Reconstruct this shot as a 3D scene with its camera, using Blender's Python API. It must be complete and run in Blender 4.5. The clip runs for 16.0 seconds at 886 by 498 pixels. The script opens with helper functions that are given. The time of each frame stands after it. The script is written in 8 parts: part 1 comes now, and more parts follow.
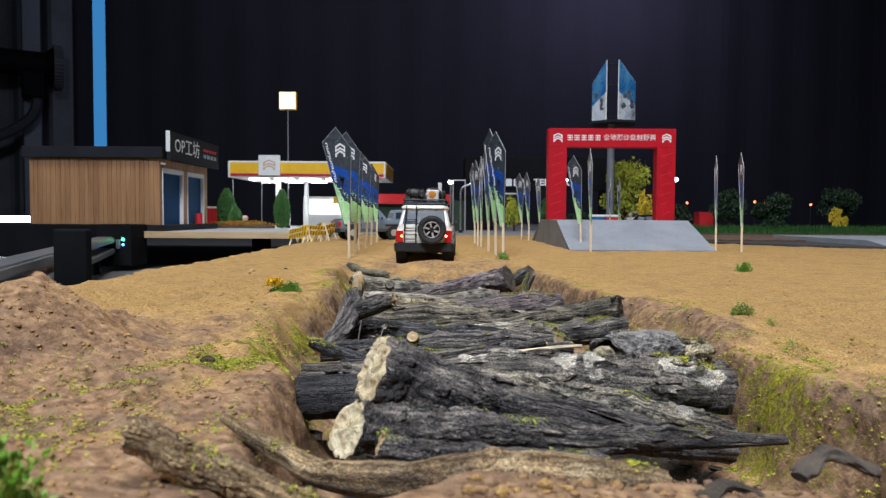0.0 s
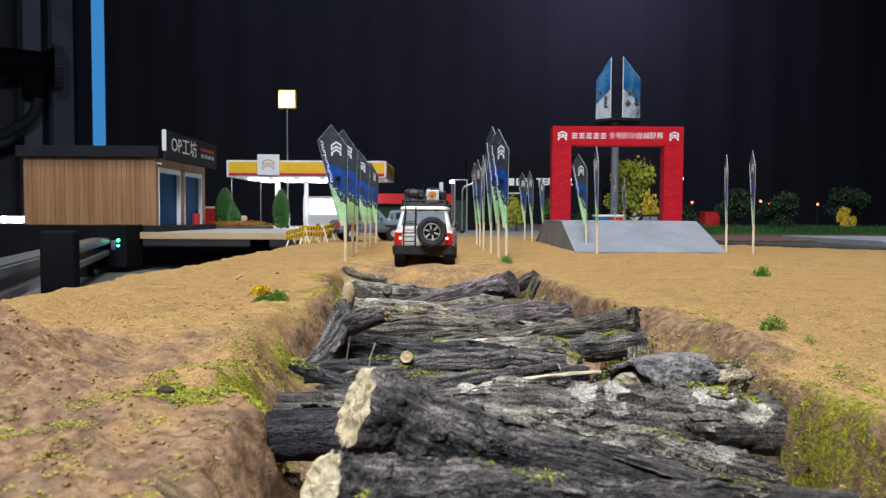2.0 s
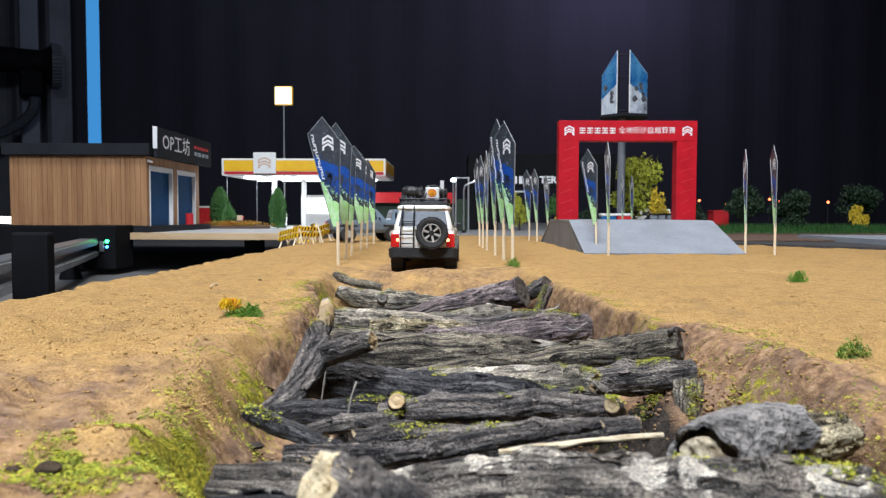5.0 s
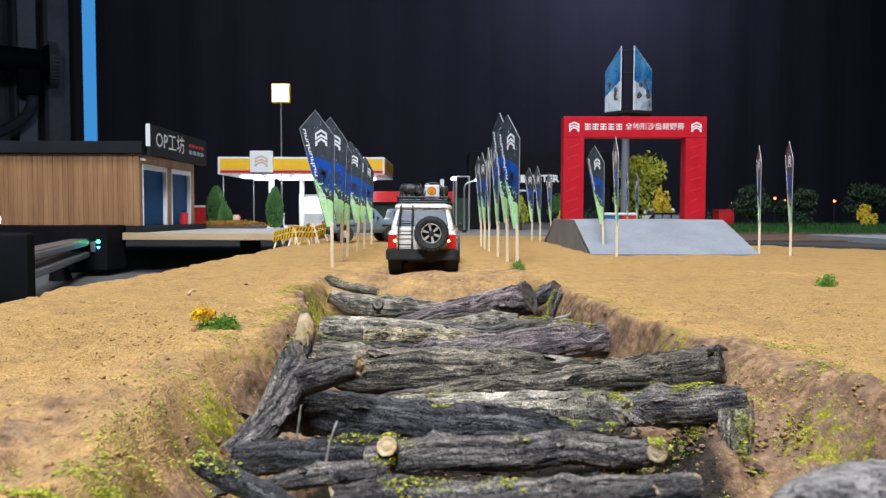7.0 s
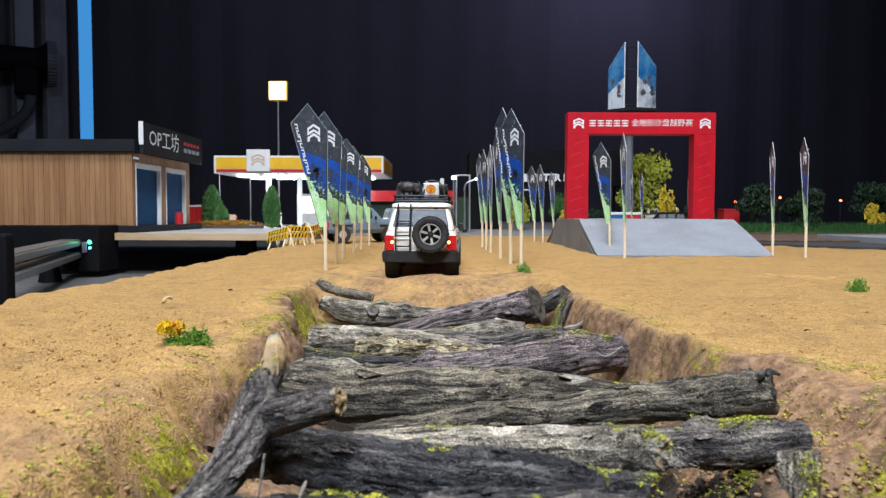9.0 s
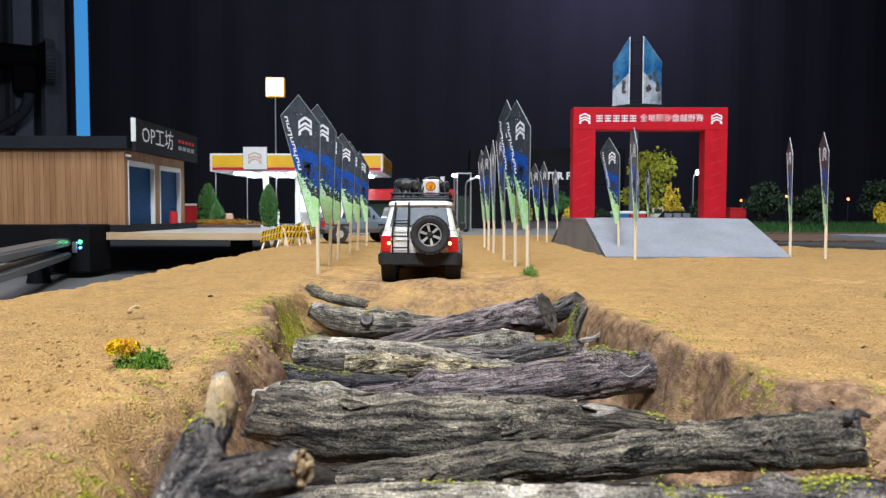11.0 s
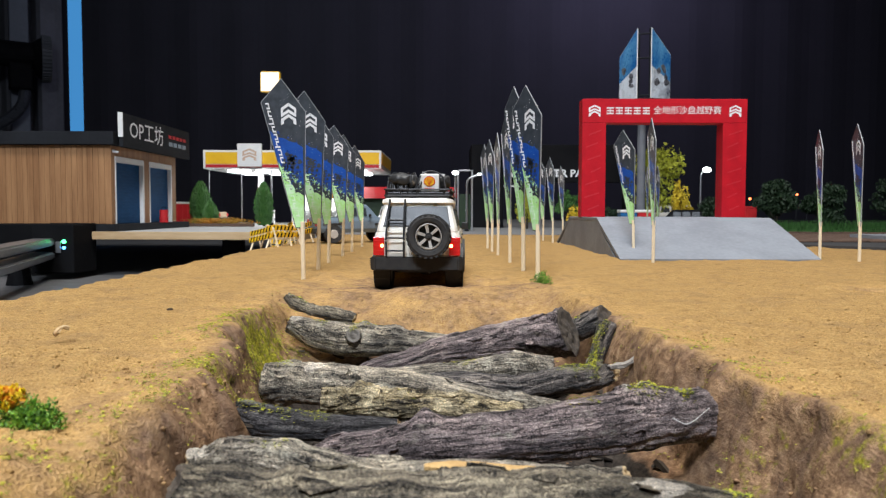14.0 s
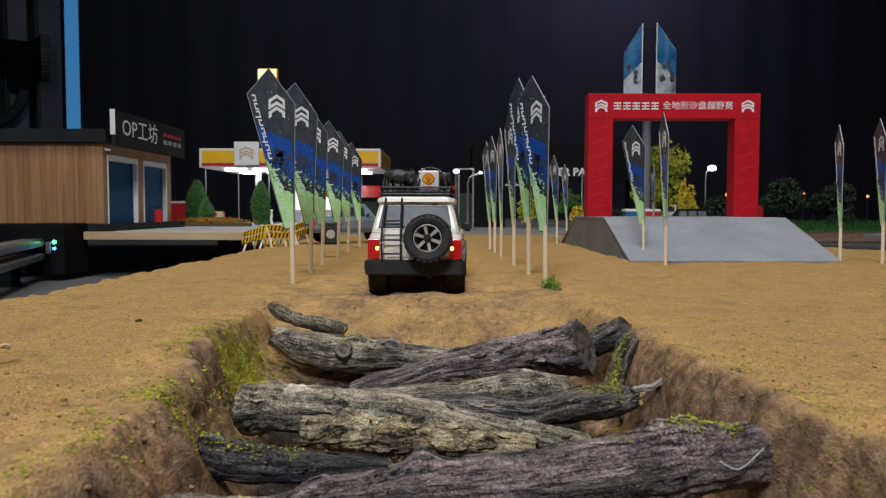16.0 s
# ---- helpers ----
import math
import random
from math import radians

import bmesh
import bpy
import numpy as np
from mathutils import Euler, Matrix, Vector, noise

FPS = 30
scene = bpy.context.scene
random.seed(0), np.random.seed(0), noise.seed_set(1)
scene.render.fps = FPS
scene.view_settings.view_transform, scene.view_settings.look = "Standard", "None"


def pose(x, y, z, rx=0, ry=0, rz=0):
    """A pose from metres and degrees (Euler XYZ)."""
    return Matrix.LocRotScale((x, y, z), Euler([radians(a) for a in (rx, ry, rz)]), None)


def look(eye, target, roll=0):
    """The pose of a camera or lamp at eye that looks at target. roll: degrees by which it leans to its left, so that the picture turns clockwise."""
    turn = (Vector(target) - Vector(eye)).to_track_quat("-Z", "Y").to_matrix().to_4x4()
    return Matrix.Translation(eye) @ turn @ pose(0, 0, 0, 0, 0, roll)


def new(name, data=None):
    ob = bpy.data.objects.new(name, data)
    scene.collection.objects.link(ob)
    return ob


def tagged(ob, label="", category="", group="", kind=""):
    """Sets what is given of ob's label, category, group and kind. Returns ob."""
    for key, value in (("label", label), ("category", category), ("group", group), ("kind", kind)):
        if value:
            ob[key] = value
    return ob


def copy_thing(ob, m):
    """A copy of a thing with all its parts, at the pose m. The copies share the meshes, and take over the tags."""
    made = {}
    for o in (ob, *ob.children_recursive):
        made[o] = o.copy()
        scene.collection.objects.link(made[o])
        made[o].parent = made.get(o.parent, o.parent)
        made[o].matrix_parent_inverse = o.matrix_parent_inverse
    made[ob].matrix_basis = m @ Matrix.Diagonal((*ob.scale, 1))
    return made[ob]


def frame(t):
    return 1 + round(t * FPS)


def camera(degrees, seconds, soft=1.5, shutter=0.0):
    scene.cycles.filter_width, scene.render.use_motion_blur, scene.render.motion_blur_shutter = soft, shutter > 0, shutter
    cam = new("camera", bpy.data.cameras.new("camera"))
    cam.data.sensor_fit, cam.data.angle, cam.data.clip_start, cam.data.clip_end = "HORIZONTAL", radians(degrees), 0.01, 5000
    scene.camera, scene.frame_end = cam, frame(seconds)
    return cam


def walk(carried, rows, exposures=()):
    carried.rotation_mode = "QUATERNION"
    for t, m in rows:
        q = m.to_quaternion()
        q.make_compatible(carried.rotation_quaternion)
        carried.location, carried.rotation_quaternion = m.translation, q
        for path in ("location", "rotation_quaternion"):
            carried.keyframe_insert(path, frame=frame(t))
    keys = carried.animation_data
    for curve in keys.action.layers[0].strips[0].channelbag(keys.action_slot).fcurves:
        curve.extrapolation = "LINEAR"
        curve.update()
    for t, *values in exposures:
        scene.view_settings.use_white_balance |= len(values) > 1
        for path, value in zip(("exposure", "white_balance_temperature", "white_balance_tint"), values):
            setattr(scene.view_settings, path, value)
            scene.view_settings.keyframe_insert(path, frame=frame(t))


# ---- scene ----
cam = camera(62.0, 16.0, soft=1.15)
# the phone lens keeps the middle distance sharp; the hall behind and the nearest bark go slightly soft
cam.data.dof.use_dof, cam.data.dof.focus_distance, cam.data.dof.aperture_fstop = True, 0.40, cam.data.lens / 0.75
# seconds, place, then yaw, pitch and roll in degrees
PATH = [
    (0.00, 0.01946, -0.31947, 0.04654, 0.047, -2.523, 0.375),
    (0.50, 0.02023, -0.31229, 0.04718, 0.199, -2.509, 0.342),
    (1.00, 0.01994, -0.30231, 0.04726, 0.180, -2.540, 0.323),
    (1.50, 0.02099, -0.29604, 0.04839, 0.222, -2.533, 0.340),
    (2.00, 0.02085, -0.28517, 0.04851, 0.200, -2.572, 0.322),
    (2.50, 0.02054, -0.27507, 0.04864, 0.211, -2.592, 0.305),
    (3.00, 0.02102, -0.26681, 0.04904, 0.238, -2.568, 0.259),
    (3.50, 0.02091, -0.25647, 0.04902, 0.260, -2.603, 0.237),
    (4.00, 0.02121, -0.24511, 0.04926, 0.277, -2.636, 0.210),
    (4.75, 0.02088, -0.22945, 0.04927, 0.281, -2.651, 0.193),
    (5.50, 0.02059, -0.21401, 0.04924, 0.283, -2.664, 0.179),
    (6.25, 0.02030, -0.19876, 0.04917, 0.284, -2.677, 0.170),
    (6.50, 0.02021, -0.19370, 0.04913, 0.284, -2.681, 0.168),
    (7.00, 0.02018, -0.18307, 0.04905, 0.280, -2.694, 0.159),
    (7.50, 0.01998, -0.17493, 0.04936, 0.274, -2.694, 0.141),
    (8.00, 0.01976, -0.16637, 0.04933, 0.254, -2.692, 0.157),
    (8.50, 0.01988, -0.15613, 0.04937, 0.269, -2.703, 0.136),
    (9.00, 0.02008, -0.14523, 0.04908, 0.279, -2.723, 0.131),
    (9.75, 0.01993, -0.12950, 0.04912, 0.288, -2.755, 0.132),
    (10.50, 0.01979, -0.11326, 0.04914, 0.300, -2.788, 0.135),
    (11.25, 0.01967, -0.09661, 0.04912, 0.316, -2.820, 0.139),
    (11.50, 0.01964, -0.09100, 0.04911, 0.322, -2.831, 0.140),
    (12.00, 0.01956, -0.07983, 0.04906, 0.326, -2.842, 0.159),
    (12.50, 0.01927, -0.06984, 0.04906, 0.314, -2.874, 0.135),
    (13.00, 0.01923, -0.05881, 0.04914, 0.306, -2.890, 0.147),
    (13.50, 0.01917, -0.04868, 0.04904, 0.320, -2.912, 0.147),
    (14.00, 0.01935, -0.03761, 0.04913, 0.330, -2.916, 0.161),
    (14.50, 0.01932, -0.02759, 0.04941, 0.348, -2.972, 0.153),
    (15.00, 0.01935, -0.01725, 0.04925, 0.354, -2.977, 0.148),
    (15.50, 0.01938, -0.00992, 0.04912, 0.363, -2.950, 0.135),
    (16.00, 0.01944, 0.00044, 0.04949, 0.382, -2.979, 0.129),
]
# seconds, stops: the camera closes down as the lamps and white car take up the picture's middle
EXPOSURE = [(0.0, 0.0, 5700, 10), (3.0, 0.24, 5700, 10), (7.0, 0.40, 5660, 10), (12.5, 0.38, 5780, 10), (14.0, 0.26, 5980, 10), (16.0, -0.42, 6080, 10)]
walk(cam, [(t, pose(x, y, z, 0, 0, yaw) @ pose(0, 0, 0, 90 + pitch) @ pose(0, 0, 0, 0, 0, roll)) for t, x, y, z, yaw, pitch, roll in PATH], exposures=EXPOSURE)

# ---- world and light: a dark hall, lit from above by soft ceiling lamps ----
world = bpy.data.worlds.new("hall_dark")
scene.world = world
world.use_nodes = True
world.node_tree.nodes["Background"].inputs[0].default_value = (0.02, 0.021, 0.028, 1)
world.node_tree.nodes["Background"].inputs[1].default_value = 0.3


def area_lamp(name, place, target, sx, sy, watts, colour=(1, 1, 1)):
    d = bpy.data.lights.new(name, "AREA")
    d.shape, d.size, d.size_y, d.energy, d.color = "RECTANGLE", sx, sy, watts, colour
    ob = new(name, d)
    ob.matrix_world = look(place, target)
    return ob


area_lamp("ceiling_lamp", (0.06, 0.35, 2.3), (0.0, 0.25, 0), 0.8, 0.6, 52, (1.0, 0.925, 0.83))
area_lamp("ceiling_lamp", (0.1, 2.2, 2.6), (0.0, 1.6, 0), 0.8, 0.5, 8, (1.0, 0.95, 0.9))
area_lamp("ceiling_lamp", (-0.35, -1.35, 1.9), (0.0, 0.3, 0), 0.7, 0.5, 60, (0.93, 0.965, 1.0))
area_lamp("curtain_lamp", (1.9, 6.6, 3.1), (1.6, 8.2, 2.3), 0.3, 0.3, 21, (0.78, 0.68, 1.0))
# broad unseen lamp, added to lift the curtain's black on the left
area_lamp("curtain_lamp", (-1.6, 5.6, 3.1), (-1.6, 8.2, 2.2), 1.5, 0.4, 8, (0.85, 0.85, 1.0))

# ---- materials ----
def mat(name, base, other=None, rough=0.6, metal=0.0, scale=40.0, bump=0.0, fine=None, wear=None, coat=0.0,
        emit=None, power=0.0, spec=0.5, stretch=(1, 1, 1), trans=0.0, ior=1.45, split=0.5, alpha=1.0):
    """A procedural surface: two scales of noise between base and other, fine relief, optional pale or dark wear."""
    m = bpy.data.materials.new(name)
    m.use_nodes = True
    nt = m.node_tree
    n, l = nt.nodes, nt.links
    b = n["Principled BSDF"]
    b.inputs["Roughness"].default_value = rough
    b.inputs["Metallic"].default_value = metal
    b.inputs["Specular IOR Level"].default_value = spec
    b.inputs["Coat Weight"].default_value = coat
    b.inputs["Transmission Weight"].default_value = trans
    b.inputs["IOR"].default_value = ior
    b.inputs["Alpha"].default_value = alpha
    if emit:
        b.inputs["Emission Color"].default_value = (*emit, 1)
        b.inputs["Emission Strength"].default_value = power
    other = other or tuple(c * 0.8 for c in base)
    tc = n.new("ShaderNodeTexCoord")
    mp = n.new("ShaderNodeMapping")
    mp.inputs["Scale"].default_value = stretch
    l.new(tc.outputs["Object"], mp.inputs[0])
    big = n.new("ShaderNodeTexNoise")
    big.inputs["Scale"].default_value = scale
    big.inputs["Detail"].default_value = 6
    small = n.new("ShaderNodeTexNoise")
    small.inputs["Scale"].default_value = fine or scale * 9
    small.inputs["Detail"].default_value = 4
    l.new(mp.outputs[0], big.inputs[0]), l.new(mp.outputs[0], small.inputs[0])
    add = n.new("ShaderNodeMath")
    add.operation = "MULTIPLY_ADD"
    add.inputs[1].default_value = 0.4
    l.new(small.outputs[0], add.inputs[0]), l.new(big.outputs[0], add.inputs[2])
    ramp = n.new("ShaderNodeValToRGB")
    ramp.color_ramp.elements[0].position, ramp.color_ramp.elements[1].position = split - 0.0, split + 0.4
    ramp.color_ramp.elements[0].color = (*base, 1)
    ramp.color_ramp.elements[1].color = (*other, 1)
    l.new(add.outputs[0], ramp.inputs[0])
    colour = ramp.outputs[0]
    if wear:
        wn = n.new("ShaderNodeTexNoise")
        wn.inputs["Scale"].default_value = wear[1]
        wn.inputs["Detail"].default_value = 8
        l.new(mp.outputs[0], wn.inputs[0])
        wr = n.new("ShaderNodeValToRGB")
        wr.color_ramp.elements[0].position, wr.color_ramp.elements[1].position = wear[2], wear[2] + 0.09
        l.new(wn.outputs[0], wr.inputs[0])
        mix = n.new("ShaderNodeMix")
        mix.data_type = "RGBA"
        l.new(wr.outputs[0], mix.inputs[0]), l.new(colour, mix.inputs[6])
        mix.inputs[7].default_value = (*wear[0], 1)
        colour = mix.outputs[2]
    l.new(colour, b.inputs["Base Color"])
    rr = n.new("ShaderNodeMapRange")
    rr.inputs[3].default_value, rr.inputs[4].default_value = max(rough - 0.12, 0.03), min(rough + 0.12, 1)
    l.new(small.outputs[0], rr.inputs[0]), l.new(rr.outputs[0], b.inputs["Roughness"])
    if bump:
        bp = n.new("ShaderNodeBump")
        bp.inputs["Distance"].default_value = bump
        bp.inputs["Strength"].default_value = 1.0
        l.new(add.outputs[0], bp.inputs["Height"]), l.new(bp.outputs[0], b.inputs["Normal"])
    return m


def glow(name, colour, power):
    m = bpy.data.materials.new(name)
    m.use_nodes = True
    n, l = m.node_tree.nodes, m.node_tree.links
    e = n.new("ShaderNodeEmission")
    e.inputs[0].default_value, e.inputs[1].default_value = (*colour, 1), power
    l.new(e.outputs[0], n["Material Output"].inputs[0])
    return m


def sand_material():
    """Sand, bare soil and moss, spread by the attributes soil and moss, with grains in colour and relief."""
    m = bpy.data.materials.new("sand_soil")
    m.use_nodes = True
    n, l = m.node_tree.nodes, m.node_tree.links
    b = n["Principled BSDF"]
    b.inputs["Roughness"].default_value = 0.95
    b.inputs["Specular IOR Level"].default_value = 0.15
    tc = n.new("ShaderNodeTexCoord")

    def noise_at(scale, detail=5, rough=0.6):
        t = n.new("ShaderNodeTexNoise")
        t.inputs["Scale"].default_value, t.inputs["Detail"].default_value, t.inputs["Roughness"].default_value = scale, detail, rough
        l.new(tc.outputs["Object"], t.inputs[0])
        return t.outputs[0]

    def ramp(fac, stops):
        r = n.new("ShaderNodeValToRGB")
        while len(r.color_ramp.elements) < len(stops):
            r.color_ramp.elements.new(0.5)
        for e, (p, c) in zip(r.color_ramp.elements, stops):
            e.position, e.color = p, (*c, 1)
        l.new(fac, r.inputs[0])
        return r.outputs[0]

    def mix(fac, a, c):
        x = n.new("ShaderNodeMix")
        x.data_type = "RGBA"
        l.new(fac, x.inputs[0]), l.new(a, x.inputs[6]), l.new(c, x.inputs[7])
        return x.outputs[2]

    def attr(name):
        a = n.new("ShaderNodeAttribute")
        a.attribute_name = name
        return a.outputs["Fac"]

    grain, lump, wide = noise_at(1150, 3), noise_at(160, 6), noise_at(22, 4)
    sand = ramp(grain, [(0.30, (0.16, 0.09, 0.036)), (0.45, (0.49, 0.288, 0.094)), (0.6, (0.62, 0.385, 0.138)), (0.72, (0.84, 0.61, 0.29))])
    sand2 = ramp(lump, [(0.3, (0.30, 0.17, 0.062)), (0.52, (0.55, 0.342, 0.128)), (0.8, (0.65, 0.44, 0.185))])
    half = n.new("ShaderNodeMath")
    half.operation, half.inputs[1].default_value = "MULTIPLY", 0.75
    l.new(wide, half.inputs[0])
    sand = mix(half.outputs[0], sand, sand2)
    pits = ramp(noise_at(480, 6, 0.8), [(0.57, (0.0, 0.0, 0.0)), (0.66, (0.85, 0.85, 0.85))])
    sand = mix(pits, sand, ramp(noise_at(900, 3), [(0.3, (0.15, 0.078, 0.03)), (0.7, (0.30, 0.17, 0.07))]))
    brown = ramp(noise_at(34, 8, 0.7), [(0.5, (0.0, 0.0, 0.0)), (0.72, (0.55, 0.55, 0.55))])
    sand = mix(brown, sand, ramp(noise_at(420, 5), [(0.3, (0.17, 0.10, 0.05)), (0.7, (0.36, 0.23, 0.12))]))
    soil = ramp(noise_at(300, 7), [(0.25, (0.06, 0.036, 0.024)), (0.45, (0.215, 0.124, 0.066)), (0.6, (0.355, 0.218, 0.117)), (0.8, (0.52, 0.358, 0.215))])
    soil_wet = ramp(noise_at(210, 7), [(0.28, (0.042, 0.029, 0.023)), (0.5, (0.18, 0.110, 0.069)), (0.75, (0.37, 0.25, 0.158))])
    soil = mix(ramp(noise_at(48, 5, 0.65), [(0.44, (0, 0, 0)), (0.6, (0.9, 0.9, 0.9))]), soil, soil_wet)
    moss = ramp(noise_at(700, 5), [(0.25, (0.04, 0.05, 0.01)), (0.5, (0.24, 0.22, 0.018)), (0.7, (0.48, 0.41, 0.035))])

    def patchy(name, scale, lo, hi):
        """The attribute, broken up by noise."""
        a = n.new("ShaderNodeMath")
        a.operation = "ADD"
        l.new(attr(name), a.inputs[0]), l.new(noise_at(scale, 7, 0.7), a.inputs[1])
        r = n.new("ShaderNodeMapRange")
        r.inputs[1].default_value, r.inputs[2].default_value = lo, hi
        l.new(a.outputs[0], r.inputs[0])
        return r.outputs[0]

    colour = mix(patchy("soil", 60, 0.72, 1.1), sand, soil)
    # near-black tone that paints the shade in the gaps between logs
    shade_tone = ramp(noise_at(500, 6), [(0.3, (0.016, 0.013, 0.011)), (0.7, (0.06, 0.047, 0.036))])
    colour = mix(patchy("humus", 90, 0.9, 1.25), colour, shade_tone)
    colour = mix(patchy("moss", 260, 0.98, 1.12), colour, moss)
    l.new(colour, b.inputs["Base Color"])
    bp = n.new("ShaderNodeBump")
    bp.inputs["Distance"].default_value = 0.0016
    calm = n.new("ShaderNodeMapRange")
    calm.inputs[1].default_value, calm.inputs[2].default_value, calm.inputs[3].default_value, calm.inputs[4].default_value = 0.1, 0.6, 1.0, 0.45
    l.new(attr("soil"), calm.inputs[0]), l.new(calm.outputs[0], bp.inputs["Strength"])
    h = n.new("ShaderNodeMath")
    h.operation, h.inputs[1].default_value = "MULTIPLY_ADD", 1.5
    l.new(grain, h.inputs[0]), l.new(lump, h.inputs[2])
    l.new(h.outputs[0], bp.inputs["Height"]), l.new(bp.outputs[0], b.inputs["Normal"])
    return m


def bark_material(name, dark, mid, pale, flake, amount):
    """Bark with lengthwise furrows (attributes along and around), pale lichen or bare flakes where amount allows."""
    m = bpy.data.materials.new(name)
    m.use_nodes = True
    n, l = m.node_tree.nodes, m.node_tree.links
    b = n["Principled BSDF"]
    b.inputs["Roughness"].default_value = 0.5
    b.inputs["Specular IOR Level"].default_value = 0.4
    a = n.new("ShaderNodeAttribute")
    a.attribute_name = "bark_place"
    stretch = n.new("ShaderNodeMapping")
    stretch.inputs["Scale"].default_value = (0.10, 1, 1)
    l.new(a.outputs["Vector"], stretch.inputs[0])

    def noise_at(scale, src, detail=6):
        t = n.new("ShaderNodeTexNoise")
        t.inputs["Scale"].default_value, t.inputs["Detail"].default_value, t.inputs["Roughness"].default_value = scale, detail, 0.65
        l.new(src, t.inputs[0])
        return t.outputs[0]

    def ramp(fac, stops):
        r = n.new("ShaderNodeValToRGB")
        while len(r.color_ramp.elements) < len(stops):
            r.color_ramp.elements.new(0.5)
        for e, (p, c) in zip(r.color_ramp.elements, stops):
            e.position, e.color = p, (*c, 1)
        l.new(fac, r.inputs[0])
        return r.outputs[0]

    fur = noise_at(520, stretch.outputs[0], 8)
    wide = n.new("ShaderNodeMapping")
    wide.inputs["Scale"].default_value = (0.45, 1, 1)
    l.new(a.outputs["Vector"], wide.inputs[0])
    spot = noise_at(330, wide.outputs[0], 8)
    plate = n.new("ShaderNodeTexVoronoi")
    plate.feature = "DISTANCE_TO_EDGE"
    plate.inputs["Scale"].default_value = 640
    warp = n.new("ShaderNodeMix")
    warp.data_type = "VECTOR"
    warp.inputs[0].default_value = 0.0026
    wn = n.new("ShaderNodeTexNoise")
    wn.inputs["Scale"].default_value = 700
    l.new(a.outputs["Vector"], wn.inputs[0])
    l.new(stretch.outputs[0], warp.inputs[4]), l.new(wn.outputs[1], warp.inputs[5])
    l.new(warp.outputs[1], plate.inputs[0])
    split = n.new("ShaderNodeMapRange")
    split.inputs[1].default_value, split.inputs[2].default_value = 0.0, 0.16
    l.new(plate.outputs["Distance"], split.inputs[0])
    cr = n.new("ShaderNodeMath")
    cr.operation, cr.inputs[1].default_value = "MULTIPLY_ADD", 0.13
    l.new(split.outputs[0], cr.inputs[0]), l.new(fur, cr.inputs[2])
    base = ramp(cr.outputs[0], [(0.45, dark), (0.62, mid), (0.83, pale)])
    x = n.new("ShaderNodeMix")
    x.data_type = "RGBA"
    mask = ramp(spot, [(1 - amount - 0.05, (0, 0, 0)), (1 - amount + 0.05, (1, 1, 1))])
    l.new(mask, x.inputs[0]), l.new(base, x.inputs[6])
    x.inputs[7].default_value = (*flake, 1)
    lich = n.new("ShaderNodeAttribute")
    lich.attribute_name = "lichen"
    lsum = n.new("ShaderNodeMath")
    lsum.operation, lsum.inputs[1].default_value = "MULTIPLY_ADD", 1.6
    l.new(noise_at(270, wide.outputs[0], 9), lsum.inputs[0]), l.new(lich.outputs["Fac"], lsum.inputs[2])
    lhalf = n.new("ShaderNodeMath")
    lhalf.operation, lhalf.inputs[1].default_value = "MULTIPLY", 0.5
    l.new(lsum.outputs[0], lhalf.inputs[0])
    z = n.new("ShaderNodeMix")
    z.data_type = "RGBA"
    l.new(ramp(lhalf.outputs[0], [(0.71, (0, 0, 0)), (0.735, (1, 1, 1))]), z.inputs[0]), l.new(x.outputs[2], z.inputs[6])
    z.inputs[7].default_value = (0.76, 0.70, 0.60, 1)
    fleck = noise_at(1900, a.outputs["Vector"], 3)
    y = n.new("ShaderNodeMix")
    y.data_type = "RGBA"
    y.blend_type = "MULTIPLY"
    y.inputs[0].default_value = 0.7
    l.new(z.outputs[2], y.inputs[6]), l.new(ramp(fleck, [(0.32, (0.25, 0.25, 0.25)), (0.54, (1, 1, 1)), (0.70, (2.0, 1.98, 1.9))]), y.inputs[7])
    tone = n.new("ShaderNodeMix")
    tone.data_type, tone.blend_type = "RGBA", "MULTIPLY"
    tone.inputs[0].default_value = 1.0
    l.new(y.outputs[2], tone.inputs[6]), l.new(ramp(noise_at(75, a.outputs["Vector"], 4), [(0.36, (0.50, 0.48, 0.47)), (0.52, (0.99, 0.95, 0.90)), (0.66, (1.42, 1.34, 1.22))]), tone.inputs[7])
    l.new(tone.outputs[2], b.inputs["Base Color"])
    bp = n.new("ShaderNodeBump")
    bp.inputs["Distance"].default_value = 0.0030
    h = n.new("ShaderNodeMath")
    h.operation, h.inputs[1].default_value = "MULTIPLY_ADD", 0.35
    l.new(fleck, h.inputs[0]), l.new(cr.outputs[0], h.inputs[2])
    l.new(h.outputs[0], bp.inputs["Height"]), l.new(bp.outputs[0], b.inputs["Normal"])
    return m


SAND = sand_material()
BARK_DARK = bark_material("dark_bark", (0.018, 0.018, 0.020), (0.184, 0.164, 0.154), (0.496, 0.444, 0.389), (0.354, 0.328, 0.288), 0.36)
BARK_BLACK = bark_material("blackish_bark", (0.014, 0.014, 0.016), (0.075, 0.072, 0.078), (0.24, 0.235, 0.235), (0.2, 0.195, 0.185), 0.33)
BARK_GREY = bark_material("grey_bark", (0.028, 0.026, 0.024), (0.393, 0.350, 0.279), (0.796, 0.717, 0.578), (0.533, 0.499, 0.409), 0.42)
BARK_BROWN = bark_material("brown_grey_bark", (0.022, 0.02, 0.019), (0.224, 0.195, 0.147), (0.542, 0.483, 0.354), (0.415, 0.374, 0.279), 0.38)
BARK_RED = bark_material("reddish_bark", (0.022, 0.017, 0.018), (0.313, 0.253, 0.254), (0.650, 0.559, 0.537), (0.440, 0.405, 0.356), 0.38)
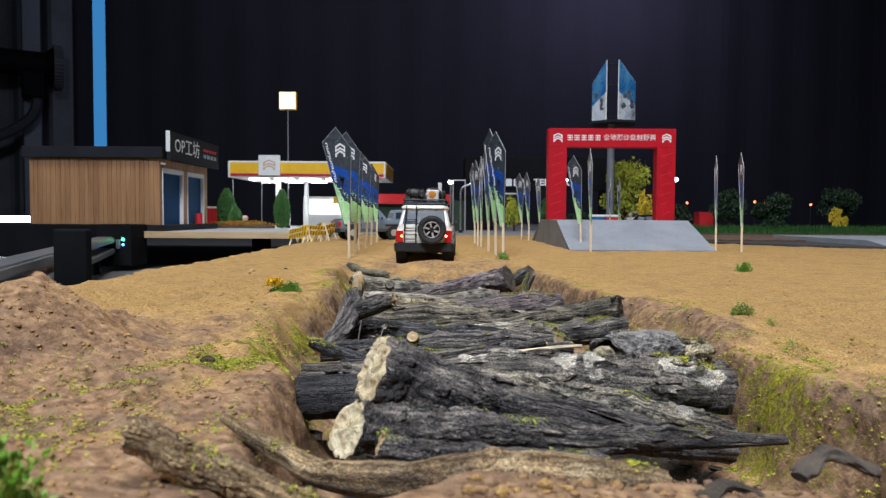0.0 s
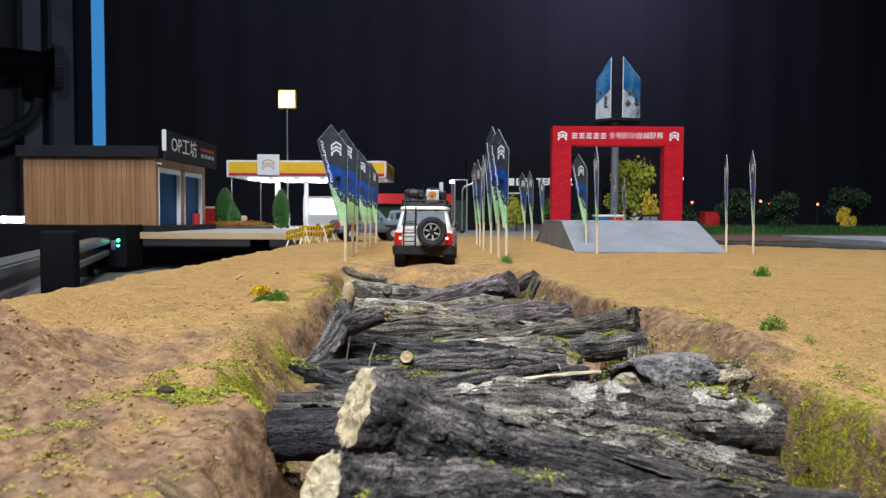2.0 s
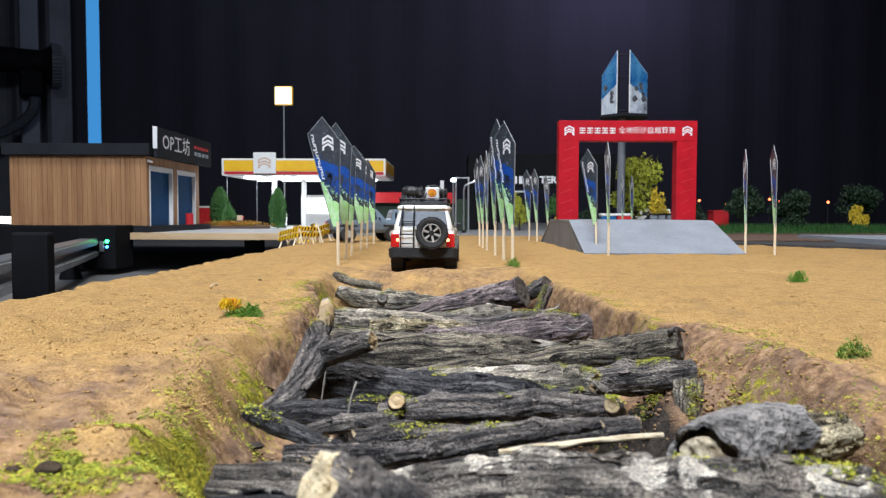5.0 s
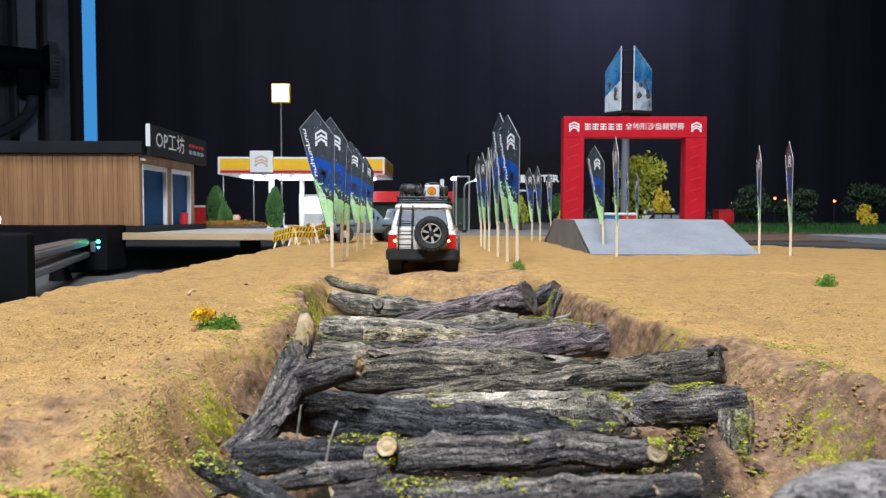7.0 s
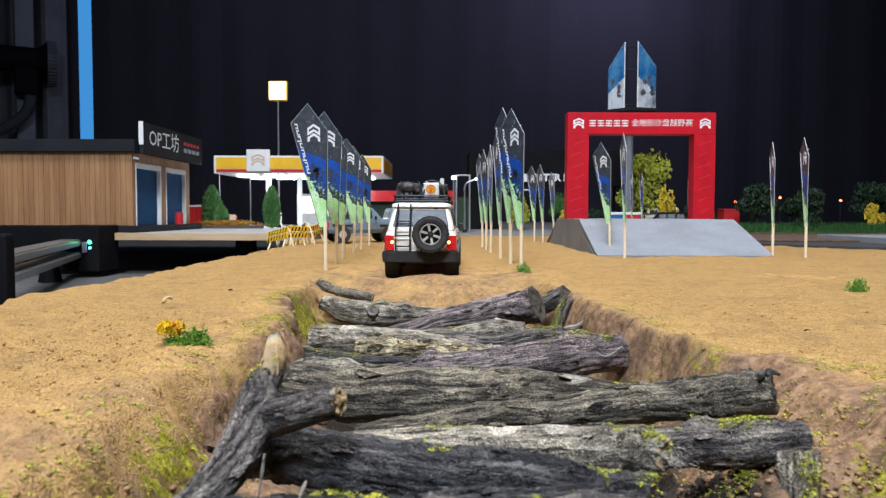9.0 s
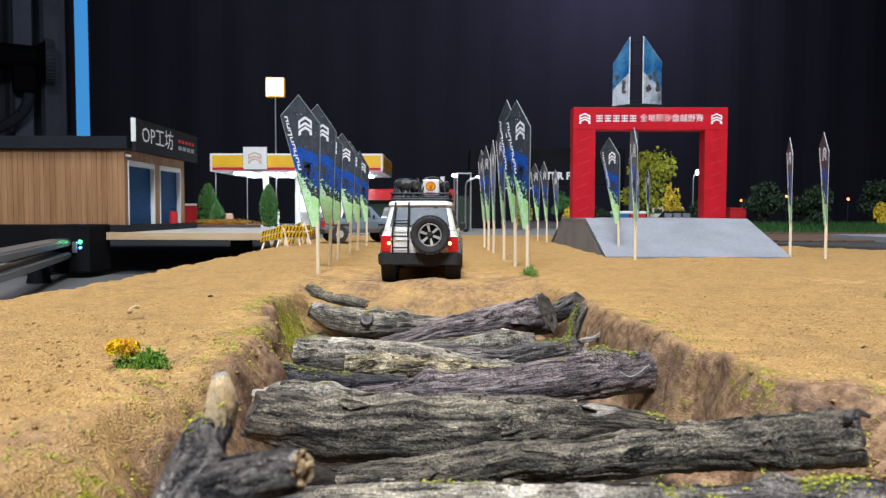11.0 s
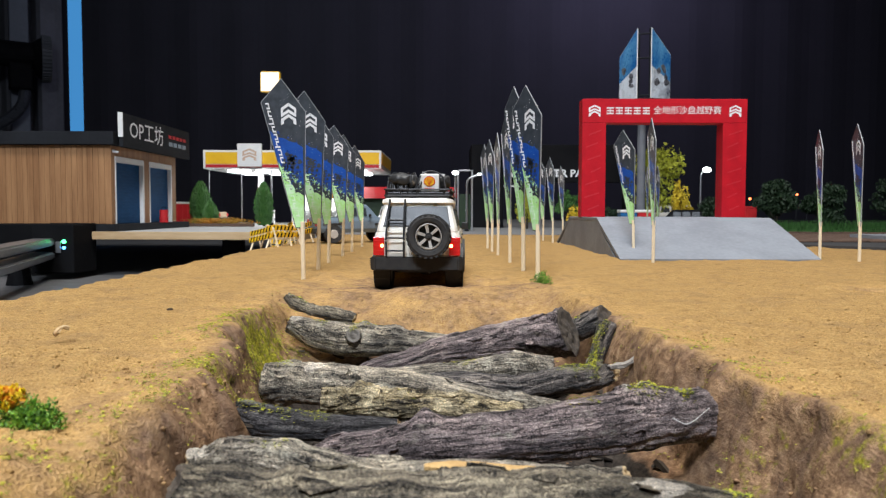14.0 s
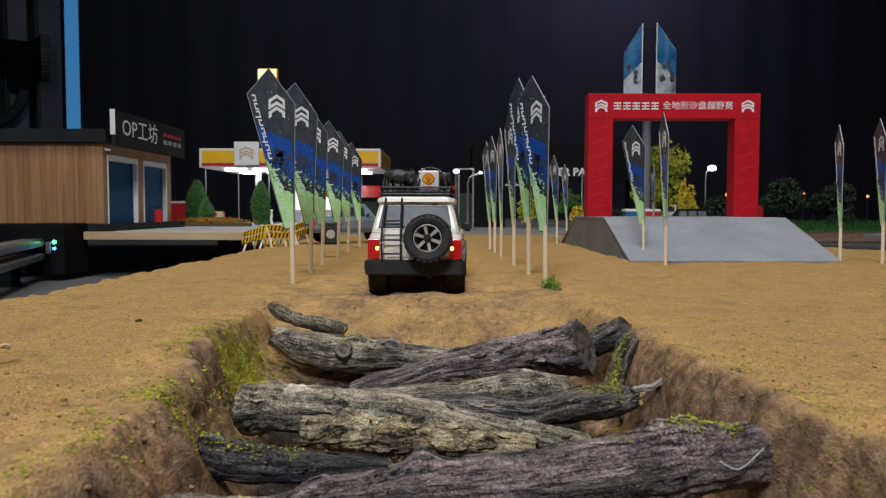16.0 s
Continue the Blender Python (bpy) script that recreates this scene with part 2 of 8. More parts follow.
BARK_PALE = bark_material("flaking_pale_bark", (0.035, 0.028, 0.02), (0.460, 0.378, 0.223), (0.799, 0.685, 0.437), (0.678, 0.592, 0.396), 0.45)
BARK_FLAKE = bark_material("grey_bark_with_white_flakes", (0.03, 0.028, 0.027), (0.237, 0.210, 0.182), (0.490, 0.442, 0.375), (0.464, 0.432, 0.360), 0.38)
DRIFT = bark_material("bleached_driftwood", (0.17, 0.105, 0.055), (0.44, 0.31, 0.165), (0.66, 0.50, 0.29), (0.62, 0.49, 0.30), 0.4)
CUT = mat("cut_wood", (0.62, 0.48, 0.28), (0.42, 0.26, 0.11), rough=0.85, scale=260, bump=0.0008, split=0.5)
CUT_GREY = mat("weathered_grey_cut", (0.36, 0.32, 0.27), (0.22, 0.19, 0.16), rough=0.85, scale=260, bump=0.0008)
# weathered wood, its colour darkened further for ends that lie in shade
CUT_DARK = mat("weathered_cut_wood", (0.11, 0.085, 0.06), (0.05, 0.04, 0.033), rough=0.9, scale=300, bump=0.0008)
HEWN = mat("pale_hewn_wood", (0.80, 0.67, 0.42), (0.58, 0.40, 0.17), rough=0.8, scale=190, bump=0.0012, fine=1500, stretch=(1, 0.6, 0.6), split=0.6, wear=((0.55, 0.30, 0.09), 150, 0.62))
PALE_CORE = mat("pale_dry_wood", (0.74, 0.62, 0.42), (0.48, 0.36, 0.20), rough=0.85, scale=240, bump=0.001, split=0.56)

# ---- shared mesh helpers ----
def part(name, bm, material, parent=None, label="", smooth=False):
    """Links a bmesh as one mesh object, under parent where one is given."""
    me = bpy.data.meshes.new(name)
    bm.to_mesh(me)
    bm.free()
    for m in material if isinstance(material, (list, tuple)) else [material]:
        me.materials.append(m)
    if smooth:
        me.polygons.foreach_set("use_smooth", [True] * len(me.polygons))
    ob = new(name, me)
    if parent:
        ob.parent = parent
    if label:
        ob["label"] = label
    return ob


def empty(name, place=(0, 0, 0), turn=0):
    ob = new(name)
    ob.empty_display_size = 0.02
    ob.matrix_world = pose(*place, 0, 0, turn)
    return ob


def box(bm, x0, x1, y0, y1, z0, z1, bevel=0.0):
    """A box from its limits, its edges rounded by bevel."""
    r = bmesh.ops.create_cube(bm, size=1, matrix=Matrix.LocRotScale(((x0 + x1) / 2, (y0 + y1) / 2, (z0 + z1) / 2), None, (x1 - x0, y1 - y0, z1 - z0)))
    if bevel:
        es = list({e for v in r["verts"] for e in v.link_edges})
        bmesh.ops.bevel(bm, geom=es, offset=bevel, segments=2, affect="EDGES", profile=0.5)
    return bm


def rod(bm, a, b, r0, r1=None, seg=10):
    """A round bar from a to b."""
    a, b = Vector(a), Vector(b)
    d = b - a
    q = d.to_track_quat("Z", "Y").to_matrix().to_4x4()
    bmesh.ops.create_cone(bm, cap_ends=True, segments=seg, radius1=r0, radius2=r0 if r1 is None else r1, depth=d.length,
                          matrix=Matrix.Translation((a + b) / 2) @ q)
    return bm


def prism(bm, outline, axis, lo, hi):
    """A flat outline (pairs) drawn out along an axis: 'x' takes (y, z), 'y' takes (x, z), 'z' takes (x, y)."""
    def at(p, w):
        return {"x": (w, p[0], p[1]), "y": (p[0], w, p[1]), "z": (p[0], p[1], w)}[axis]
    a = [bm.verts.new(at(p, lo)) for p in outline]
    b = [bm.verts.new(at(p, hi)) for p in outline]
    bm.faces.new(a), bm.faces.new(b[::-1])
    for i in range(len(a)):
        j = (i + 1) % len(a)
        bm.faces.new((a[j], a[i], b[i], b[j]))
    bmesh.ops.recalc_face_normals(bm, faces=bm.faces)
    return bm


def lattice(x, y, seed):
    """Smooth value noise on arrays, 0 to 1."""
    xi, yi = np.floor(x).astype(np.int64), np.floor(y).astype(np.int64)
    fx, fy = x - xi, y - yi
    fx, fy = fx * fx * (3 - 2 * fx), fy * fy * (3 - 2 * fy)

    def h(i, j):
        k = (i * 374761393 + j * 668265263 + seed * 69069) & 0x7FFFFFFF
        k = ((k ^ (k >> 13)) * 1274126177) & 0x7FFFFFFF
        return ((k ^ (k >> 16)) & 0xFFFF) / 65535.0
    return (h(xi, yi) * (1 - fx) + h(xi + 1, yi) * fx) * (1 - fy) + (h(xi, yi + 1) * (1 - fx) + h(xi + 1, yi + 1) * fx) * fy


def layered(x, y, scale, octaves, seed, keep=0.5):
    total, amp, norm = 0, 1.0, 0
    for o in range(octaves):
        total = total + amp * lattice(x * scale * 2 ** o + 17.3 * o, y * scale * 2 ** o + 9.1 * o, seed + o)
        norm += amp
        amp *= keep
    return total / norm


def step(e0, e1, x):
    t = np.clip((x - e0) / (e1 - e0), 0, 1)
    return t * t * (3 - 2 * t)


# ---- the sand table: one sheet with the log trench, the near banks and wheel tracks ----
def trench(x, y):
    """How far a place lies inside the trench's rim, in metres (negative outside)."""
    wob = (layered(x, y, 38, 2, 5) - 0.5) * 0.016
    left = np.interp(y, [-0.3, -0.15, -0.05, 0.03, 0.2, 0.3, 0.36], [-0.012, -0.022, -0.036, -0.046, -0.057, -0.073, -0.08])
    right = np.interp(y, [-0.3, -0.09, -0.03, 0.03, 0.08, 0.12, 0.16, 0.2, 0.26, 0.3, 0.36], [0.13, 0.13, 0.121, 0.115, 0.115, 0.114, 0.112, 0.107, 0.098, 0.096, 0.086])
    near = -0.185 - 0.3 * np.abs(x - 0.03) * (x < 0.03)
    return np.minimum.reduce([x - left, right - x, (0.47 - y) * 0.5, (y - near) * 0.8]) + wob


def ground_height(x, y):
    d = trench(x, y)
    soft = step(0.04, 0.0, x) * step(-0.12, -0.06, y) * step(0.17, 0.07, y)
    gentle = step(0.05, 0.08, x) * step(-0.05, -0.01, y) * step(0.13, 0.085, y)
    depth = step(-0.003 - 0.016 * soft - 0.020 * gentle, 0.0155 - 0.004 * step(0.05, 0.07, x), d) * 0.034 + step(0.012, 0.034, d) * 0.012
    depth = depth * step(0.425, 0.305, y)
    z = -depth * (0.9 + 0.25 * layered(x, y, 30, 3, 8))
    z = z + 0.021 * np.exp(-((x - 0.097) / 0.022) ** 2 - ((y - 0.040) / 0.026) ** 2) * (0.45 + 1.1 * layered(x, y, 110, 4, 17, 0.65))
    z = z + 0.024 * np.exp(-((x + 0.128) / 0.032) ** 2 - ((y + 0.07) / 0.045) ** 2) * (0.6 + 0.8 * layered(x, y, 60, 3, 15))
    z = z + 0.010 * np.exp(-((x + 0.05) / 0.03) ** 2 - ((y + 0.24) / 0.04) ** 2)
    z = z - 0.008 * step(0.03, 0.1, x) * step(-0.1, -0.17, y)
    rough = step(-0.05, 0.0, d) + 0.7 * step(0.02, -0.1, y) * step(-0.2, -0.05, x)
    z = z + (layered(x, y, 14, 3, 21) - 0.5) * 0.006 * (0.4 + rough)
    wall = step(-0.024, -0.006, d) * step(0.040, 0.030, d)
    z = z + (layered(x, y, 80, 2, 31, 0.45) - 0.5) * (0.0022 + 0.0038 * np.clip(rough, 0, 1)) * (1 - 0.6 * wall)
    z = z + (layered(x, y, 420, 2, 41) - 0.5) * 0.0010 * (1 - 0.85 * wall)
    z = z + (layered(x, y, 38, 3, 61) - 0.5) * 0.0028
    crumb = step(0.28, 0.08, y) * step(-0.035, -0.065, x) + 0.6 * step(0.12, 0.135, x) * step(0.3, 0.1, y)
    z = z + (layered(x, y, 115, 3, 88, 0.6) - 0.5) * 0.005 * crumb * layered(x, y, 26, 2, 89) * 2
    # shallow hollows in the plain, and the churned lane between the flags
    z = z - 0.006 * np.exp(-((x - 0.305) / 0.035) ** 2 - ((y - 0.445) / 0.022) ** 2)
    for k in (-0.024, 0.024):
        z = z - 0.002 * np.exp(-((x - k) / 0.009) ** 2) * step(0.36, 0.42, y) * step(0.95, 0.7, y)
    z = z - 0.0035 * np.exp(-((x - 0.005) / 0.055) ** 2 - ((y - 0.47) / 0.045) ** 2) * (0.7 + 0.6 * layered(x, y, 45, 3, 73))
    z = z + 0.004 * np.exp(-((x - 0.02) / 0.03) ** 2 - ((y - 0.405) / 0.02) ** 2)
    edge = (layered(x, y, 60, 3, 77) - 0.5) * 0.02
    return z - 0.03 * step(-0.222, -0.236, x + edge)


def ground_at(x, y):
    return float(ground_height(np.array([x]), np.array([y]))[0])


def build_ground():
    def run(*legs):
        out = []
        for a, b, s in legs:
            out += list(np.arange(a, b, s))
        return np.array(out)
    xs = run((-0.245, -0.15, 0.0025), (-0.15, 0.17, 0.0014), (0.17, 0.4, 0.0035), (0.4, 1.2, 0.02))
    ys = run((-0.6, -0.24, 0.006), (-0.24, 0.42, 0.0014), (0.42, 0.7, 0.003), (0.7, 1.56, 0.008))
    X, Y = np.meshgrid(xs, ys)
    Z = ground_height(X, Y)
    inside = trench(X, Y)
    wall = step(-0.018, 0.0, inside) * step(0.044, 0.034, inside) * step(0.43, 0.40, Y)
    X, Y = X + wall * ((layered(Y, Z * 1.4, 62, 4, 311, 0.6) - 0.5) * 0.006 + (layered(Y, Z * 1.2, 260, 2, 317) - 0.5) * 0.0018), Y + wall * (layered(X, Z * 1.4, 70, 3, 331, 0.6) - 0.5) * 0.008
    nx, ny = len(xs), len(ys)
    co = np.stack([X, Y, Z], -1).reshape(-1, 3)
    i = (np.arange(ny - 1)[:, None] * nx + np.arange(nx - 1)[None, :]).ravel()
    quads = np.stack([i, i + 1, i + nx + 1, i + nx], -1)
    me = bpy.data.meshes.new("ground")
    me.vertices.add(len(co)), me.loops.add(quads.size), me.polygons.add(len(quads))
    me.vertices.foreach_set("co", co.ravel())
    me.loops.foreach_set("vertex_index", quads.ravel().astype(np.int32))
    me.polygons.foreach_set("loop_start", np.arange(0, quads.size, 4, dtype=np.int32))
    me.polygons.foreach_set("use_smooth", np.ones(len(quads), dtype=bool))
    me.update(calc_edges=True)
    d = trench(X, Y)
    soil = (0.26 + 0.12 * step(0.0, -0.03, X) * step(0.3, 0.2, Y)) * step(-0.055, -0.004, d) + step(-0.008, 0.007, d) * (0.12 + 0.5 * step(0.37, 0.33, Y)) + 0.55 * step(0.10, -0.05, Y) * step(-0.05, -0.085, X) + 0.36 * step(-0.06, -0.14, Y) + 0.25 * step(-0.16, -0.2, Y) + 0.34 * np.exp(-(X / 0.050) ** 2 - ((Y - 0.48) / 0.06) ** 2) + 0.5 * np.exp(-((X - 0.305) / 0.04) ** 2 - ((Y - 0.447) / 0.024) ** 2)
    moss = 0.33 * step(-0.035, -0.005, d) * step(0.03, 0.008, d) * (0.55 + 0.9 * layered(X, Y, 24, 2, 55))
    moss = moss + 0.32 * np.exp(-((X + 0.075) / 0.02) ** 2 - ((Y + 0.14) / 0.045) ** 2)
    moss = moss + 0.42 * np.exp(-((X + 0.041) / 0.011) ** 2 - ((Y + 0.06) / 0.03) ** 2)
    moss = moss + 0.19 * np.exp(-((X - 0.124) / 0.014) ** 2 - ((Y + 0.09) / 0.028) ** 2)
    moss = moss + 0.36 * np.exp(-((X + 0.068) / 0.013) ** 2 - ((Y - 0.31) / 0.04) ** 2)
    for cx, cy, sx, sy in ((-0.052, 0.04, 0.012, 0.03), (-0.060, 0.12, 0.011, 0.025), (-0.062, 0.19, 0.012, 0.03), (0.118, 0.13, 0.009, 0.03), (0.105, 0.17, 0.012, 0.015), (0.125, 0.02, 0.012, 0.03)):
        moss = moss + 0.2 * np.exp(-((X - cx) / sx) ** 2 - ((Y - cy) / sy) ** 2)
    soil = soil + 0.42 * step(0.083, 0.098, X) * step(0.165, 0.135, X) * step(-0.06, -0.02, Y) * step(0.135, 0.10, Y)
    # shade painted by depth inside the rim, and over the filled mound
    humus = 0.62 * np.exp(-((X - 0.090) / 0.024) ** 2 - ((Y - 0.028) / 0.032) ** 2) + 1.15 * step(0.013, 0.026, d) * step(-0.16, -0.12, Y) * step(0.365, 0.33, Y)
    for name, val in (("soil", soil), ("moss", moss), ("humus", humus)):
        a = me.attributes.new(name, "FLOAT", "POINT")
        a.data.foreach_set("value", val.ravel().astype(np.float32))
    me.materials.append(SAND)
    return tagged(new("ground", me), "orange-brown sand ground with a mossy log trench and soil banks", "ground", kind="structure")


build_ground()


# ---- logs across the trench ----
TOPS = []


def smooth_line(points, n):
    """Catmull-Rom through (x, y, z, r) control points, n samples."""
    p = np.array(points, float)
    p = np.vstack([2 * p[0] - p[1], p, 2 * p[-1] - p[-2]])
    out = []
    for k in range(n):
        s = k / (n - 1) * (len(p) - 3)
        i = min(int(s), len(p) - 4)
        t = s - i
        a, b, c, e = p[i:i + 4]
        out.append(0.5 * (2 * b + (c - a) * t + (2 * a - 5 * b + 4 * c - e) * t * t + (3 * b - a - 3 * c + e) * t ** 3))
    return np.array(out)


def wood(name, points, bark, cut, seed, relief=0.10, knots=0, jag=0.0, label="", pale=(), scaly=0.6, white=0.0, bevel=0.0):
    """A length of branch: furrowed, scaly bark on an uneven, bent body, with rough cut ends and loose bark as parts.
    pale: bleached patches as (share of the length, angle, size in radii); white: how bleached the loose bark is."""
    rnd = np.random.RandomState(seed)
    length = sum(np.linalg.norm(np.subtract(points[i + 1][:3], points[i][:3])) for i in range(len(points) - 1))
    n = int(np.clip(length / 0.0008, 16, 170))
    seg = 84
    c = smooth_line(points, n)
    r = np.maximum(c[:, 3], 0.0006)
    run = np.linspace(0, length, n) / float(np.mean(r))
    ease = np.sin(np.linspace(0, np.pi, n)) ** 0.5
    for axis in (1, 2):
        c[:, axis] += (layered(run * 0.28 + seed * 3.1, np.full(n, axis * 7.0), 1, 2, seed + 5) - 0.5) * float(np.mean(r)) * 0.55 * ease
    tan = np.gradient(c[:, :3], axis=0)
    tan /= np.linalg.norm(tan, axis=1)[:, None]
    up = np.array([0.0, 0.15, 1.0]) if abs(tan[0][2]) < 0.8 else np.array([0.0, 1.0, 0.1])
    side = np.cross(tan, up)
    side /= np.linalg.norm(side, axis=1)[:, None]
    nor = np.cross(side, tan)
    ang = np.linspace(0, 2 * np.pi, seg, endpoint=False)
    s = np.linspace(0, length, n)
    A, S = np.meshgrid(ang, s)
    cx, cy = np.cos(A), np.sin(A)
    mean = float(np.mean(r))
    ox = rnd.rand() * 50

    def wrap(fs, fa, o, k):
        """Noise that closes round the branch."""
        twist = 0.5 * np.sin(S / mean * 0.35 + seed)
        ca, sa = np.cos(A + twist), np.sin(A + twist)
        u = layered(S * fs + ox, ca * fa + sa * fa * 0.37 + 40, 1, o, seed + k)
        v = layered(S * fs + ox + 9, sa * fa - ca * fa * 0.37 + 70, 1, o, seed + k + 7)
        return (u + v) * 0.5 - 0.5
    lump = wrap(1 / (mean * 3.0), 1.3, 2, 1) * 0.75
    furrow = wrap(1 / (mean * 4.5), 4.6, 2, 11)
    groove = -np.clip(1 - np.abs(wrap(1 / (mean * 5.0), 4.2, 2, 31)) / 0.07, 0, 1)
    scab = step(0.03, 0.07, wrap(1 / (mean * 0.75), 2.0, 2, 51)) + 0.6 * step(0.06, 0.09, wrap(1 / (mean * 0.4), 3.4, 1, 71))
    R = r[:, None] * (1 + lump * 0.5 + (furrow * 1.1 + groove * 0.55 + scab * 0.35) * relief * 1.6)
    for _ in range(knots):
        ks, ka = rnd.uniform(0.15, 0.85) * length, rnd.uniform(0.1, 2.2)
        da = np.angle(np.exp(1j * (A - ka)))
        R += mean * 0.30 * np.exp(-((S - ks) / (mean * 0.5)) ** 2 - (da / 0.5) ** 2) * (1 + 2.0 * wrap(1 / (mean * 0.6), 2.5, 2, 91))
    shift = np.zeros_like(A)
    if jag:
        rag = (layered(cx * 2.5 + ox, cy * 2.5, 1, 3, seed + 3) - 0.5) * mean * jag
        shift += rag * np.exp(-S / (mean * 1.2)) + rag * np.exp(-(length - S) / (mean * 1.2))
    shift += bevel * R * (cx * 0.75 + cy * 0.65) * np.exp(-S / (mean * 2.5))
    co = (c[:, None, :3] + side[:, None, :] * (R * cx)[..., None] + nor[:, None, :] * (R * cy)[..., None]
          + tan[:, None, :] * shift[..., None])
    place = np.stack([S + seed * 0.37, cx * mean, cy * mean], -1)
    verts = co.reshape(-1, 3)
    places = place.reshape(-1, 3)
    lich = np.zeros_like(S)
    for share, angle, size in pale:
        da = np.angle(np.exp(1j * (A - angle)))
        lich = np.maximum(lich, np.exp(-((S - share * length) / (mean * size)) ** 2 - (da / 0.8) ** 2))

    def skin(kind, verts, faces, places, lich, smooth):
        me = bpy.data.meshes.new(kind)
        me.from_pydata(verts, [], faces)
        me.materials.append(bark)
        me.polygons.foreach_set("use_smooth", [smooth] * len(faces))
        me.attributes.new("bark_place", "FLOAT_VECTOR", "POINT").data.foreach_set("vector", np.asarray(places, np.float32).ravel())
        me.attributes.new("lichen", "FLOAT", "POINT").data.foreach_set("value", np.asarray(lich, np.float32).ravel())
        me.update()
        return new(kind, me)
    i0 = (np.arange(n - 1)[:, None] * seg + np.arange(seg)[None, :]).ravel()
    i1 = (np.arange(n - 1)[:, None] * seg + (np.arange(seg)[None, :] + 1) % seg).ravel()
    ob = skin(name, verts.tolist(), np.stack([i0, i1, i1 + seg, i0 + seg], -1).tolist(), places, lich, True)
    up_most = np.argmax(co[..., 2], axis=1)
    TOPS.append((seed, [tuple(co[i, up_most[i]]) for i in range(n)]))
    # loose bark: small curled plates that lift off at one edge
    fv, ff, fp, fl = [], [], [], []
    cl, tl, dl, nl, Rl, sl = c.tolist(), tan.tolist(), side.tolist(), nor.tolist(), R.tolist(), s.tolist()
    for _ in range(int(scaly * length / mean * 1.6)):
        s0, a0 = rnd.uniform(0.03, 0.97) * length, rnd.uniform(-0.6, 2.7)
        ls, la = mean * rnd.uniform(0.25, 0.8) , rnd.uniform(0.10, 0.30)
        lift, skew, bleach = rnd.uniform(0.03, 0.20) * mean, rnd.uniform(-0.6, 0.6), white * rnd.uniform(0.5, 1.1)
        flip = rnd.choice([-1, 1])
        jit = (rnd.rand(6, 5, 2) - 0.5).tolist()
        base = len(fv)
        for layer in (0, 1):
            for iu in range(6):
                for iv in range(5):
                    u, v = iu / 2.5 - 1, iv / 2 - 1
                    edge = 1 - 0.45 * abs(u) ** 3 * abs(v)
                    ju, jv = jit[iu][iv]
                    ss = min(max(s0 + ls * (u * edge + ju * 0.5), 0.0), length)
                    aa = a0 + la * (v * edge + jv * 0.6) + skew * u * la
                    k = min(int(ss / length * (n - 1)), n - 1)
                    j = int(round(aa / (2 * np.pi) * seg)) % seg
                    h = Rl[k][j] + 0.00012 + lift * ((v * flip + 1) / 2) ** 2 - layer * 0.00028
                    ca, sa, over = h * math.cos(aa), h * math.sin(aa), ss - sl[k]
                    p0, t0, d0, n0 = cl[k], tl[k], dl[k], nl[k]
                    fv.append(tuple(p0[w] + t0[w] * over + d0[w] * ca + n0[w] * sa for w in (0, 1, 2)))
                    fp.append((ss + 0.3 + seed * 0.37, math.cos(aa) * mean, math.sin(aa) * mean))
                    fl.append(bleach)
        for iu in range(5):
            for iv in range(4):
                q = [base + iu * 5 + iv, base + iu * 5 + iv + 1, base + (iu + 1) * 5 + iv + 1, base + (iu + 1) * 5 + iv]
                ff.append(q)
                ff.append([w + 30 for w in q[::-1]])
        rim = [iv for iv in range(5)] + [iu * 5 + 4 for iu in range(1, 6)] + [25 + iv for iv in range(3, -1, -1)] + [iu * 5 for iu in range(4, 0, -1)]
        for p, q in zip(rim, rim[1:] + rim[:1]):
            ff.append([base + q, base + p, base + p + 30, base + q + 30])
    if ff:
        loose = skin("loose_bark", fv, ff, fp, fl, False)
        loose.parent, loose["kind"] = ob, "stuff"
    for i, sign in ((0, -1), (n - 1, 1)):
        ev, ef = [tuple(p) for p in co[i]], []
        off = co[i] - c[i, :3]
        even = sum(np.roll(off, k, axis=0) for k in range(-6, 7)) / 13.0
        ring = list(range(seg))
        for f, push in ((0.93, 0.05), (0.85, 0.04), (0.74, 0.0), (0.6, -0.05), (0.45, -0.02), (0.3, 0.05), (0.14, 0.06)):
            base = len(ev)
            for j in range(seg):
                ev.append(tuple(c[i, :3] + even[j] * f + tan[i] * sign * mean * (push + jag * 0.42 * noise.noise(Vector(even[j] * f * 520 + seed)) + jag * 0.16 * noise.noise(Vector(even[j] * f * 2600 + seed)))))
            now = [base + j for j in range(seg)]
            for j in range(seg):
                k = (j + 1) % seg
                q = (ring[j], now[j], now[k], ring[k])
                ef.append(q if sign < 0 else q[::-1])
            ring = now
        ev.append(tuple(c[i, :3] + tan[i] * sign * mean * 0.05))
        for j in range(seg):
            t3 = (ring[j], len(ev) - 1, ring[(j + 1) % seg])
            ef.append(t3 if sign < 0 else t3[::-1])
        em = bpy.data.meshes.new("cut_end")
        em.from_pydata(ev, [], ef)
        em.materials.append(cut)
        em.polygons.foreach_set("use_smooth", [True] * len(ef))
        end = new("cut_end", em)
        end.parent = ob
    return tagged(ob, label, "log" if name == "log" else "branch", "logs across the trench")


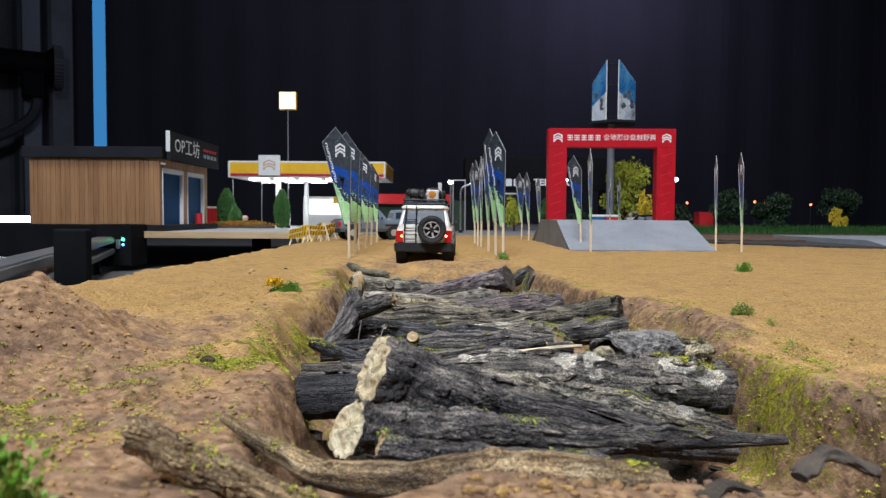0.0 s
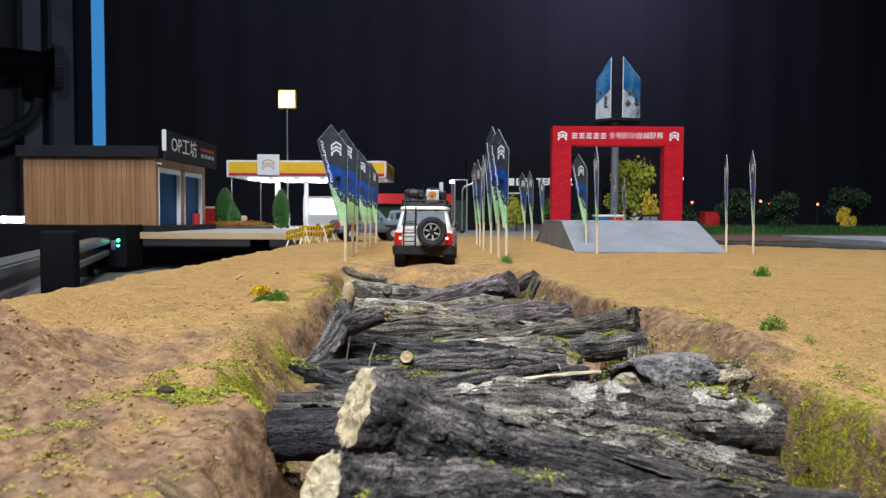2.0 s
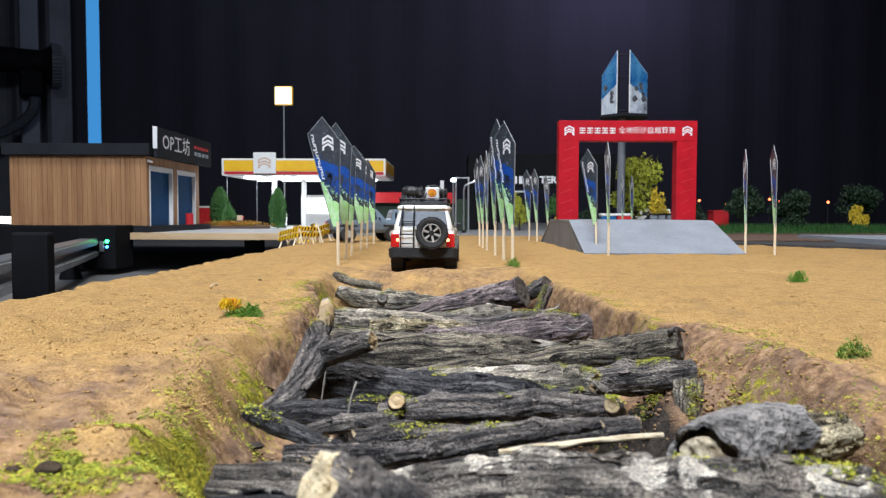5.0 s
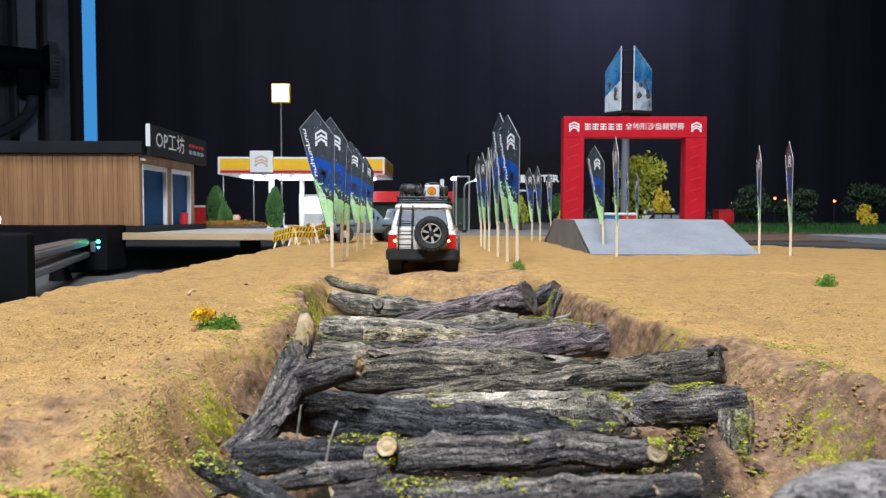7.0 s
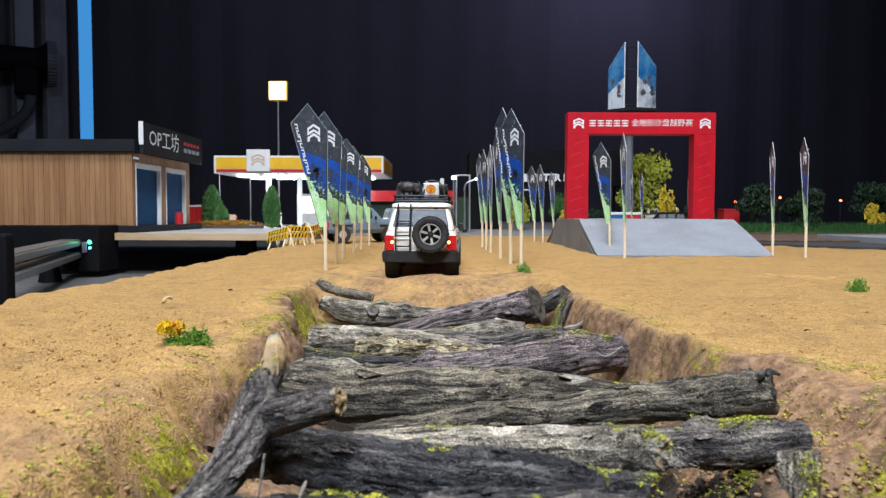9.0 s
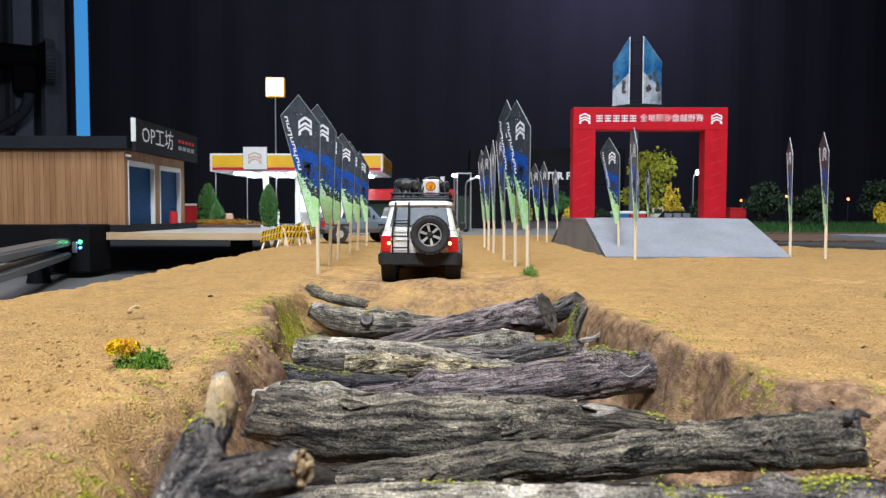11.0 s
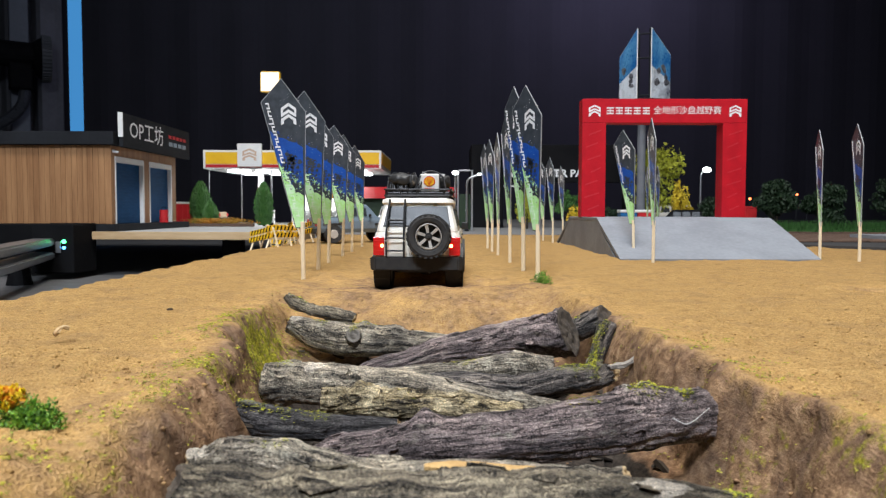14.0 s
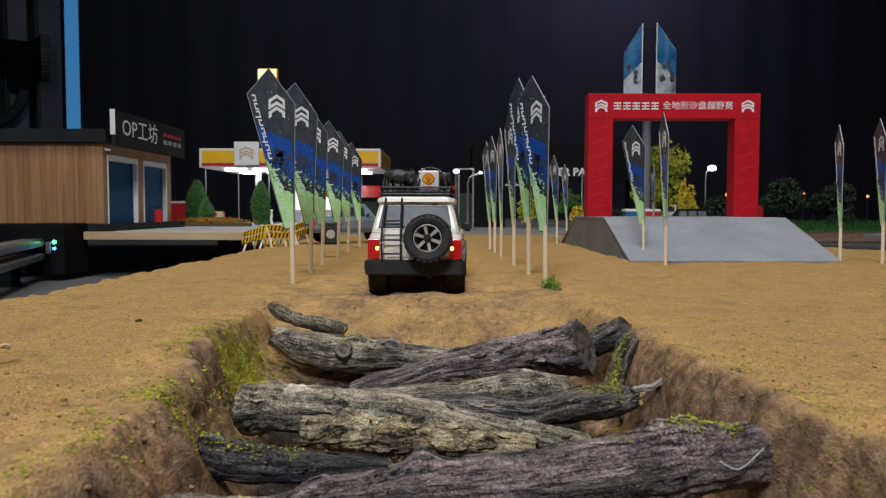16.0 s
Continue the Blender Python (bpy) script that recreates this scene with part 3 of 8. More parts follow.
far_log = wood("log", [(-0.0648, 0.3520, -0.0110, 0.0044), (-0.0474, 0.3480, -0.0158, 0.0078), (-0.0235, 0.3420, -0.0179, 0.0085), (-0.0002, 0.3350, -0.0176, 0.0067), (0.0304, 0.3280, -0.0190, 0.0054)],
     BARK_GREY, CUT_DARK, 7, 0.06, 3, 0.5, "knotty smooth grey log at the trench rim", ((0.02, 1.2, 1.6),))
wood("log", [(-0.0698, 0.3700, 0.0018, 0.0022), (-0.0640, 0.3660, -0.0018, 0.0034), (-0.0530, 0.3620, -0.0050, 0.0031), (-0.0430, 0.3600, -0.0062, 0.0038), (-0.0309, 0.3580, -0.0095, 0.0036)],
     BARK_BROWN, CUT, 11, 0.10, 2, 0.8, "thin broken grey twig on a knotty log")
wood("log", [(-0.0203, 0.3150, -0.0290, 0.0047), (0.0117, 0.3080, -0.0200, 0.0067), (0.0473, 0.3000, -0.0110, 0.0085), (0.0742, 0.2920, -0.0045, 0.0103)],
     BARK_RED, CUT_DARK, 15, 0.12, 0, 0.2, "dark reddish furrowed log rising from the trench")
wood("log", [(0.0754, 0.3180, -0.0110, 0.0048), (0.0934, 0.3060, 0.0002, 0.0056)],
     BARK_DARK, CUT_DARK, 19, 0.12, 0, 0.2, "short dark log end behind a reddish log")
wood("branch", [(0.0835, 0.2850, -0.0203, 0.0029), (0.0920, 0.2950, -0.0019, 0.0042)],
     BARK_DARK, CUT_DARK, 23, 0.1, 0, 0.3, "short dark wood piece standing steeply, mossy")
wood("log", [(-0.0155, 0.2950, -0.0262, 0.0035), (0.0122, 0.2880, -0.0237, 0.0048), (0.0459, 0.2820, -0.0193, 0.0062), (0.0654, 0.2770, -0.0181, 0.0051)],
     BARK_GREY, CUT_DARK, 27, 0.06, 1, 0.6, "smooth brown-grey log with a broken end")
wood("log", [(0.0033, 0.2720, -0.0243, 0.0041), (0.0446, 0.2660, -0.0231, 0.0054), (0.0756, 0.2620, -0.0197, 0.0053), (0.0878, 0.2620, -0.0165, 0.0036)],
     BARK_DARK, CUT, 31, 0.1, 1, 0.9, "dark log with a pale splintered tip")
wood("log", [(-0.0557, 0.2680, -0.0236, 0.0086), (-0.0321, 0.2620, -0.0231, 0.0089), (0.0044, 0.2520, -0.0227, 0.0077), (0.0426, 0.2420, -0.0252, 0.0062), (0.0646, 0.2360, -0.0276, 0.0044)],
     BARK_GREY, CUT_DARK, 35, 0.1, 1, 0.2, "thick grey log with white patches near its sawn end", ((0.24, 1.3, 0.9),))
wood("log", [(-0.0268, 0.2320, -0.0212, 0.0048), (-0.0062, 0.2280, -0.0200, 0.0051), (0.0216, 0.2240, -0.0214, 0.0050), (0.0466, 0.2200, -0.0221, 0.0034)],
     BARK_PALE, CUT_DARK, 39, 0.16, 2, 0.6, "pale brown log with flaking curled bark", (), 2.6, 0.25)
wood("log", [(-0.0624, 0.2120, -0.0171, 0.0029), (-0.0482, 0.2080, -0.0209, 0.0054), (-0.0218, 0.2040, -0.0223, 0.0046), (0.0038, 0.2000, -0.0219, 0.0028)],
     BARK_BLACK, CUT, 43, 0.09, 1, 0.5, "nearly black log edged with moss")
wood("log", [(-0.0420, 0.1945, -0.0350, 0.0050), (-0.0147, 0.1930, -0.0294, 0.0060), (0.0146, 0.1900, -0.0230, 0.0077), (0.0463, 0.1870, -0.0190, 0.0082), (0.0780, 0.1890, -0.0158, 0.0086), (0.0995, 0.1940, -0.0148, 0.0085)],
     BARK_RED, CUT_DARK, 47, 0.1, 2, 0.2, "thick purplish-brown log with coarse bark, mossy at its end")
wood("log", [(-0.0461, 0.1480, -0.0164, 0.0046), (-0.0304, 0.1460, -0.0155, 0.0064), (0.0079, 0.1420, -0.0179, 0.0055), (0.0469, 0.1380, -0.0174, 0.0051), (0.0632, 0.1360, -0.0165, 0.0045)],
     BARK_GREY, CUT, 55, 0.1, 2, 0.5, "grey log with a bleached whitish end", ((0.02, 1.2, 2.4), (0.10, 1.0, 2.0)))
wood("log", [(-0.0383, 0.1120, -0.0103, 0.0067), (-0.0145, 0.1140, -0.0142, 0.0088), (0.0177, 0.1150, -0.0153, 0.0100), (0.0421, 0.1170, -0.0147, 0.0085), (0.0650, 0.1200, -0.0147, 0.0053), (0.0860, 0.1220, -0.0168, 0.0033)],
     BARK_BROWN, CUT_DARK, 59, 0.1, 3, 0.4, "long grey log with a large knot in its middle", ((0.8, 1.0, 1.2),))
wood("log", [(-0.0087, 0.0980, -0.0255, 0.0041), (0.0215, 0.0900, -0.0187, 0.0051), (0.0497, 0.0820, -0.0132, 0.0052), (0.0848, 0.0700, -0.0059, 0.0060), (0.1101, 0.0560, 0.0005, 0.0062)],
     BARK_BROWN, CUT_DARK, 63, 0.1, 2, 0.4, "grey-brown log rising to the trench rim")
smooth_log = wood("log", [(-0.0252, 0.0680, -0.0189, 0.0036), (0.0054, 0.0580, -0.0156, 0.0050), (0.0363, 0.0480, -0.0138, 0.0062), (0.0611, 0.0380, -0.0104, 0.0062), (0.0725, 0.0330, -0.0101, 0.0049)],
     BARK_GREY, CUT, 67, 0.07, 1, 1.2, "smooth grey log with a pale splintered end", ((0.5, 1.3, 0.9), (0.62, 1.4, 0.8), (0.97, 0.8, 1.1)))
wood("log", [(0.0517, 0.0500, -0.0136, 0.0045), (0.0801, 0.0440, -0.0108, 0.0052), (0.0963, 0.0370, -0.0078, 0.0056), (0.1070, 0.0330, -0.0058, 0.0049)],
     BARK_DARK, CUT_DARK, 71, 0.1, 1, 0.3, "dark log with moss spots, jammed on a stub")
wood("log", [(0.1042, 0.0275, -0.0520, 0.0045), (0.1043, 0.0280, -0.0300, 0.0046), (0.1045, 0.0300, -0.0076, 0.0049)],
     BARK_GREY, CUT_DARK, 75, 0.1, 0, 0.3, "short upright grey stub under a mossy log")
wood("log", [(-0.0296, 0.0300, -0.0095, 0.0038), (-0.0114, 0.0280, -0.0099, 0.0064), (0.0158, 0.0200, -0.0099, 0.0069), (0.0431, 0.0120, -0.0101, 0.0060), (0.0632, 0.0050, -0.0091, 0.0046)],
     BARK_BLACK, CUT_DARK, 79, 0.16, 1, 0.4, "thick nearly black log with coarse rough bark")
wood("log", [(-0.0333, 0.0000, -0.0129, 0.0042), (-0.0145, -0.0030, -0.0111, 0.0047), (0.0064, -0.0040, -0.0100, 0.0044), (0.0287, -0.0040, -0.0084, 0.0038), (0.0513, -0.0020, -0.0074, 0.0033)],
     BARK_BLACK, CUT_DARK, 91, 0.1, 2, 0.3, "low dark log below the forked branch")
sawn_branch = wood("branch", [(0.0017, -0.0160, -0.0080, 0.0030), (0.0156, -0.0170, -0.0059, 0.0038), (0.0349, -0.0180, -0.0044, 0.0038), (0.0512, -0.0190, -0.0040, 0.0035), (0.0653, -0.0200, -0.0042, 0.0030)],
     BARK_DARK, CUT, 95, 0.1, 2, 0.2, "dark branch with pale round sawn ends")
wood("branch", [(-0.0207, -0.0220, -0.0116, 0.0016), (-0.0075, -0.0240, -0.0081, 0.0024), (0.0077, -0.0220, -0.0071, 0.0021)],
     BARK_DARK, CUT, 99, 0.08, 1, 0.4, "thin dark branch with a tan knot")
wood("branch", [(-0.0329, -0.0280, -0.0040, 0.0020), (-0.0247, -0.0320, -0.0059, 0.0025), (-0.0104, -0.0400, -0.0089, 0.0021), (0.0022, -0.0450, -0.0103, 0.0016)],
     BARK_BLACK, CUT_DARK, 103, 0.08, 0, 0.4, "thin black stick leaning on the bank")
wood("branch", [(-0.0027, -0.0340, -0.0102, 0.0035), (0.0088, -0.0360, -0.0089, 0.0042), (0.0296, -0.0400, -0.0077, 0.0041), (0.0496, -0.0440, -0.0049, 0.0037), (0.0677, -0.0460, -0.0023, 0.0024)],
     BARK_DARK, CUT, 107, 0.12, 1, 0.8, "dark branch with a torn orange end")
wood("log", [(-0.0184, -0.0460, -0.0097, 0.0024), (0.0095, -0.0500, -0.0076, 0.0027), (0.0362, -0.0550, -0.0020, 0.0020), (0.0561, -0.0580, 0.0022, 0.0014)],
     BARK_DARK, CUT, 111, 0.1, 0, 0.6, "thin dark branch lying over a flaked log")
wood("log", [(-0.0287, -0.0700, -0.0082, 0.0040), (-0.0024, -0.0740, -0.0088, 0.0068), (0.0291, -0.0800, -0.0079, 0.0083), (0.0587, -0.0840, -0.0070, 0.0093), (0.0865, -0.0860, -0.0074, 0.0090), (0.1100, -0.0880, -0.0078, 0.0072)],
     BARK_FLAKE, CUT_DARK, 115, 0.12, 1, 0.4, "thick grey log with white bark flakes", ((0.30, 1.5, 0.7), (0.41, 1.3, 0.9), (0.5, 1.5, 0.8), (0.60, 1.1, 0.6), (0.66, 0.8, 0.6), (0.85, 1.0, 1.1), (0.93, 0.5, 0.9)), 1.6, 0.55)
hewn_log = wood("log", [(-0.0005, -0.1120, 0.0025, 0.0087), (0.0219, -0.1140, -0.0030, 0.0078), (0.0481, -0.1160, -0.0088, 0.0065), (0.0997, -0.1180, -0.0175, 0.0043)],
     BARK_DARK, HEWN, 123, 0.13, 0, 0.5, "thick dark log with a pale hewn end", bevel=0.7)
wood("log", [(0.0308, -0.0980, -0.0033, 0.0034), (0.0512, -0.0970, -0.0078, 0.0052), (0.0806, -0.0960, -0.0130, 0.0056), (0.1083, -0.0950, -0.0195, 0.0038)],
     BARK_GREY, CUT_DARK, 127, 0.14, 1, 0.3, "thick grey log end with peeling bark", ((0.3, 1.3, 0.9), (0.8, 1.0, 0.8)), 1.8, 0.4)
wood("branch", [(-0.0042, -0.1360, -0.0068, 0.0064), (0.0068, -0.1370, -0.0064, 0.0056), (0.0224, -0.1380, -0.0067, 0.0050), (0.0475, -0.1370, -0.0087, 0.0042), (0.0751, -0.1340, -0.0098, 0.0029), (0.1087, -0.1300, -0.0109, 0.0012)],
     BARK_DARK, HEWN, 131, 0.13, 1, 0.5, "long dark ridged branch with a pale end", bevel=0.8)
wood("branch", [(0.0049, -0.1500, -0.0070, 0.0036), (0.0199, -0.1500, -0.0097, 0.0032), (0.0343, -0.1490, -0.0106, 0.0030), (0.0589, -0.1470, -0.0119, 0.0022)],
     BARK_DARK, CUT, 135, 0.13, 1, 0.6, "low dark ridged branch with a chipped end")
wood("log", [(-0.0271, -0.0880, -0.0119, 0.0066), (-0.0092, -0.0900, -0.0104, 0.0069), (0.0096, -0.0850, -0.0117, 0.0067)],
     BARK_BLACK, CUT_DARK, 139, 0.08, 0, 0.3, "dark log stub against the mossy bank")
wood("branch", [(-0.0287, -0.1600, 0.0025, 0.0010), (-0.0191, -0.1630, -0.0028, 0.0020), (-0.0059, -0.1680, -0.0072, 0.0031), (0.0133, -0.1700, -0.0078, 0.0042), (0.0322, -0.1700, -0.0063, 0.0049), (0.0540, -0.1680, -0.0083, 0.0045), (0.0665, -0.1660, -0.0101, 0.0031)],
     DRIFT, CUT, 143, 0.03, 0, 0.5, "curved pale driftwood branch on the near bank", scaly=0.1)
wood("branch", [(-0.0354, -0.1900, 0.0078, 0.0030), (-0.0257, -0.1900, 0.0027, 0.0034), (-0.0144, -0.1900, -0.0019, 0.0028), (-0.0018, -0.1920, -0.0052, 0.0022)],
     DRIFT, CUT, 147, 0.2, 0, 0.8, "weathered brown root sunk in the bank")

thread = new("thread", bpy.data.meshes.new("thread"))
bm = bmesh.new()
line = smooth_line([(0.0865, 0.1795, -0.0120, 0), (0.0900, 0.1782, -0.0135, 0), (0.0935, 0.1800, -0.0128, 0), (0.0965, 0.1818, -0.0112, 0), (0.0990, 0.1835, -0.0100, 0)], 30)
for a, b in zip(line[:-1], line[1:]):
    rod(bm, a[:3], b[:3], 0.00012, 0.00012, 5)
bm.to_mesh(thread.data)
bm.free()
thread.data.materials.append(mat("white_thread", (0.75, 0.74, 0.70), rough=0.6))
tagged(thread, "thin white thread caught on a log end", "thread")

# a sawn knot on the far log's face
stub = wood("knot", [(-0.0270, 0.3400, -0.0168, 0.0056), (-0.0276, 0.3345, -0.0146, 0.0048), (-0.0280, 0.3318, -0.0136, 0.0036)], BARK_GREY, CUT_GREY, 419, 0.05, 0, 0.1, scaly=0)
for key in ("label", "category", "group"):
    if key in stub:
        del stub[key]
stub.parent = far_log


# the forked branch: trunk and side arm grow together
fork = wood("forked_branch", [(-0.0348, 0.0000, -0.0126, 0.0036), (-0.0275, 0.0080, -0.0067, 0.0042), (-0.0231, 0.0180, 0.0023, 0.0050), (-0.0228, 0.0235, 0.0085, 0.0041), (-0.0209, 0.0260, 0.0112, 0.0029), (-0.0200, 0.0268, 0.0145, 0.0024), (-0.0204, 0.0272, 0.0186, 0.0010)],
            BARK_DARK, CUT, 401, 0.05, 1, 0.5, "upright dark forked branch with a pale bare tip", ((0.84, -1.5, 1.6), (0.84, 0.0, 1.6), (0.84, 1.5, 1.6), (0.84, 3.1, 1.6)))
tip = wood("bare_tip", [(-0.0207, 0.0258, 0.0116, 0.0027), (-0.0201, 0.0264, 0.0145, 0.0028), (-0.0203, 0.0268, 0.0176, 0.0023), (-0.0206, 0.0270, 0.0202, 0.0013)],
           CUT, CUT_GREY, 443, 0.14, 0, 0.8, scaly=0)
for key in ("label", "category", "group"):
    if key in tip:
        del tip[key]
tip.parent = fork
arm = wood("side_arm", [(-0.0225, 0.0190, 0.0016, 0.0043), (-0.0129, 0.0160, 0.0049, 0.0040), (-0.0060, 0.0132, 0.0078, 0.0037), (-0.0030, 0.0120, 0.0086, 0.0030)],
           BARK_DARK, CUT, 407, 0.06, 0, 0.6, pale=((0.97, 1.0, 0.7),))
for key in ("label", "category", "group"):
    if key in arm:
        del arm[key]
arm.parent = fork

# short sawn side stubs on the dark branch
for line, seed in (([(0.0070, -0.0120, -0.0063, 0.0028), (0.0070, -0.0220, -0.0024, 0.0022)], 431), ([(0.0694, -0.0160, -0.0064, 0.0027), (0.0657, -0.0260, -0.0023, 0.0021)], 437)):
    stub = wood("side_stub", line, BARK_DARK, CUT, seed, 0.08, 0, 0.2, scaly=0)
    for key in ("label", "category", "group"):
        if key in stub:
            del stub[key]
    stub.parent = sawn_branch

# ---- flags, ramp and gate ----
WOOD_STICK = mat("skewer_wood", (0.88, 0.76, 0.55), (0.78, 0.63, 0.41), rough=0.6, scale=300, stretch=(1, 1, 0.1), bump=0.0001)
PRINT_BLACK = mat("flag_black_print", (0.03, 0.037, 0.046), (0.06, 0.068, 0.08), rough=0.35, scale=220, spec=0.5)
PRINT_BLUE = mat("flag_blue_print", (0.012, 0.055, 0.30), (0.02, 0.10, 0.43), rough=0.35, scale=160)
PRINT_MINT = mat("flag_pale_green_print", (0.72, 0.88, 0.68), (0.60, 0.84, 0.52), rough=0.35, scale=160)
PRINT_GREEN = mat("flag_green_print", (0.38, 0.76, 0.15), (0.62, 0.88, 0.58), rough=0.35, scale=120)
WHITE_PRINT = mat("white_print", (0.8, 0.8, 0.8), (0.72, 0.73, 0.74), rough=0.5, scale=200)
RED_FOAM = mat("red_gate_print", (0.50, 0.008, 0.018), (0.40, 0.006, 0.015), spec=0.2, rough=0.6, scale=60, bump=0.0002)
PALE_RED = mat("red_gate_faint_print", (0.52, 0.014, 0.025), rough=0.5, scale=60)
RAMP_GREY = mat("grey_painted_ramp", (0.26, 0.275, 0.30), (0.20, 0.21, 0.23), rough=0.75, scale=25, bump=0.0002, wear=((0.36, 0.31, 0.24), 30, 0.72))
FOAM = mat("grey_board_edge", (0.34, 0.35, 0.36), rough=0.5)


def chevron(bm, x, y, z, w, h):
    """A mark of stacked chevrons with upright sides and feet, flat on a board: x, z of its centre; faces -y."""
    upper = [(0.004, 0.5), (0.5, 0.27), (0.5, -0.15), (0, 0.07), (-0.5, -0.15), (-0.5, 0.27), (-0.004, 0.5), (-0.004, 0.35), (-0.37, 0.18), (-0.37, 0.05), (0, 0.21), (0.37, 0.05), (0.37, 0.18), (0.004, 0.35)]
    lower = [(0, 0.0), (0.5, -0.23), (0.5, -0.5), (0.31, -0.44), (0.31, -0.29), (0, -0.15), (-0.31, -0.29), (-0.31, -0.44), (-0.5, -0.5), (-0.5, -0.23)]
    for outline in (upper, lower):
        prism(bm, [(x + u * w, z + v * h) for u, v in outline], "y", y - 0.0002, y)
    return bm


def make_flag():
    """A feather flag: printed board on a wooden skewer, straight edge over the stick, pointed top."""
    ob = empty("flag")
    part("stick", rod(bmesh.new(), (0, 0, -0.012), (0.0, 0, 0.0405), 0.0016, 0.0016), WOOD_STICK, ob)
    outline = [(0.0014, 0.036), (0.0032, 0.1165), (-0.0130, 0.139), (-0.0268, 0.123), (-0.0045, 0.036)]

    def left_at(z):
        return -0.0045 - (z - 0.036) / (0.123 - 0.036) * 0.022
    rim = [(0.0017, 0.0357), (0.0036, 0.1167), (-0.0130, 0.1396), (-0.0273, 0.1232), (-0.0049, 0.0357)]
    part("foam_core", prism(bmesh.new(), rim, "y", -0.0004, 0.0004), FOAM, ob)
    part("board", prism(bmesh.new(), outline, "y", -0.0006, 0.0006), PRINT_BLACK, ob)
    rnd = random.Random(4)
    bm = bmesh.new()
    # blue sweep with a ragged lower and upper border
    top = [(0.0013, 0.092)] + [(0.0013 - k * 0.0045, 0.0920 + (0.0020 + 0.0022 * k) * (0.6 + 0.4 * rnd.random())) for k in range(1, 5)] + [(left_at(0.104) + 0.0002, 0.104)]
    low = [(left_at(0.079) + 0.0002, 0.079), (-0.0105, 0.075), (-0.006, 0.07), (0.0013, 0.066)]
    part("blue_print", prism(bm, top + low, "y", -0.0008, -0.0005), PRINT_BLUE, ob)
    bm = bmesh.new()
    prism(bm, [(left_at(0.082) + 0.0002, 0.082), (-0.0085, 0.07), (-0.004, 0.062), (0.0013, 0.0585), (0.0012, 0.0365), (-0.0044, 0.0365)], "y", -0.0009, -0.0005)
    part("green_print", bm, PRINT_GREEN, ob)
    bm = bmesh.new()
    def blot(bm, x, z, s, back=0.0):
        """An irregular splash with a few lobes."""
        if x - s < left_at(z) + 0.0004 or x + s > 0.0012:
            return
        ph = rnd.random() * 6
        prism(bm, [(x + s * math.cos(a) * w, z + s * math.sin(a) * w) for a, w in ((2 * math.pi * j / 9 + ph, rnd.uniform(0.45, 1.1)) for j in range(9))], "y", -0.00106 - back, -0.0009)
    for k in range(120):
        u = rnd.random()
        blot(bm, -0.0135 + 0.0145 * u, 0.0765 - 0.013 * u + rnd.gauss(0.002, 0.0045), 0.0003 + 0.0016 * rnd.random() ** 3)
    for k in range(26):
        blot(bm, rnd.gauss(-0.0062, 0.0022), rnd.gauss(0.0835, 0.0018), 0.0008 + 0.0014 * rnd.random())
    part("fleck_print", bm, PRINT_BLACK, ob)
    bm = bmesh.new()
    for k in range(70):
        u = rnd.random()
        blot(bm, -0.0135 + 0.0145 * u, 0.0755 - 0.013 * u + rnd.gauss(0.001, 0.003), 0.0002 + 0.0008 * rnd.random() ** 2, 0.00006)
    part("splash_print", bm, PRINT_GREEN, ob)
    bm = bmesh.new()
    for k in range(60):
        u = rnd.random()
        blot(bm, -0.018 + 0.019 * u, 0.098 - 0.010 * u + rnd.gauss(0, 0.0035), 0.0002 + 0.0009 * rnd.random() ** 2, 0.00003)
        blot(bm, -0.014 + 0.015 * u, 0.076 - 0.010 * u + rnd.gauss(0, 0.003), 0.0002 + 0.0006 * rnd.random() ** 2, 0.00009)
    part("splash_print", bm, PRINT_BLUE, ob)
    bm = bmesh.new()
    for k in range(26):
        x, z = rnd.uniform(-0.018, 0.0008), rnd.uniform(0.088, 0.13)
        if x < left_at(z) + 0.002 or z > 0.137 + x * 0.8:
            continue
        s = rnd.uniform(0.00012, 0.0003)
        prism(bm, [(x - s, z), (x, z + s), (x + s, z), (x, z - s)], "y", -0.0008, -0.0005)
    part("dust_print", bm, WHITE_PRINT, ob)
    part("mark", chevron(bmesh.new(), -0.0082, -0.0006, 0.1150, 0.0105, 0.0152), WHITE_PRINT, ob)
    # the maker's name runs up the slanted edge: plain bars in its place
    upper, lower = bmesh.new(), bmesh.new()
    for k in range(15):
        z = 0.044 + k * 0.0053
        if k == 6:
            continue
        bm = upper if k > 6 else lower
        h = 0.0044 if k % 3 else 0.0047
        x = left_at(z) + 0.0010 + (0.0012 if k > 6 else 0.0016)
        lean, w = 0.021 / 0.088 * h, 0.0023
        tall = 0.0012 if k in (1, 4, 9, 12) else 0.0
        prism(bm, [(x - tall, z), (x + w, z), (x + w - lean * 0.25, z + h * 0.25), (x - tall - lean * 0.25, z + h * 0.25)], "y", -0.0012, -0.0009)
        prism(bm, [(x - lean * 0.75, z + h * 0.75), (x + w - lean * 0.75, z + h * 0.75), (x + w - lean, z + h), (x - lean, z + h)], "y", -0.0012, -0.0009)
        if k % 2:
            prism(bm, [(x, z), (x + w * 0.3, z), (x + w * 0.3 - lean, z + h), (x - lean, z + h)], "y", -0.00125, -0.00092)
        else:
            prism(bm, [(x + w * 0.7, z), (x + w, z), (x + w - lean, z + h), (x + w * 0.7 - lean, z + h)], "y", -0.00125, -0.00092)
    part("name_print", upper, WHITE_PRINT, ob)
    part("name_print", lower, PRINT_MINT, ob)
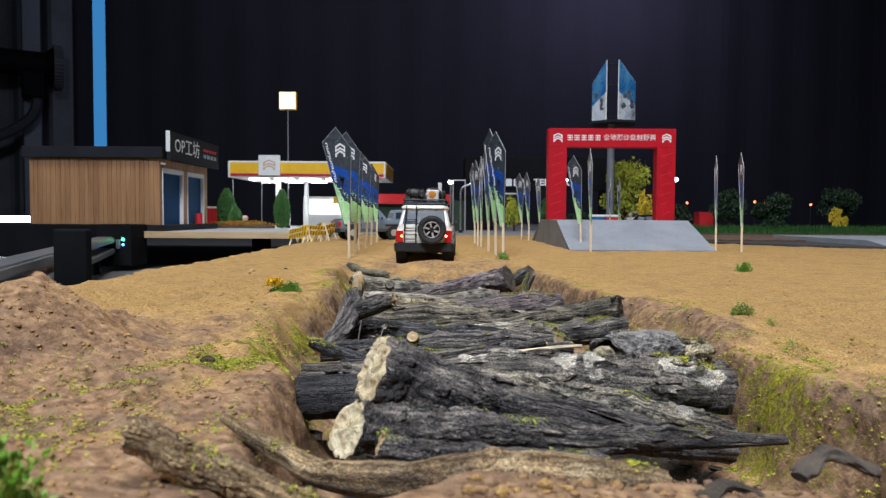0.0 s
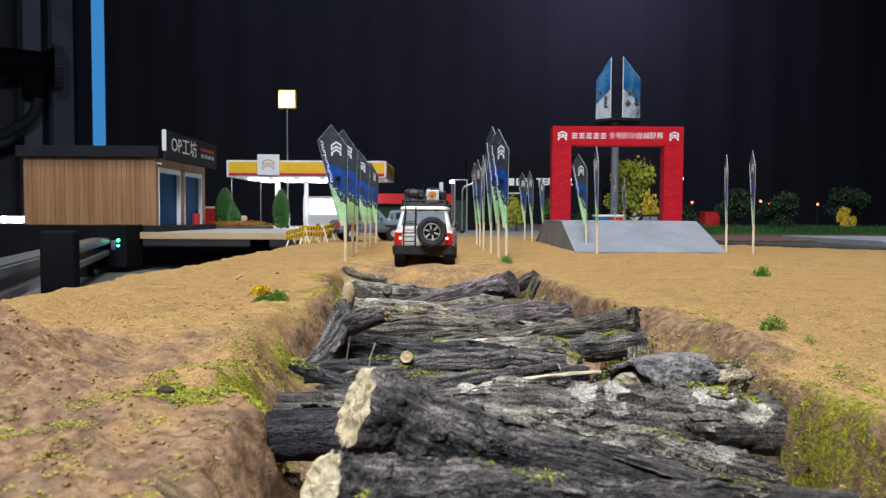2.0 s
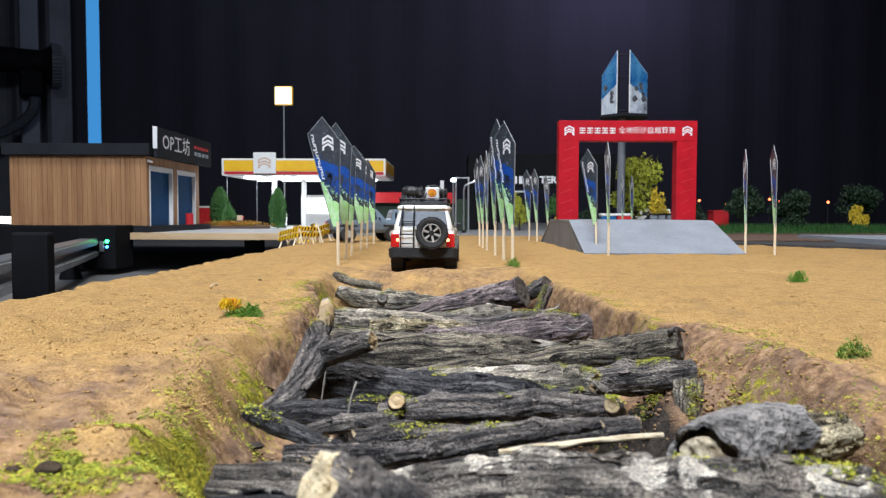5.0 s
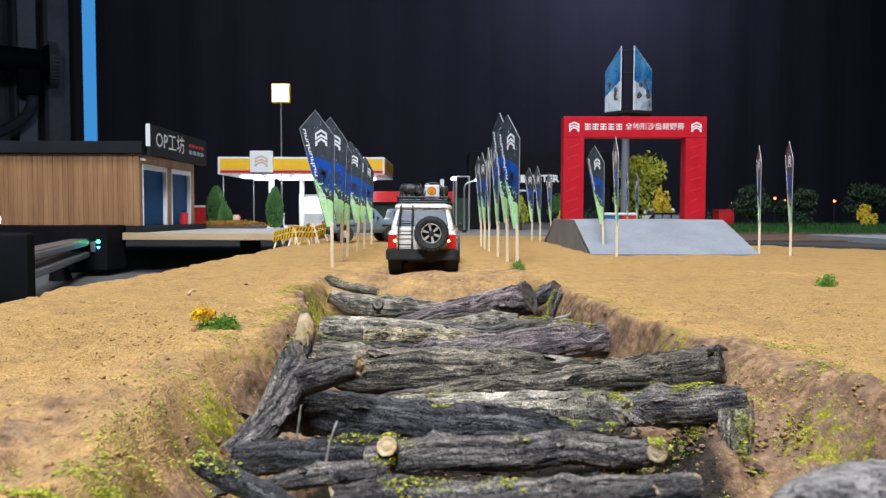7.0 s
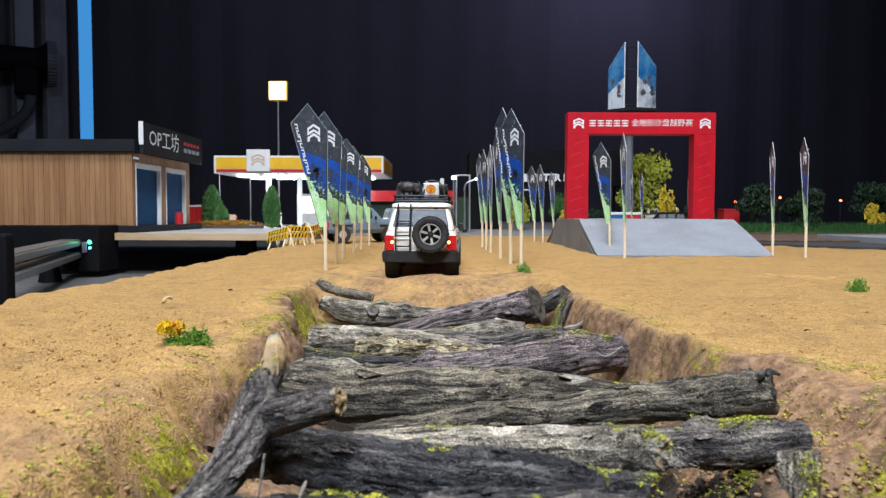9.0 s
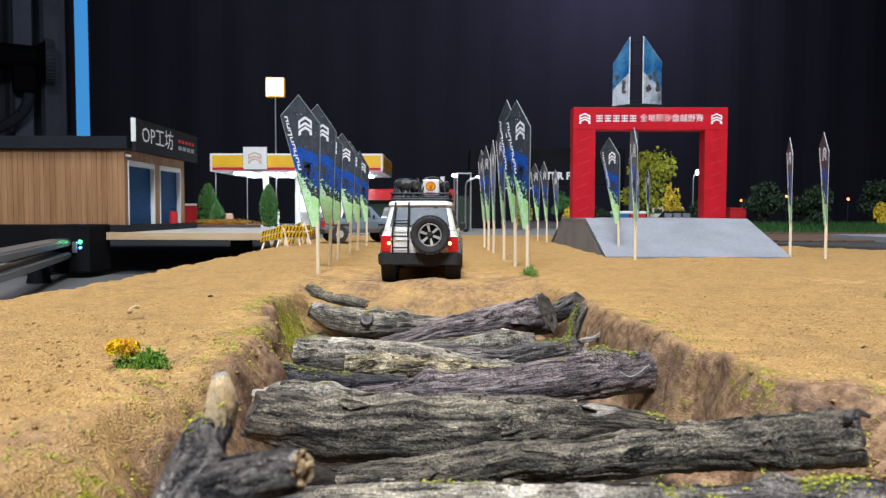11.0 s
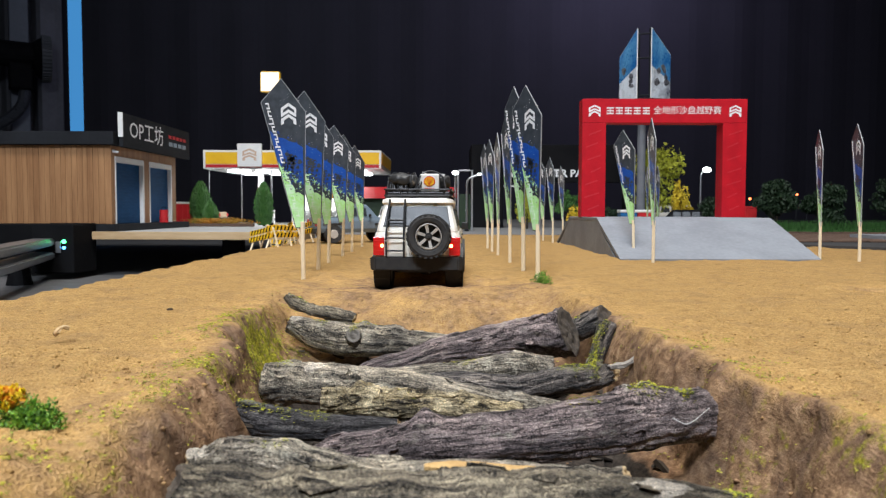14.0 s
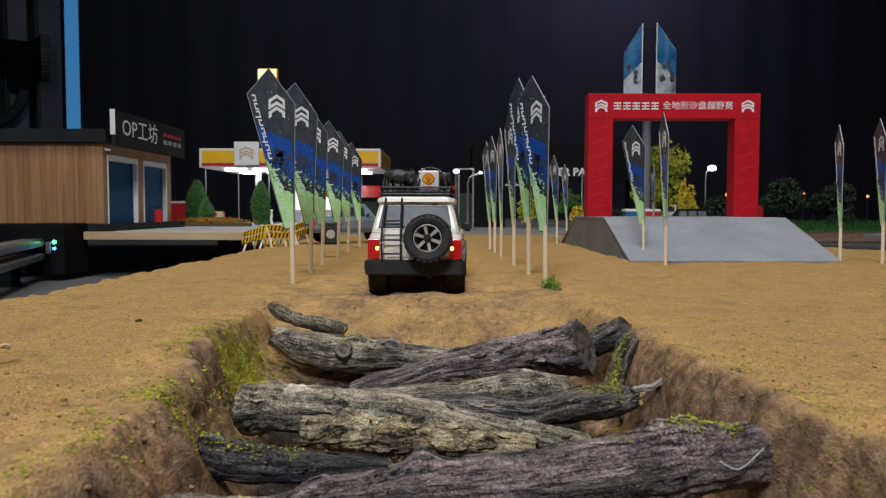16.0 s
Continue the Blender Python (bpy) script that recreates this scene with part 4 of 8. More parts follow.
    for o in [o for o in ob.children if o.name.split(".")[0].endswith(("print", "mark"))]:
        back = new(o.name.split(".")[0], o.data)
        back.parent = ob
        back.scale = (1, -1, 1)
    return tagged(ob, "black, blue and green feather flag on a wooden skewer", "flag", "flags along the lane")


# x, y, turn, lean sideways, lean ahead, size
FLAGS = [
    (-0.0855, 0.498, 2, -0.6, 0, 1.04), (-0.089, 0.580, 12, 1.2, 1, 1.06), (-0.0935, 0.662, 25, 1.0, 0, 1.02),
    (-0.093, 0.752, 18, 2.0, -1, 1.0), (-0.095, 0.845, 30, 1.0, 0, 1.0), (-0.099, 0.985, 40, 0.5, 0, 1.0),
    (0.086, 0.503, -54, -0.5, 0, 1.04), (0.083, 0.578, -64, -1.0, 0, 1.115), (0.080, 0.675, -76, -1.0, 0, 1.03),
    (0.075, 0.772, -82, 2.5, 0, 0.96), (0.074, 0.862, -70, 1.0, 0, 0.98), (0.072, 0.925, -73, -1.0, 0, 0.98),
    (0.217, 0.670, -90, 0.0, 0, 1.0), (0.219, 0.752, -55, -1.0, 1, 0.98), (0.4075, 0.7315, -103, -1.0, 0, 0.98),
    (0.4330, 0.7035, -98, -0.5, 0, 1.0), (0.188, 1.142, -70, 0, 0, 0.98), (0.180, 1.20, -60, 1, 0, 0.98),
    (0.398, 1.36, -95, 0, 0, 0.98), (0.421, 1.37, -90, 1, 0, 0.98), (0.238, 1.36, -75, 0, 0, 0.98),
]
first_flag = make_flag()
for i, (x, y, turn, side, ahead, size) in enumerate(FLAGS):
    first_flag.scale = (1, 1, 1)
    m = pose(x, y, ground_at(x, y), ahead, side, turn)
    f = copy_thing(first_flag, m)
    f.scale = (size, size, size)
for o in (*first_flag.children_recursive, first_flag):
    bpy.data.objects.remove(o)


def build_ramp():
    ob = empty("ramp", (0.301, 0.935, 0))
    half = 0.1035
    slope = [(-0.213, -0.001), (-0.213, 0.0008), (-0.09, 0.0425), (-0.09, 0.0385), (-0.206, -0.001)]
    part("front_slope", prism(bmesh.new(), slope, "x", -half, half), RAMP_GREY, ob)
    part("back_slope", prism(bmesh.new(), [(-p * 1.01 + 0.012, q) for p, q in slope], "x", -half, half), RAMP_GREY, ob)
    part("deck", box(bmesh.new(), -half, half, -0.0898, 0.1026, 0.0385, 0.0425, 0.0004), RAMP_GREY, ob)
    for s in (-1, 1):
        part("side_panel", prism(bmesh.new(), [(-0.2055, -0.006), (-0.0895, 0.0384), (0.1022, 0.0384), (0.217, -0.006)], "x", s * (half - 0.0002), s * (half - 0.004)), RAMP_GREY, ob)
    return tagged(ob, "grey painted ramp with sloping faces under the red gate", "ramp")


build_ramp()


def writing(name, text, place, height, material, parent, turn=(90, 0, 0), wide=1.0, depth=0.0001, bold=0.0):
    """Built-in font letters as a mesh, flat on a board."""
    cu = bpy.data.curves.new(name, "FONT")
    cu.body, cu.size, cu.extrude, cu.align_x, cu.align_y = text, height, depth, "CENTER", "CENTER"
    cu.resolution_u = 2
    cu.offset = bold
    tmp = new(name + "_curve", cu)
    bpy.context.view_layer.update()
    me = bpy.data.meshes.new_from_object(tmp.evaluated_get(bpy.context.evaluated_depsgraph_get()))
    bpy.data.objects.remove(tmp)
    me.materials.clear()
    me.materials.append(material)
    ob = new(name, me)
    ob.parent = parent
    ob.matrix_local = pose(*place, *turn) @ Matrix.Diagonal((wide, 1, 1, 1))
    return ob


def build_gate():
    ob = empty("gate", (0.3055, 0.955, 0.043))
    part("post", box(bmesh.new(), -0.1085, -0.0770, -0.012, 0.012, -0.0005, 0.1235, 0.0005), RED_FOAM, ob)
    part("post", box(bmesh.new(), 0.0770, 0.1085, -0.012, 0.012, -0.0005, 0.1235, 0.0005), RED_FOAM, ob)
    part("beam", box(bmesh.new(), -0.1085, 0.1085, -0.0122, 0.0122, 0.1235, 0.155, 0.0005), RED_FOAM, ob)
    for s in (-1, 1):
        part("mark", chevron(bmesh.new(), s * 0.0925, -0.0123, 0.1392, 0.0155, 0.0155), WHITE_PRINT, ob)
    writing("lettering", "全地形沙盘越野赛", (0.0295, -0.0124, 0.1393), 0.0112, WHITE_PRINT, ob)
    bm = bmesh.new()
    for k in range(5):
        x = -0.0765 + k * 0.0118
        for dz, h in ((-0.0045, 0.0018), (-0.0008, 0.0016), (0.0027, 0.0018)):
            box(bm, x, x + 0.0092, -0.01235, -0.0121, 0.1393 + dz, 0.1393 + dz + h)
        box(bm, x + 0.0038, x + 0.0053, -0.01235, -0.0121, 0.1348, 0.144)
    part("name_print", bm, WHITE_PRINT, ob)
    rnd = random.Random(9)
    for s in (-1, 1):
        bm = bmesh.new()
        for k in range(7):
            z = 0.008 + k * 0.0165
            x = s * 0.0925 + rnd.uniform(-0.003, 0.003)
            w, sl = rnd.uniform(0.006, 0.010), 0.006
            prism(bm, [(x - w, z), (x + w, z + sl), (x + w, z + sl + 0.0018), (x - w, z + 0.0018)], "y", -0.01225, -0.0119)
        part("faint_print", bm, PALE_RED, ob)
    return tagged(ob, "red printed race gate standing on the grey ramp", "gate")


build_gate()

# ---- the model off-roader ----
CREAM = mat("cream_car_paint", (0.86, 0.83, 0.75), (0.78, 0.74, 0.64), rough=0.35, scale=60, coat=0.2, wear=((0.34, 0.25, 0.15), 120, 0.68))
TRIM = mat("black_plastic", (0.018, 0.018, 0.019), (0.035, 0.033, 0.03), rough=0.5, scale=200, wear=((0.16, 0.12, 0.08), 160, 0.7))
RUBBER = mat("tyre_rubber", (0.022, 0.022, 0.023), (0.045, 0.042, 0.038), rough=0.8, scale=220, bump=0.0001, wear=((0.15, 0.11, 0.07), 140, 0.68))
RIM = mat("bronze_grey_rim", (0.58, 0.54, 0.48), (0.46, 0.42, 0.37), rough=0.4, metal=0.15, scale=300)
GLASS = mat("dark_car_glass", (0.02, 0.024, 0.028), (0.045, 0.05, 0.055), rough=0.3, scale=50, spec=0.22)
LENS_RED = mat("red_lamp_lens", (0.55, 0.012, 0.012), (0.42, 0.008, 0.01), rough=0.2, coat=0.5, emit=(1, 0.03, 0.02), power=0.12)
BULB = glow("lit_bulb", (1.0, 0.42, 0.09), 9)
CAN_WHITE = mat("white_can", (0.78, 0.77, 0.73), (0.7, 0.68, 0.62), rough=0.4, scale=120)
CAN_YELLOW = mat("yellow_emblem", (0.85, 0.45, 0.015), rough=0.4)
CAN_RED = mat("red_emblem", (0.62, 0.015, 0.012), rough=0.4)
METAL_DARK = mat("black_metal_tube", (0.02, 0.02, 0.021), (0.045, 0.045, 0.047), rough=0.35, metal=0.3, scale=300)


def loft(bm, rings):
    """Skin closed rings of equal counts, ends capped."""
    vs = [[bm.verts.new(p) for p in ring] for ring in rings]
    k = len(vs[0])
    for a, b in zip(vs, vs[1:]):
        for i in range(k):
            bm.faces.new((a[i], a[(i + 1) % k], b[(i + 1) % k], b[i]))
    bm.faces.new(vs[0][::-1]), bm.faces.new(vs[-1])
    bmesh.ops.recalc_face_normals(bm, faces=bm.faces)
    return bm


def tube(points, r, seg=8):
    """A bent round tube through points."""
    line = smooth_line([(*p, r) for p in points], max(8, 5 * len(points)))
    bm = bmesh.new()
    rings = []
    tan = np.gradient(line[:, :3], axis=0)
    for p, t in zip(line, tan):
        q = Vector(t).normalized().to_track_quat("Z", "Y")
        rings.append([Vector(p[:3]) + q @ Vector((math.cos(a) * r, math.sin(a) * r, 0)) for a in [2 * math.pi * i / seg for i in range(seg)]])
    return loft(bm, rings)


def make_wheel(parent, place, turn, radius=0.0147, width=0.0125):
    """A lugged tyre on a six-spoke rim; its axle lies along local x, the outer side at +x."""
    wheel = empty("wheel")
    wheel.parent = parent
    wheel.matrix_local = pose(*place, 0, 0, turn)
    bm = bmesh.new()
    seg = 36
    prof = [(0.0, 0.60), (0.36, 0.60), (0.46, 0.70), (0.50, 0.86), (0.44, 0.95), (0.28, 0.975), (-0.28, 0.975), (-0.44, 0.95), (-0.50, 0.86), (-0.46, 0.70), (-0.36, 0.60)]
    rings = [[bm.verts.new((u * width, math.cos(2 * math.pi * i / seg) * v * radius, math.sin(2 * math.pi * i / seg) * v * radius)) for u, v in prof] for i in range(seg)]
    for i in range(seg):
        a, b = rings[i], rings[(i + 1) % seg]
        for j in range(len(prof)):
            k = (j + 1) % len(prof)
            bm.faces.new((a[j], a[k], b[k], b[j]))
    for i in range(24):
        for u, off in ((-0.38, 0), (-0.13, 0.5), (0.13, 0), (0.38, 0.5)):
            ang = 2 * math.pi * (i + off) / 24
            m = Matrix.Rotation(ang, 4, "X") @ Matrix.Translation((u * width, 0, radius * 0.975)) @ Matrix.Diagonal((width * 0.19, radius * 0.13, radius * 0.085, 1))
            bmesh.ops.create_cube(bm, size=1, matrix=m)
    bmesh.ops.recalc_face_normals(bm, faces=bm.faces)
    part("tyre", bm, RUBBER, wheel)
    bm = bmesh.new()
    for r0, r1, x0, x1 in ((0.60, 0.52, 0.40, 0.34),):
        a = [bm.verts.new((x0 * width, math.cos(2 * math.pi * i / seg) * r0 * radius, math.sin(2 * math.pi * i / seg) * r0 * radius)) for i in range(seg)]
        b = [bm.verts.new((x0 * width + 0.0004, math.cos(2 * math.pi * i / seg) * (r0 - 0.04) * radius, math.sin(2 * math.pi * i / seg) * (r0 - 0.04) * radius)) for i in range(seg)]
        c = [bm.verts.new((0.05 * width, math.cos(2 * math.pi * i / seg) * r1 * radius, math.sin(2 * math.pi * i / seg) * r1 * radius)) for i in range(seg)]
        for i in range(seg):
            k = (i + 1) % seg
            bm.faces.new((a[i], a[k], b[k], b[i])), bm.faces.new((b[i], b[k], c[k], c[i]))
    for i in range(6):
        m = Matrix.Rotation(2 * math.pi * i / 6 + 0.2, 4, "X")
        q = [bm.verts.new(m @ Vector(p)) for p in ((0.30 * width, -0.055 * radius, 0.13 * radius), (0.30 * width, 0.055 * radius, 0.13 * radius), (0.38 * width, 0.075 * radius, 0.55 * radius), (0.38 * width, -0.075 * radius, 0.55 * radius),
                                                   (0.15 * width, -0.055 * radius, 0.13 * radius), (0.15 * width, 0.055 * radius, 0.13 * radius), (0.2 * width, 0.075 * radius, 0.55 * radius), (0.2 * width, -0.075 * radius, 0.55 * radius))]
        for f in ((0, 1, 2, 3), (0, 3, 7, 4), (1, 5, 6, 2), (0, 4, 5, 1), (3, 2, 6, 7), (4, 7, 6, 5)):
            bm.faces.new([q[k] for k in f])
    bmesh.ops.recalc_face_normals(bm, faces=bm.faces)
    part("rim", bm, RIM, wheel, "grey-bronze six-spoke rim")
    bm = bmesh.new()
    rod(bm, (0.02 * width, 0, 0), (0.36 * width, 0, 0), 0.19 * radius, 0.17 * radius, 16)
    rod(bm, (0.36 * width, 0, 0), (0.46 * width, 0, 0), 0.09 * radius, 0.08 * radius, 6)
    part("hub", bm, TRIM, wheel)
    part("back_disc", rod(bmesh.new(), (-0.02 * width, 0, 0), (0.02 * width, 0, 0), 0.58 * radius, 0.58 * radius, 24), TRIM, wheel)
    return wheel


def build_car(x, y, turn):
    car = empty("off_road_car", (x, y, ground_at(x - 0.024, y + 0.03) * 0.5 + ground_at(x + 0.024, y + 0.03) * 0.5 + 0.0002), turn)
    # lower body with arches cut as raised sills, then the bonnet
    bm = bmesh.new()
    lower = []
    for z, hw, y0, y1 in ((0.0175, 0.0262, 0.006, 0.133), (0.021, 0.0287, 0.0035, 0.1355), (0.030, 0.0298, 0.003, 0.137), (0.0375, 0.0296, 0.0035, 0.1365), (0.0415, 0.0284, 0.0045, 0.134)):
        c = 0.004
        lower.append([Vector(p) for p in ((-hw, y0 + c, z), (-hw, y1 - c * 2, z), (-hw + c * 1.5, y1, z), (hw - c * 1.5, y1, z), (hw, y1 - c * 2, z), (hw, y0 + c, z), (hw - c * 0.6, y0, z), (-hw + c * 0.6, y0, z))])
    loft(bm, lower)
    bmesh.ops.bevel(bm, geom=bm.edges[:], offset=0.0006, segments=2, affect="EDGES")
    part("body", bm, CREAM, car, "cream painted body with dirt specks")
    bm = bmesh.new()
    cab = []
    for z, hw, y0, y1 in ((0.0412, 0.0280, 0.0045, 0.0995), (0.0445, 0.0274, 0.0052, 0.0975), (0.0585, 0.0240, 0.0105, 0.0868), (0.0605, 0.0236, 0.0118, 0.0850)):
        c = 0.003
        cab.append([Vector(p) for p in ((-hw, y0 + c, z), (-hw, y1 - c, z), (-hw + c, y1, z), (hw - c, y1, z), (hw, y1 - c, z), (hw, y0 + c, z), (hw - c * 0.6, y0, z), (-hw + c * 0.6, y0, z))])
    loft(bm, cab)
    bmesh.ops.bevel(bm, geom=bm.edges[:], offset=0.0005, segments=1, affect="EDGES")
    part("cabin", bm, CREAM, car)
    bm = bmesh.new()
    roof = []
    for z, hw, y0, y1 in ((0.0600, 0.0240, 0.0100, 0.0862), (0.0612, 0.0248, 0.0086, 0.0870), (0.0632, 0.0244, 0.0092, 0.0862), (0.0645, 0.0222, 0.0120, 0.0835)):
        c = 0.004
        roof.append([Vector(p) for p in ((-hw, y0 + c, z), (-hw, y1 - c, z), (-hw + c, y1, z), (hw - c, y1, z), (hw, y1 - c, z), (hw, y0 + c, z), (hw - c, y0, z), (-hw + c, y0, z))])
    loft(bm, roof)
    part("roof", bm, CREAM, car, smooth=False)
    # glass, each pane just proud of the slanted faces
    def pane(name, corners, material, depth=0.0005):
        a, b, c = (Vector(p) for p in corners[:3])
        nrm = (b - a).cross(c - a).normalized()
        bm = bmesh.new()
        loft(bm, [[Vector(p) - nrm * 0.0002 for p in corners], [Vector(p) + nrm * depth for p in corners]])
        return part(name, bm, material, car)

    def back(u, z):
        """A point on the tailgate's slanted upper face."""
        t = (z - 0.0445) / 0.014
        return (u, 0.0052 + t * 0.0053 - 0.0002, z)
    rw = pane("rear_window_gasket", [back(-0.0232, 0.0447), back(0.0232, 0.0447), back(0.0205, 0.0585), back(-0.0205, 0.0585)], TRIM)
    pane("rear_window", [back(-0.0222, 0.0455), back(0.0222, 0.0455), back(0.0197, 0.0578), back(-0.0197, 0.0578)], GLASS, 0.0008)
    for s in (-1, 1):
        def side(v, z, s=s):
            t = (z - 0.0445) / 0.014
            return (s * (0.0274 - t * 0.0034), v, z)
        for y0, y1, top0, top1 in ((0.015, 0.036, 0.018, 0.036), (0.039, 0.061, 0.039, 0.061), (0.064, 0.088, 0.064, 0.0815)):
            pts = [side(y0, 0.0452), side(y1, 0.0452), side(top1, 0.0572), side(top0, 0.0572)]
            if s < 0:
                pts = pts[::-1]
            pane("side_window", pts, GLASS, 0.0005)
        part("door_handle", box(bmesh.new(), s * 0.0297, s * 0.0305, 0.058, 0.062, 0.0375, 0.0388, 0.0002) if s > 0 else box(bmesh.new(), -0.0305, -0.0297, 0.058, 0.062, 0.0375, 0.0388, 0.0002), TRIM, car)
        part("fuel_stud", rod(bmesh.new(), (s * 0.029, 0.045, 0.036), (s * 0.0304, 0.045, 0.036), 0.0008), TRIM, car)
        # flared arches and the sill
        for wy in (0.028, 0.113):
            bm = bmesh.new()
            out, inn = [], []
            for k in range(13):
                a = math.pi * k / 12
                out.append((wy + math.cos(a) * 0.0188, 0.0145 + math.sin(a) * 0.0182))
                inn.append((wy + math.cos(a) * 0.0162, 0.0145 + math.sin(a) * 0.0156))
            for k in range(12):
                prism(bm, [out[k], out[k + 1], inn[k + 1], inn[k]], "x", s * 0.0275, s * 0.0315)
            bmesh.ops.remove_doubles(bm, verts=bm.verts, dist=1e-6)
            part("wheel_arch", bm, TRIM, car, "dark grey flared arch")
            well = bmesh.new()
            rod(well, (s * 0.02, wy, 0.0145), (s * 0.0301, wy, 0.0145), 0.0163, 0.0163, 24)
            part("wheel_well", well, TRIM, car)
        part("sill", box(bmesh.new(), min(s * 0.0275, s * 0.0305), max(s * 0.0275, s * 0.0305), 0.046, 0.096, 0.0165, 0.0205, 0.0005), TRIM, car)
        lamp = part("tail_light", box(bmesh.new(), min(s * 0.0222, s * 0.0297), max(s * 0.0222, s * 0.0297), 0.0014, 0.009, 0.0252, 0.0378, 0.0005), LENS_RED, car, "red tail light, lit")
        for zz in (0.0282, 0.0316, 0.0350):
            part("lens_rib", box(bmesh.new(), min(s * 0.0224, s * 0.0297), max(s * 0.0224, s * 0.0297), 0.0011, 0.0015, zz, zz + 0.0003), CAN_RED, lamp)
        bm = bmesh.new()
        bmesh.ops.create_uvsphere(bm, u_segments=10, v_segments=8, radius=0.0013, matrix=Matrix.Translation((s * 0.0236, 0.0015, 0.0318)))
        part("bulb", bm, BULB, lamp)
        mirror = part("wing_mirror", box(bmesh.new(), min(s * 0.0295, s * 0.0345), max(s * 0.0295, s * 0.0345), 0.083, 0.0862, 0.0415, 0.0468, 0.0007), TRIM, car)
        part("arm", rod(bmesh.new(), (s * 0.026, 0.0862, 0.0425), (s * 0.031, 0.0855, 0.0435), 0.0006), TRIM, mirror)
        part("head_light", box(bmesh.new(), min(s * 0.019, s * 0.0265), max(s * 0.019, s * 0.0265), 0.1355, 0.1372, 0.029, 0.0355, 0.0005), CAN_WHITE, car)
        part("mud_flap", box(bmesh.new(), min(s * 0.0195, s * 0.0295), max(s * 0.0195, s * 0.0295), 0.0105, 0.0115, 0.0085, 0.0185, 0.0002), TRIM, car)
    pane("windscreen", [(0.0215, 0.0978, 0.0447), (-0.0215, 0.0978, 0.0447), (-0.019, 0.0874, 0.0582), (0.019, 0.0874, 0.0582)], GLASS)
    # bumpers
    bm = bmesh.new()
    prism(bm, [(-0.0318, 0.0072), (-0.0318, 0.0030), (-0.0285, 0.0), (0.0285, 0.0), (0.0318, 0.0030), (0.0318, 0.0072)], "z", 0.0148, 0.0243)
    bmesh.ops.bevel(bm, geom=bm.edges[:], offset=0.0008, segments=2, affect="EDGES")
    bumper = part("rear_bumper", bm, TRIM, car, "scuffed black bumper")
    for s in (-1, 1):
        for k in range(4):
            part("rib", box(bmesh.new(), min(s * 0.0312, s * 0.0323), max(s * 0.0312, s * 0.0323), 0.0033, 0.0066, 0.0182 + k * 0.0014, 0.0189 + k * 0.0014), TRIM, bumper)
    bm = box(bmesh.new(), -0.031, 0.031, 0.1345, 0.142, 0.0155, 0.0245, 0.001)
    part("front_bumper", bm, TRIM, car)
    part("grille", box(bmesh.new(), -0.018, 0.018, 0.1355, 0.1372, 0.029, 0.036, 0.0004), TRIM, car)
    # tailgate seams and plate recess with plain relief
    part("tailgate_lip", box(bmesh.new(), -0.0215, 0.0215, 0.0026, 0.004, 0.0405, 0.0412, 0.0002), CREAM, car)
    plate = part("plate_recess", box(bmesh.new(), -0.0178, -0.0048, 0.0026, 0.0036, 0.0262, 0.0345, 0.0004), CREAM, car)
    part("relief_mark", chevron(bmesh.new(), -0.0113, 0.0026, 0.0302, 0.005, 0.0052), CREAM, plate)
    # chassis and axles
    part("chassis", box(bmesh.new(), -0.014, 0.014, 0.012, 0.128, 0.0125, 0.0178, 0.001), TRIM, car)
    for wy in (0.028, 0.113):
        bm = rod(bmesh.new(), (-0.024, wy, 0.0147), (0.024, wy, 0.0147), 0.0019, 0.0019, 10)
        bmesh.ops.create_uvsphere(bm, u_segments=12, v_segments=8, radius=0.0042, matrix=Matrix.Translation((0.003, wy, 0.0145)))
        part("axle", bm, METAL_DARK, car)
        for s in (-1, 1):
            make_wheel(car, (s * 0.0252, wy, 0.0147), 0 if s > 0 else 180)
    part("exhaust", rod(bmesh.new(), (0.009, 0.004, 0.0135), (0.009, 0.03, 0.0135), 0.0012), METAL_DARK, car)
    # spare wheel on the tailgate
    spare = make_wheel(car, (0.0088, -0.0045, 0.0385), -90, 0.0147, 0.0125)
    spare.name = "spare_wheel"
    part("carrier", rod(bmesh.new(), (-0.0105, 0, 0), (-0.001, 0, 0), 0.003), TRIM, spare)
    # ladder
    ladder = empty("ladder")
    ladder.parent = car
    for dx in (-0.0205, -0.0085):
        part("rail", tube([(dx, -0.0006, 0.0245), (dx, -0.0012, 0.030), (dx, -0.0008, 0.0405), (dx + 0.0015 * (dx < -0.01), 0.0068, 0.0605), (dx + 0.0015 * (dx < -0.01), 0.0095, 0.0632)], 0.0007), METAL_DARK, ladder)
    for z, yy in ((0.0285, -0.0011), (0.0372, -0.0010), (0.0492, 0.0026)):
        part("rung", rod(bmesh.new(), (-0.0205, yy, z), (-0.0085, yy, z), 0.0006), METAL_DARK, ladder)
    # roof rack with its load
    rack = empty("roof_rack")
    rack.parent = car
    x0, x1, y0, y1, z0, z1 = -0.0225, 0.0225, 0.0135, 0.0815, 0.0662, 0.0704
    part("tray", box(bmesh.new(), x0 + 0.0005, x1 - 0.0005, y0, y1, z0 - 0.0014, z0 + 0.0022, 0.0003), METAL_DARK, rack)
    for z in (z0, z1):
        part("side_tube", tube([(x0, y0 + 0.003, z), (x0, y1 - 0.003, z), (x0 + 0.003, y1, z), (x1 - 0.003, y1, z), (x1, y1 - 0.003, z), (x1, y0 + 0.003, z), (x1 - 0.003, y0, z), (x0 + 0.003, y0, z), (x0, y0 + 0.003, z)], 0.0007, 6), METAL_DARK, rack)
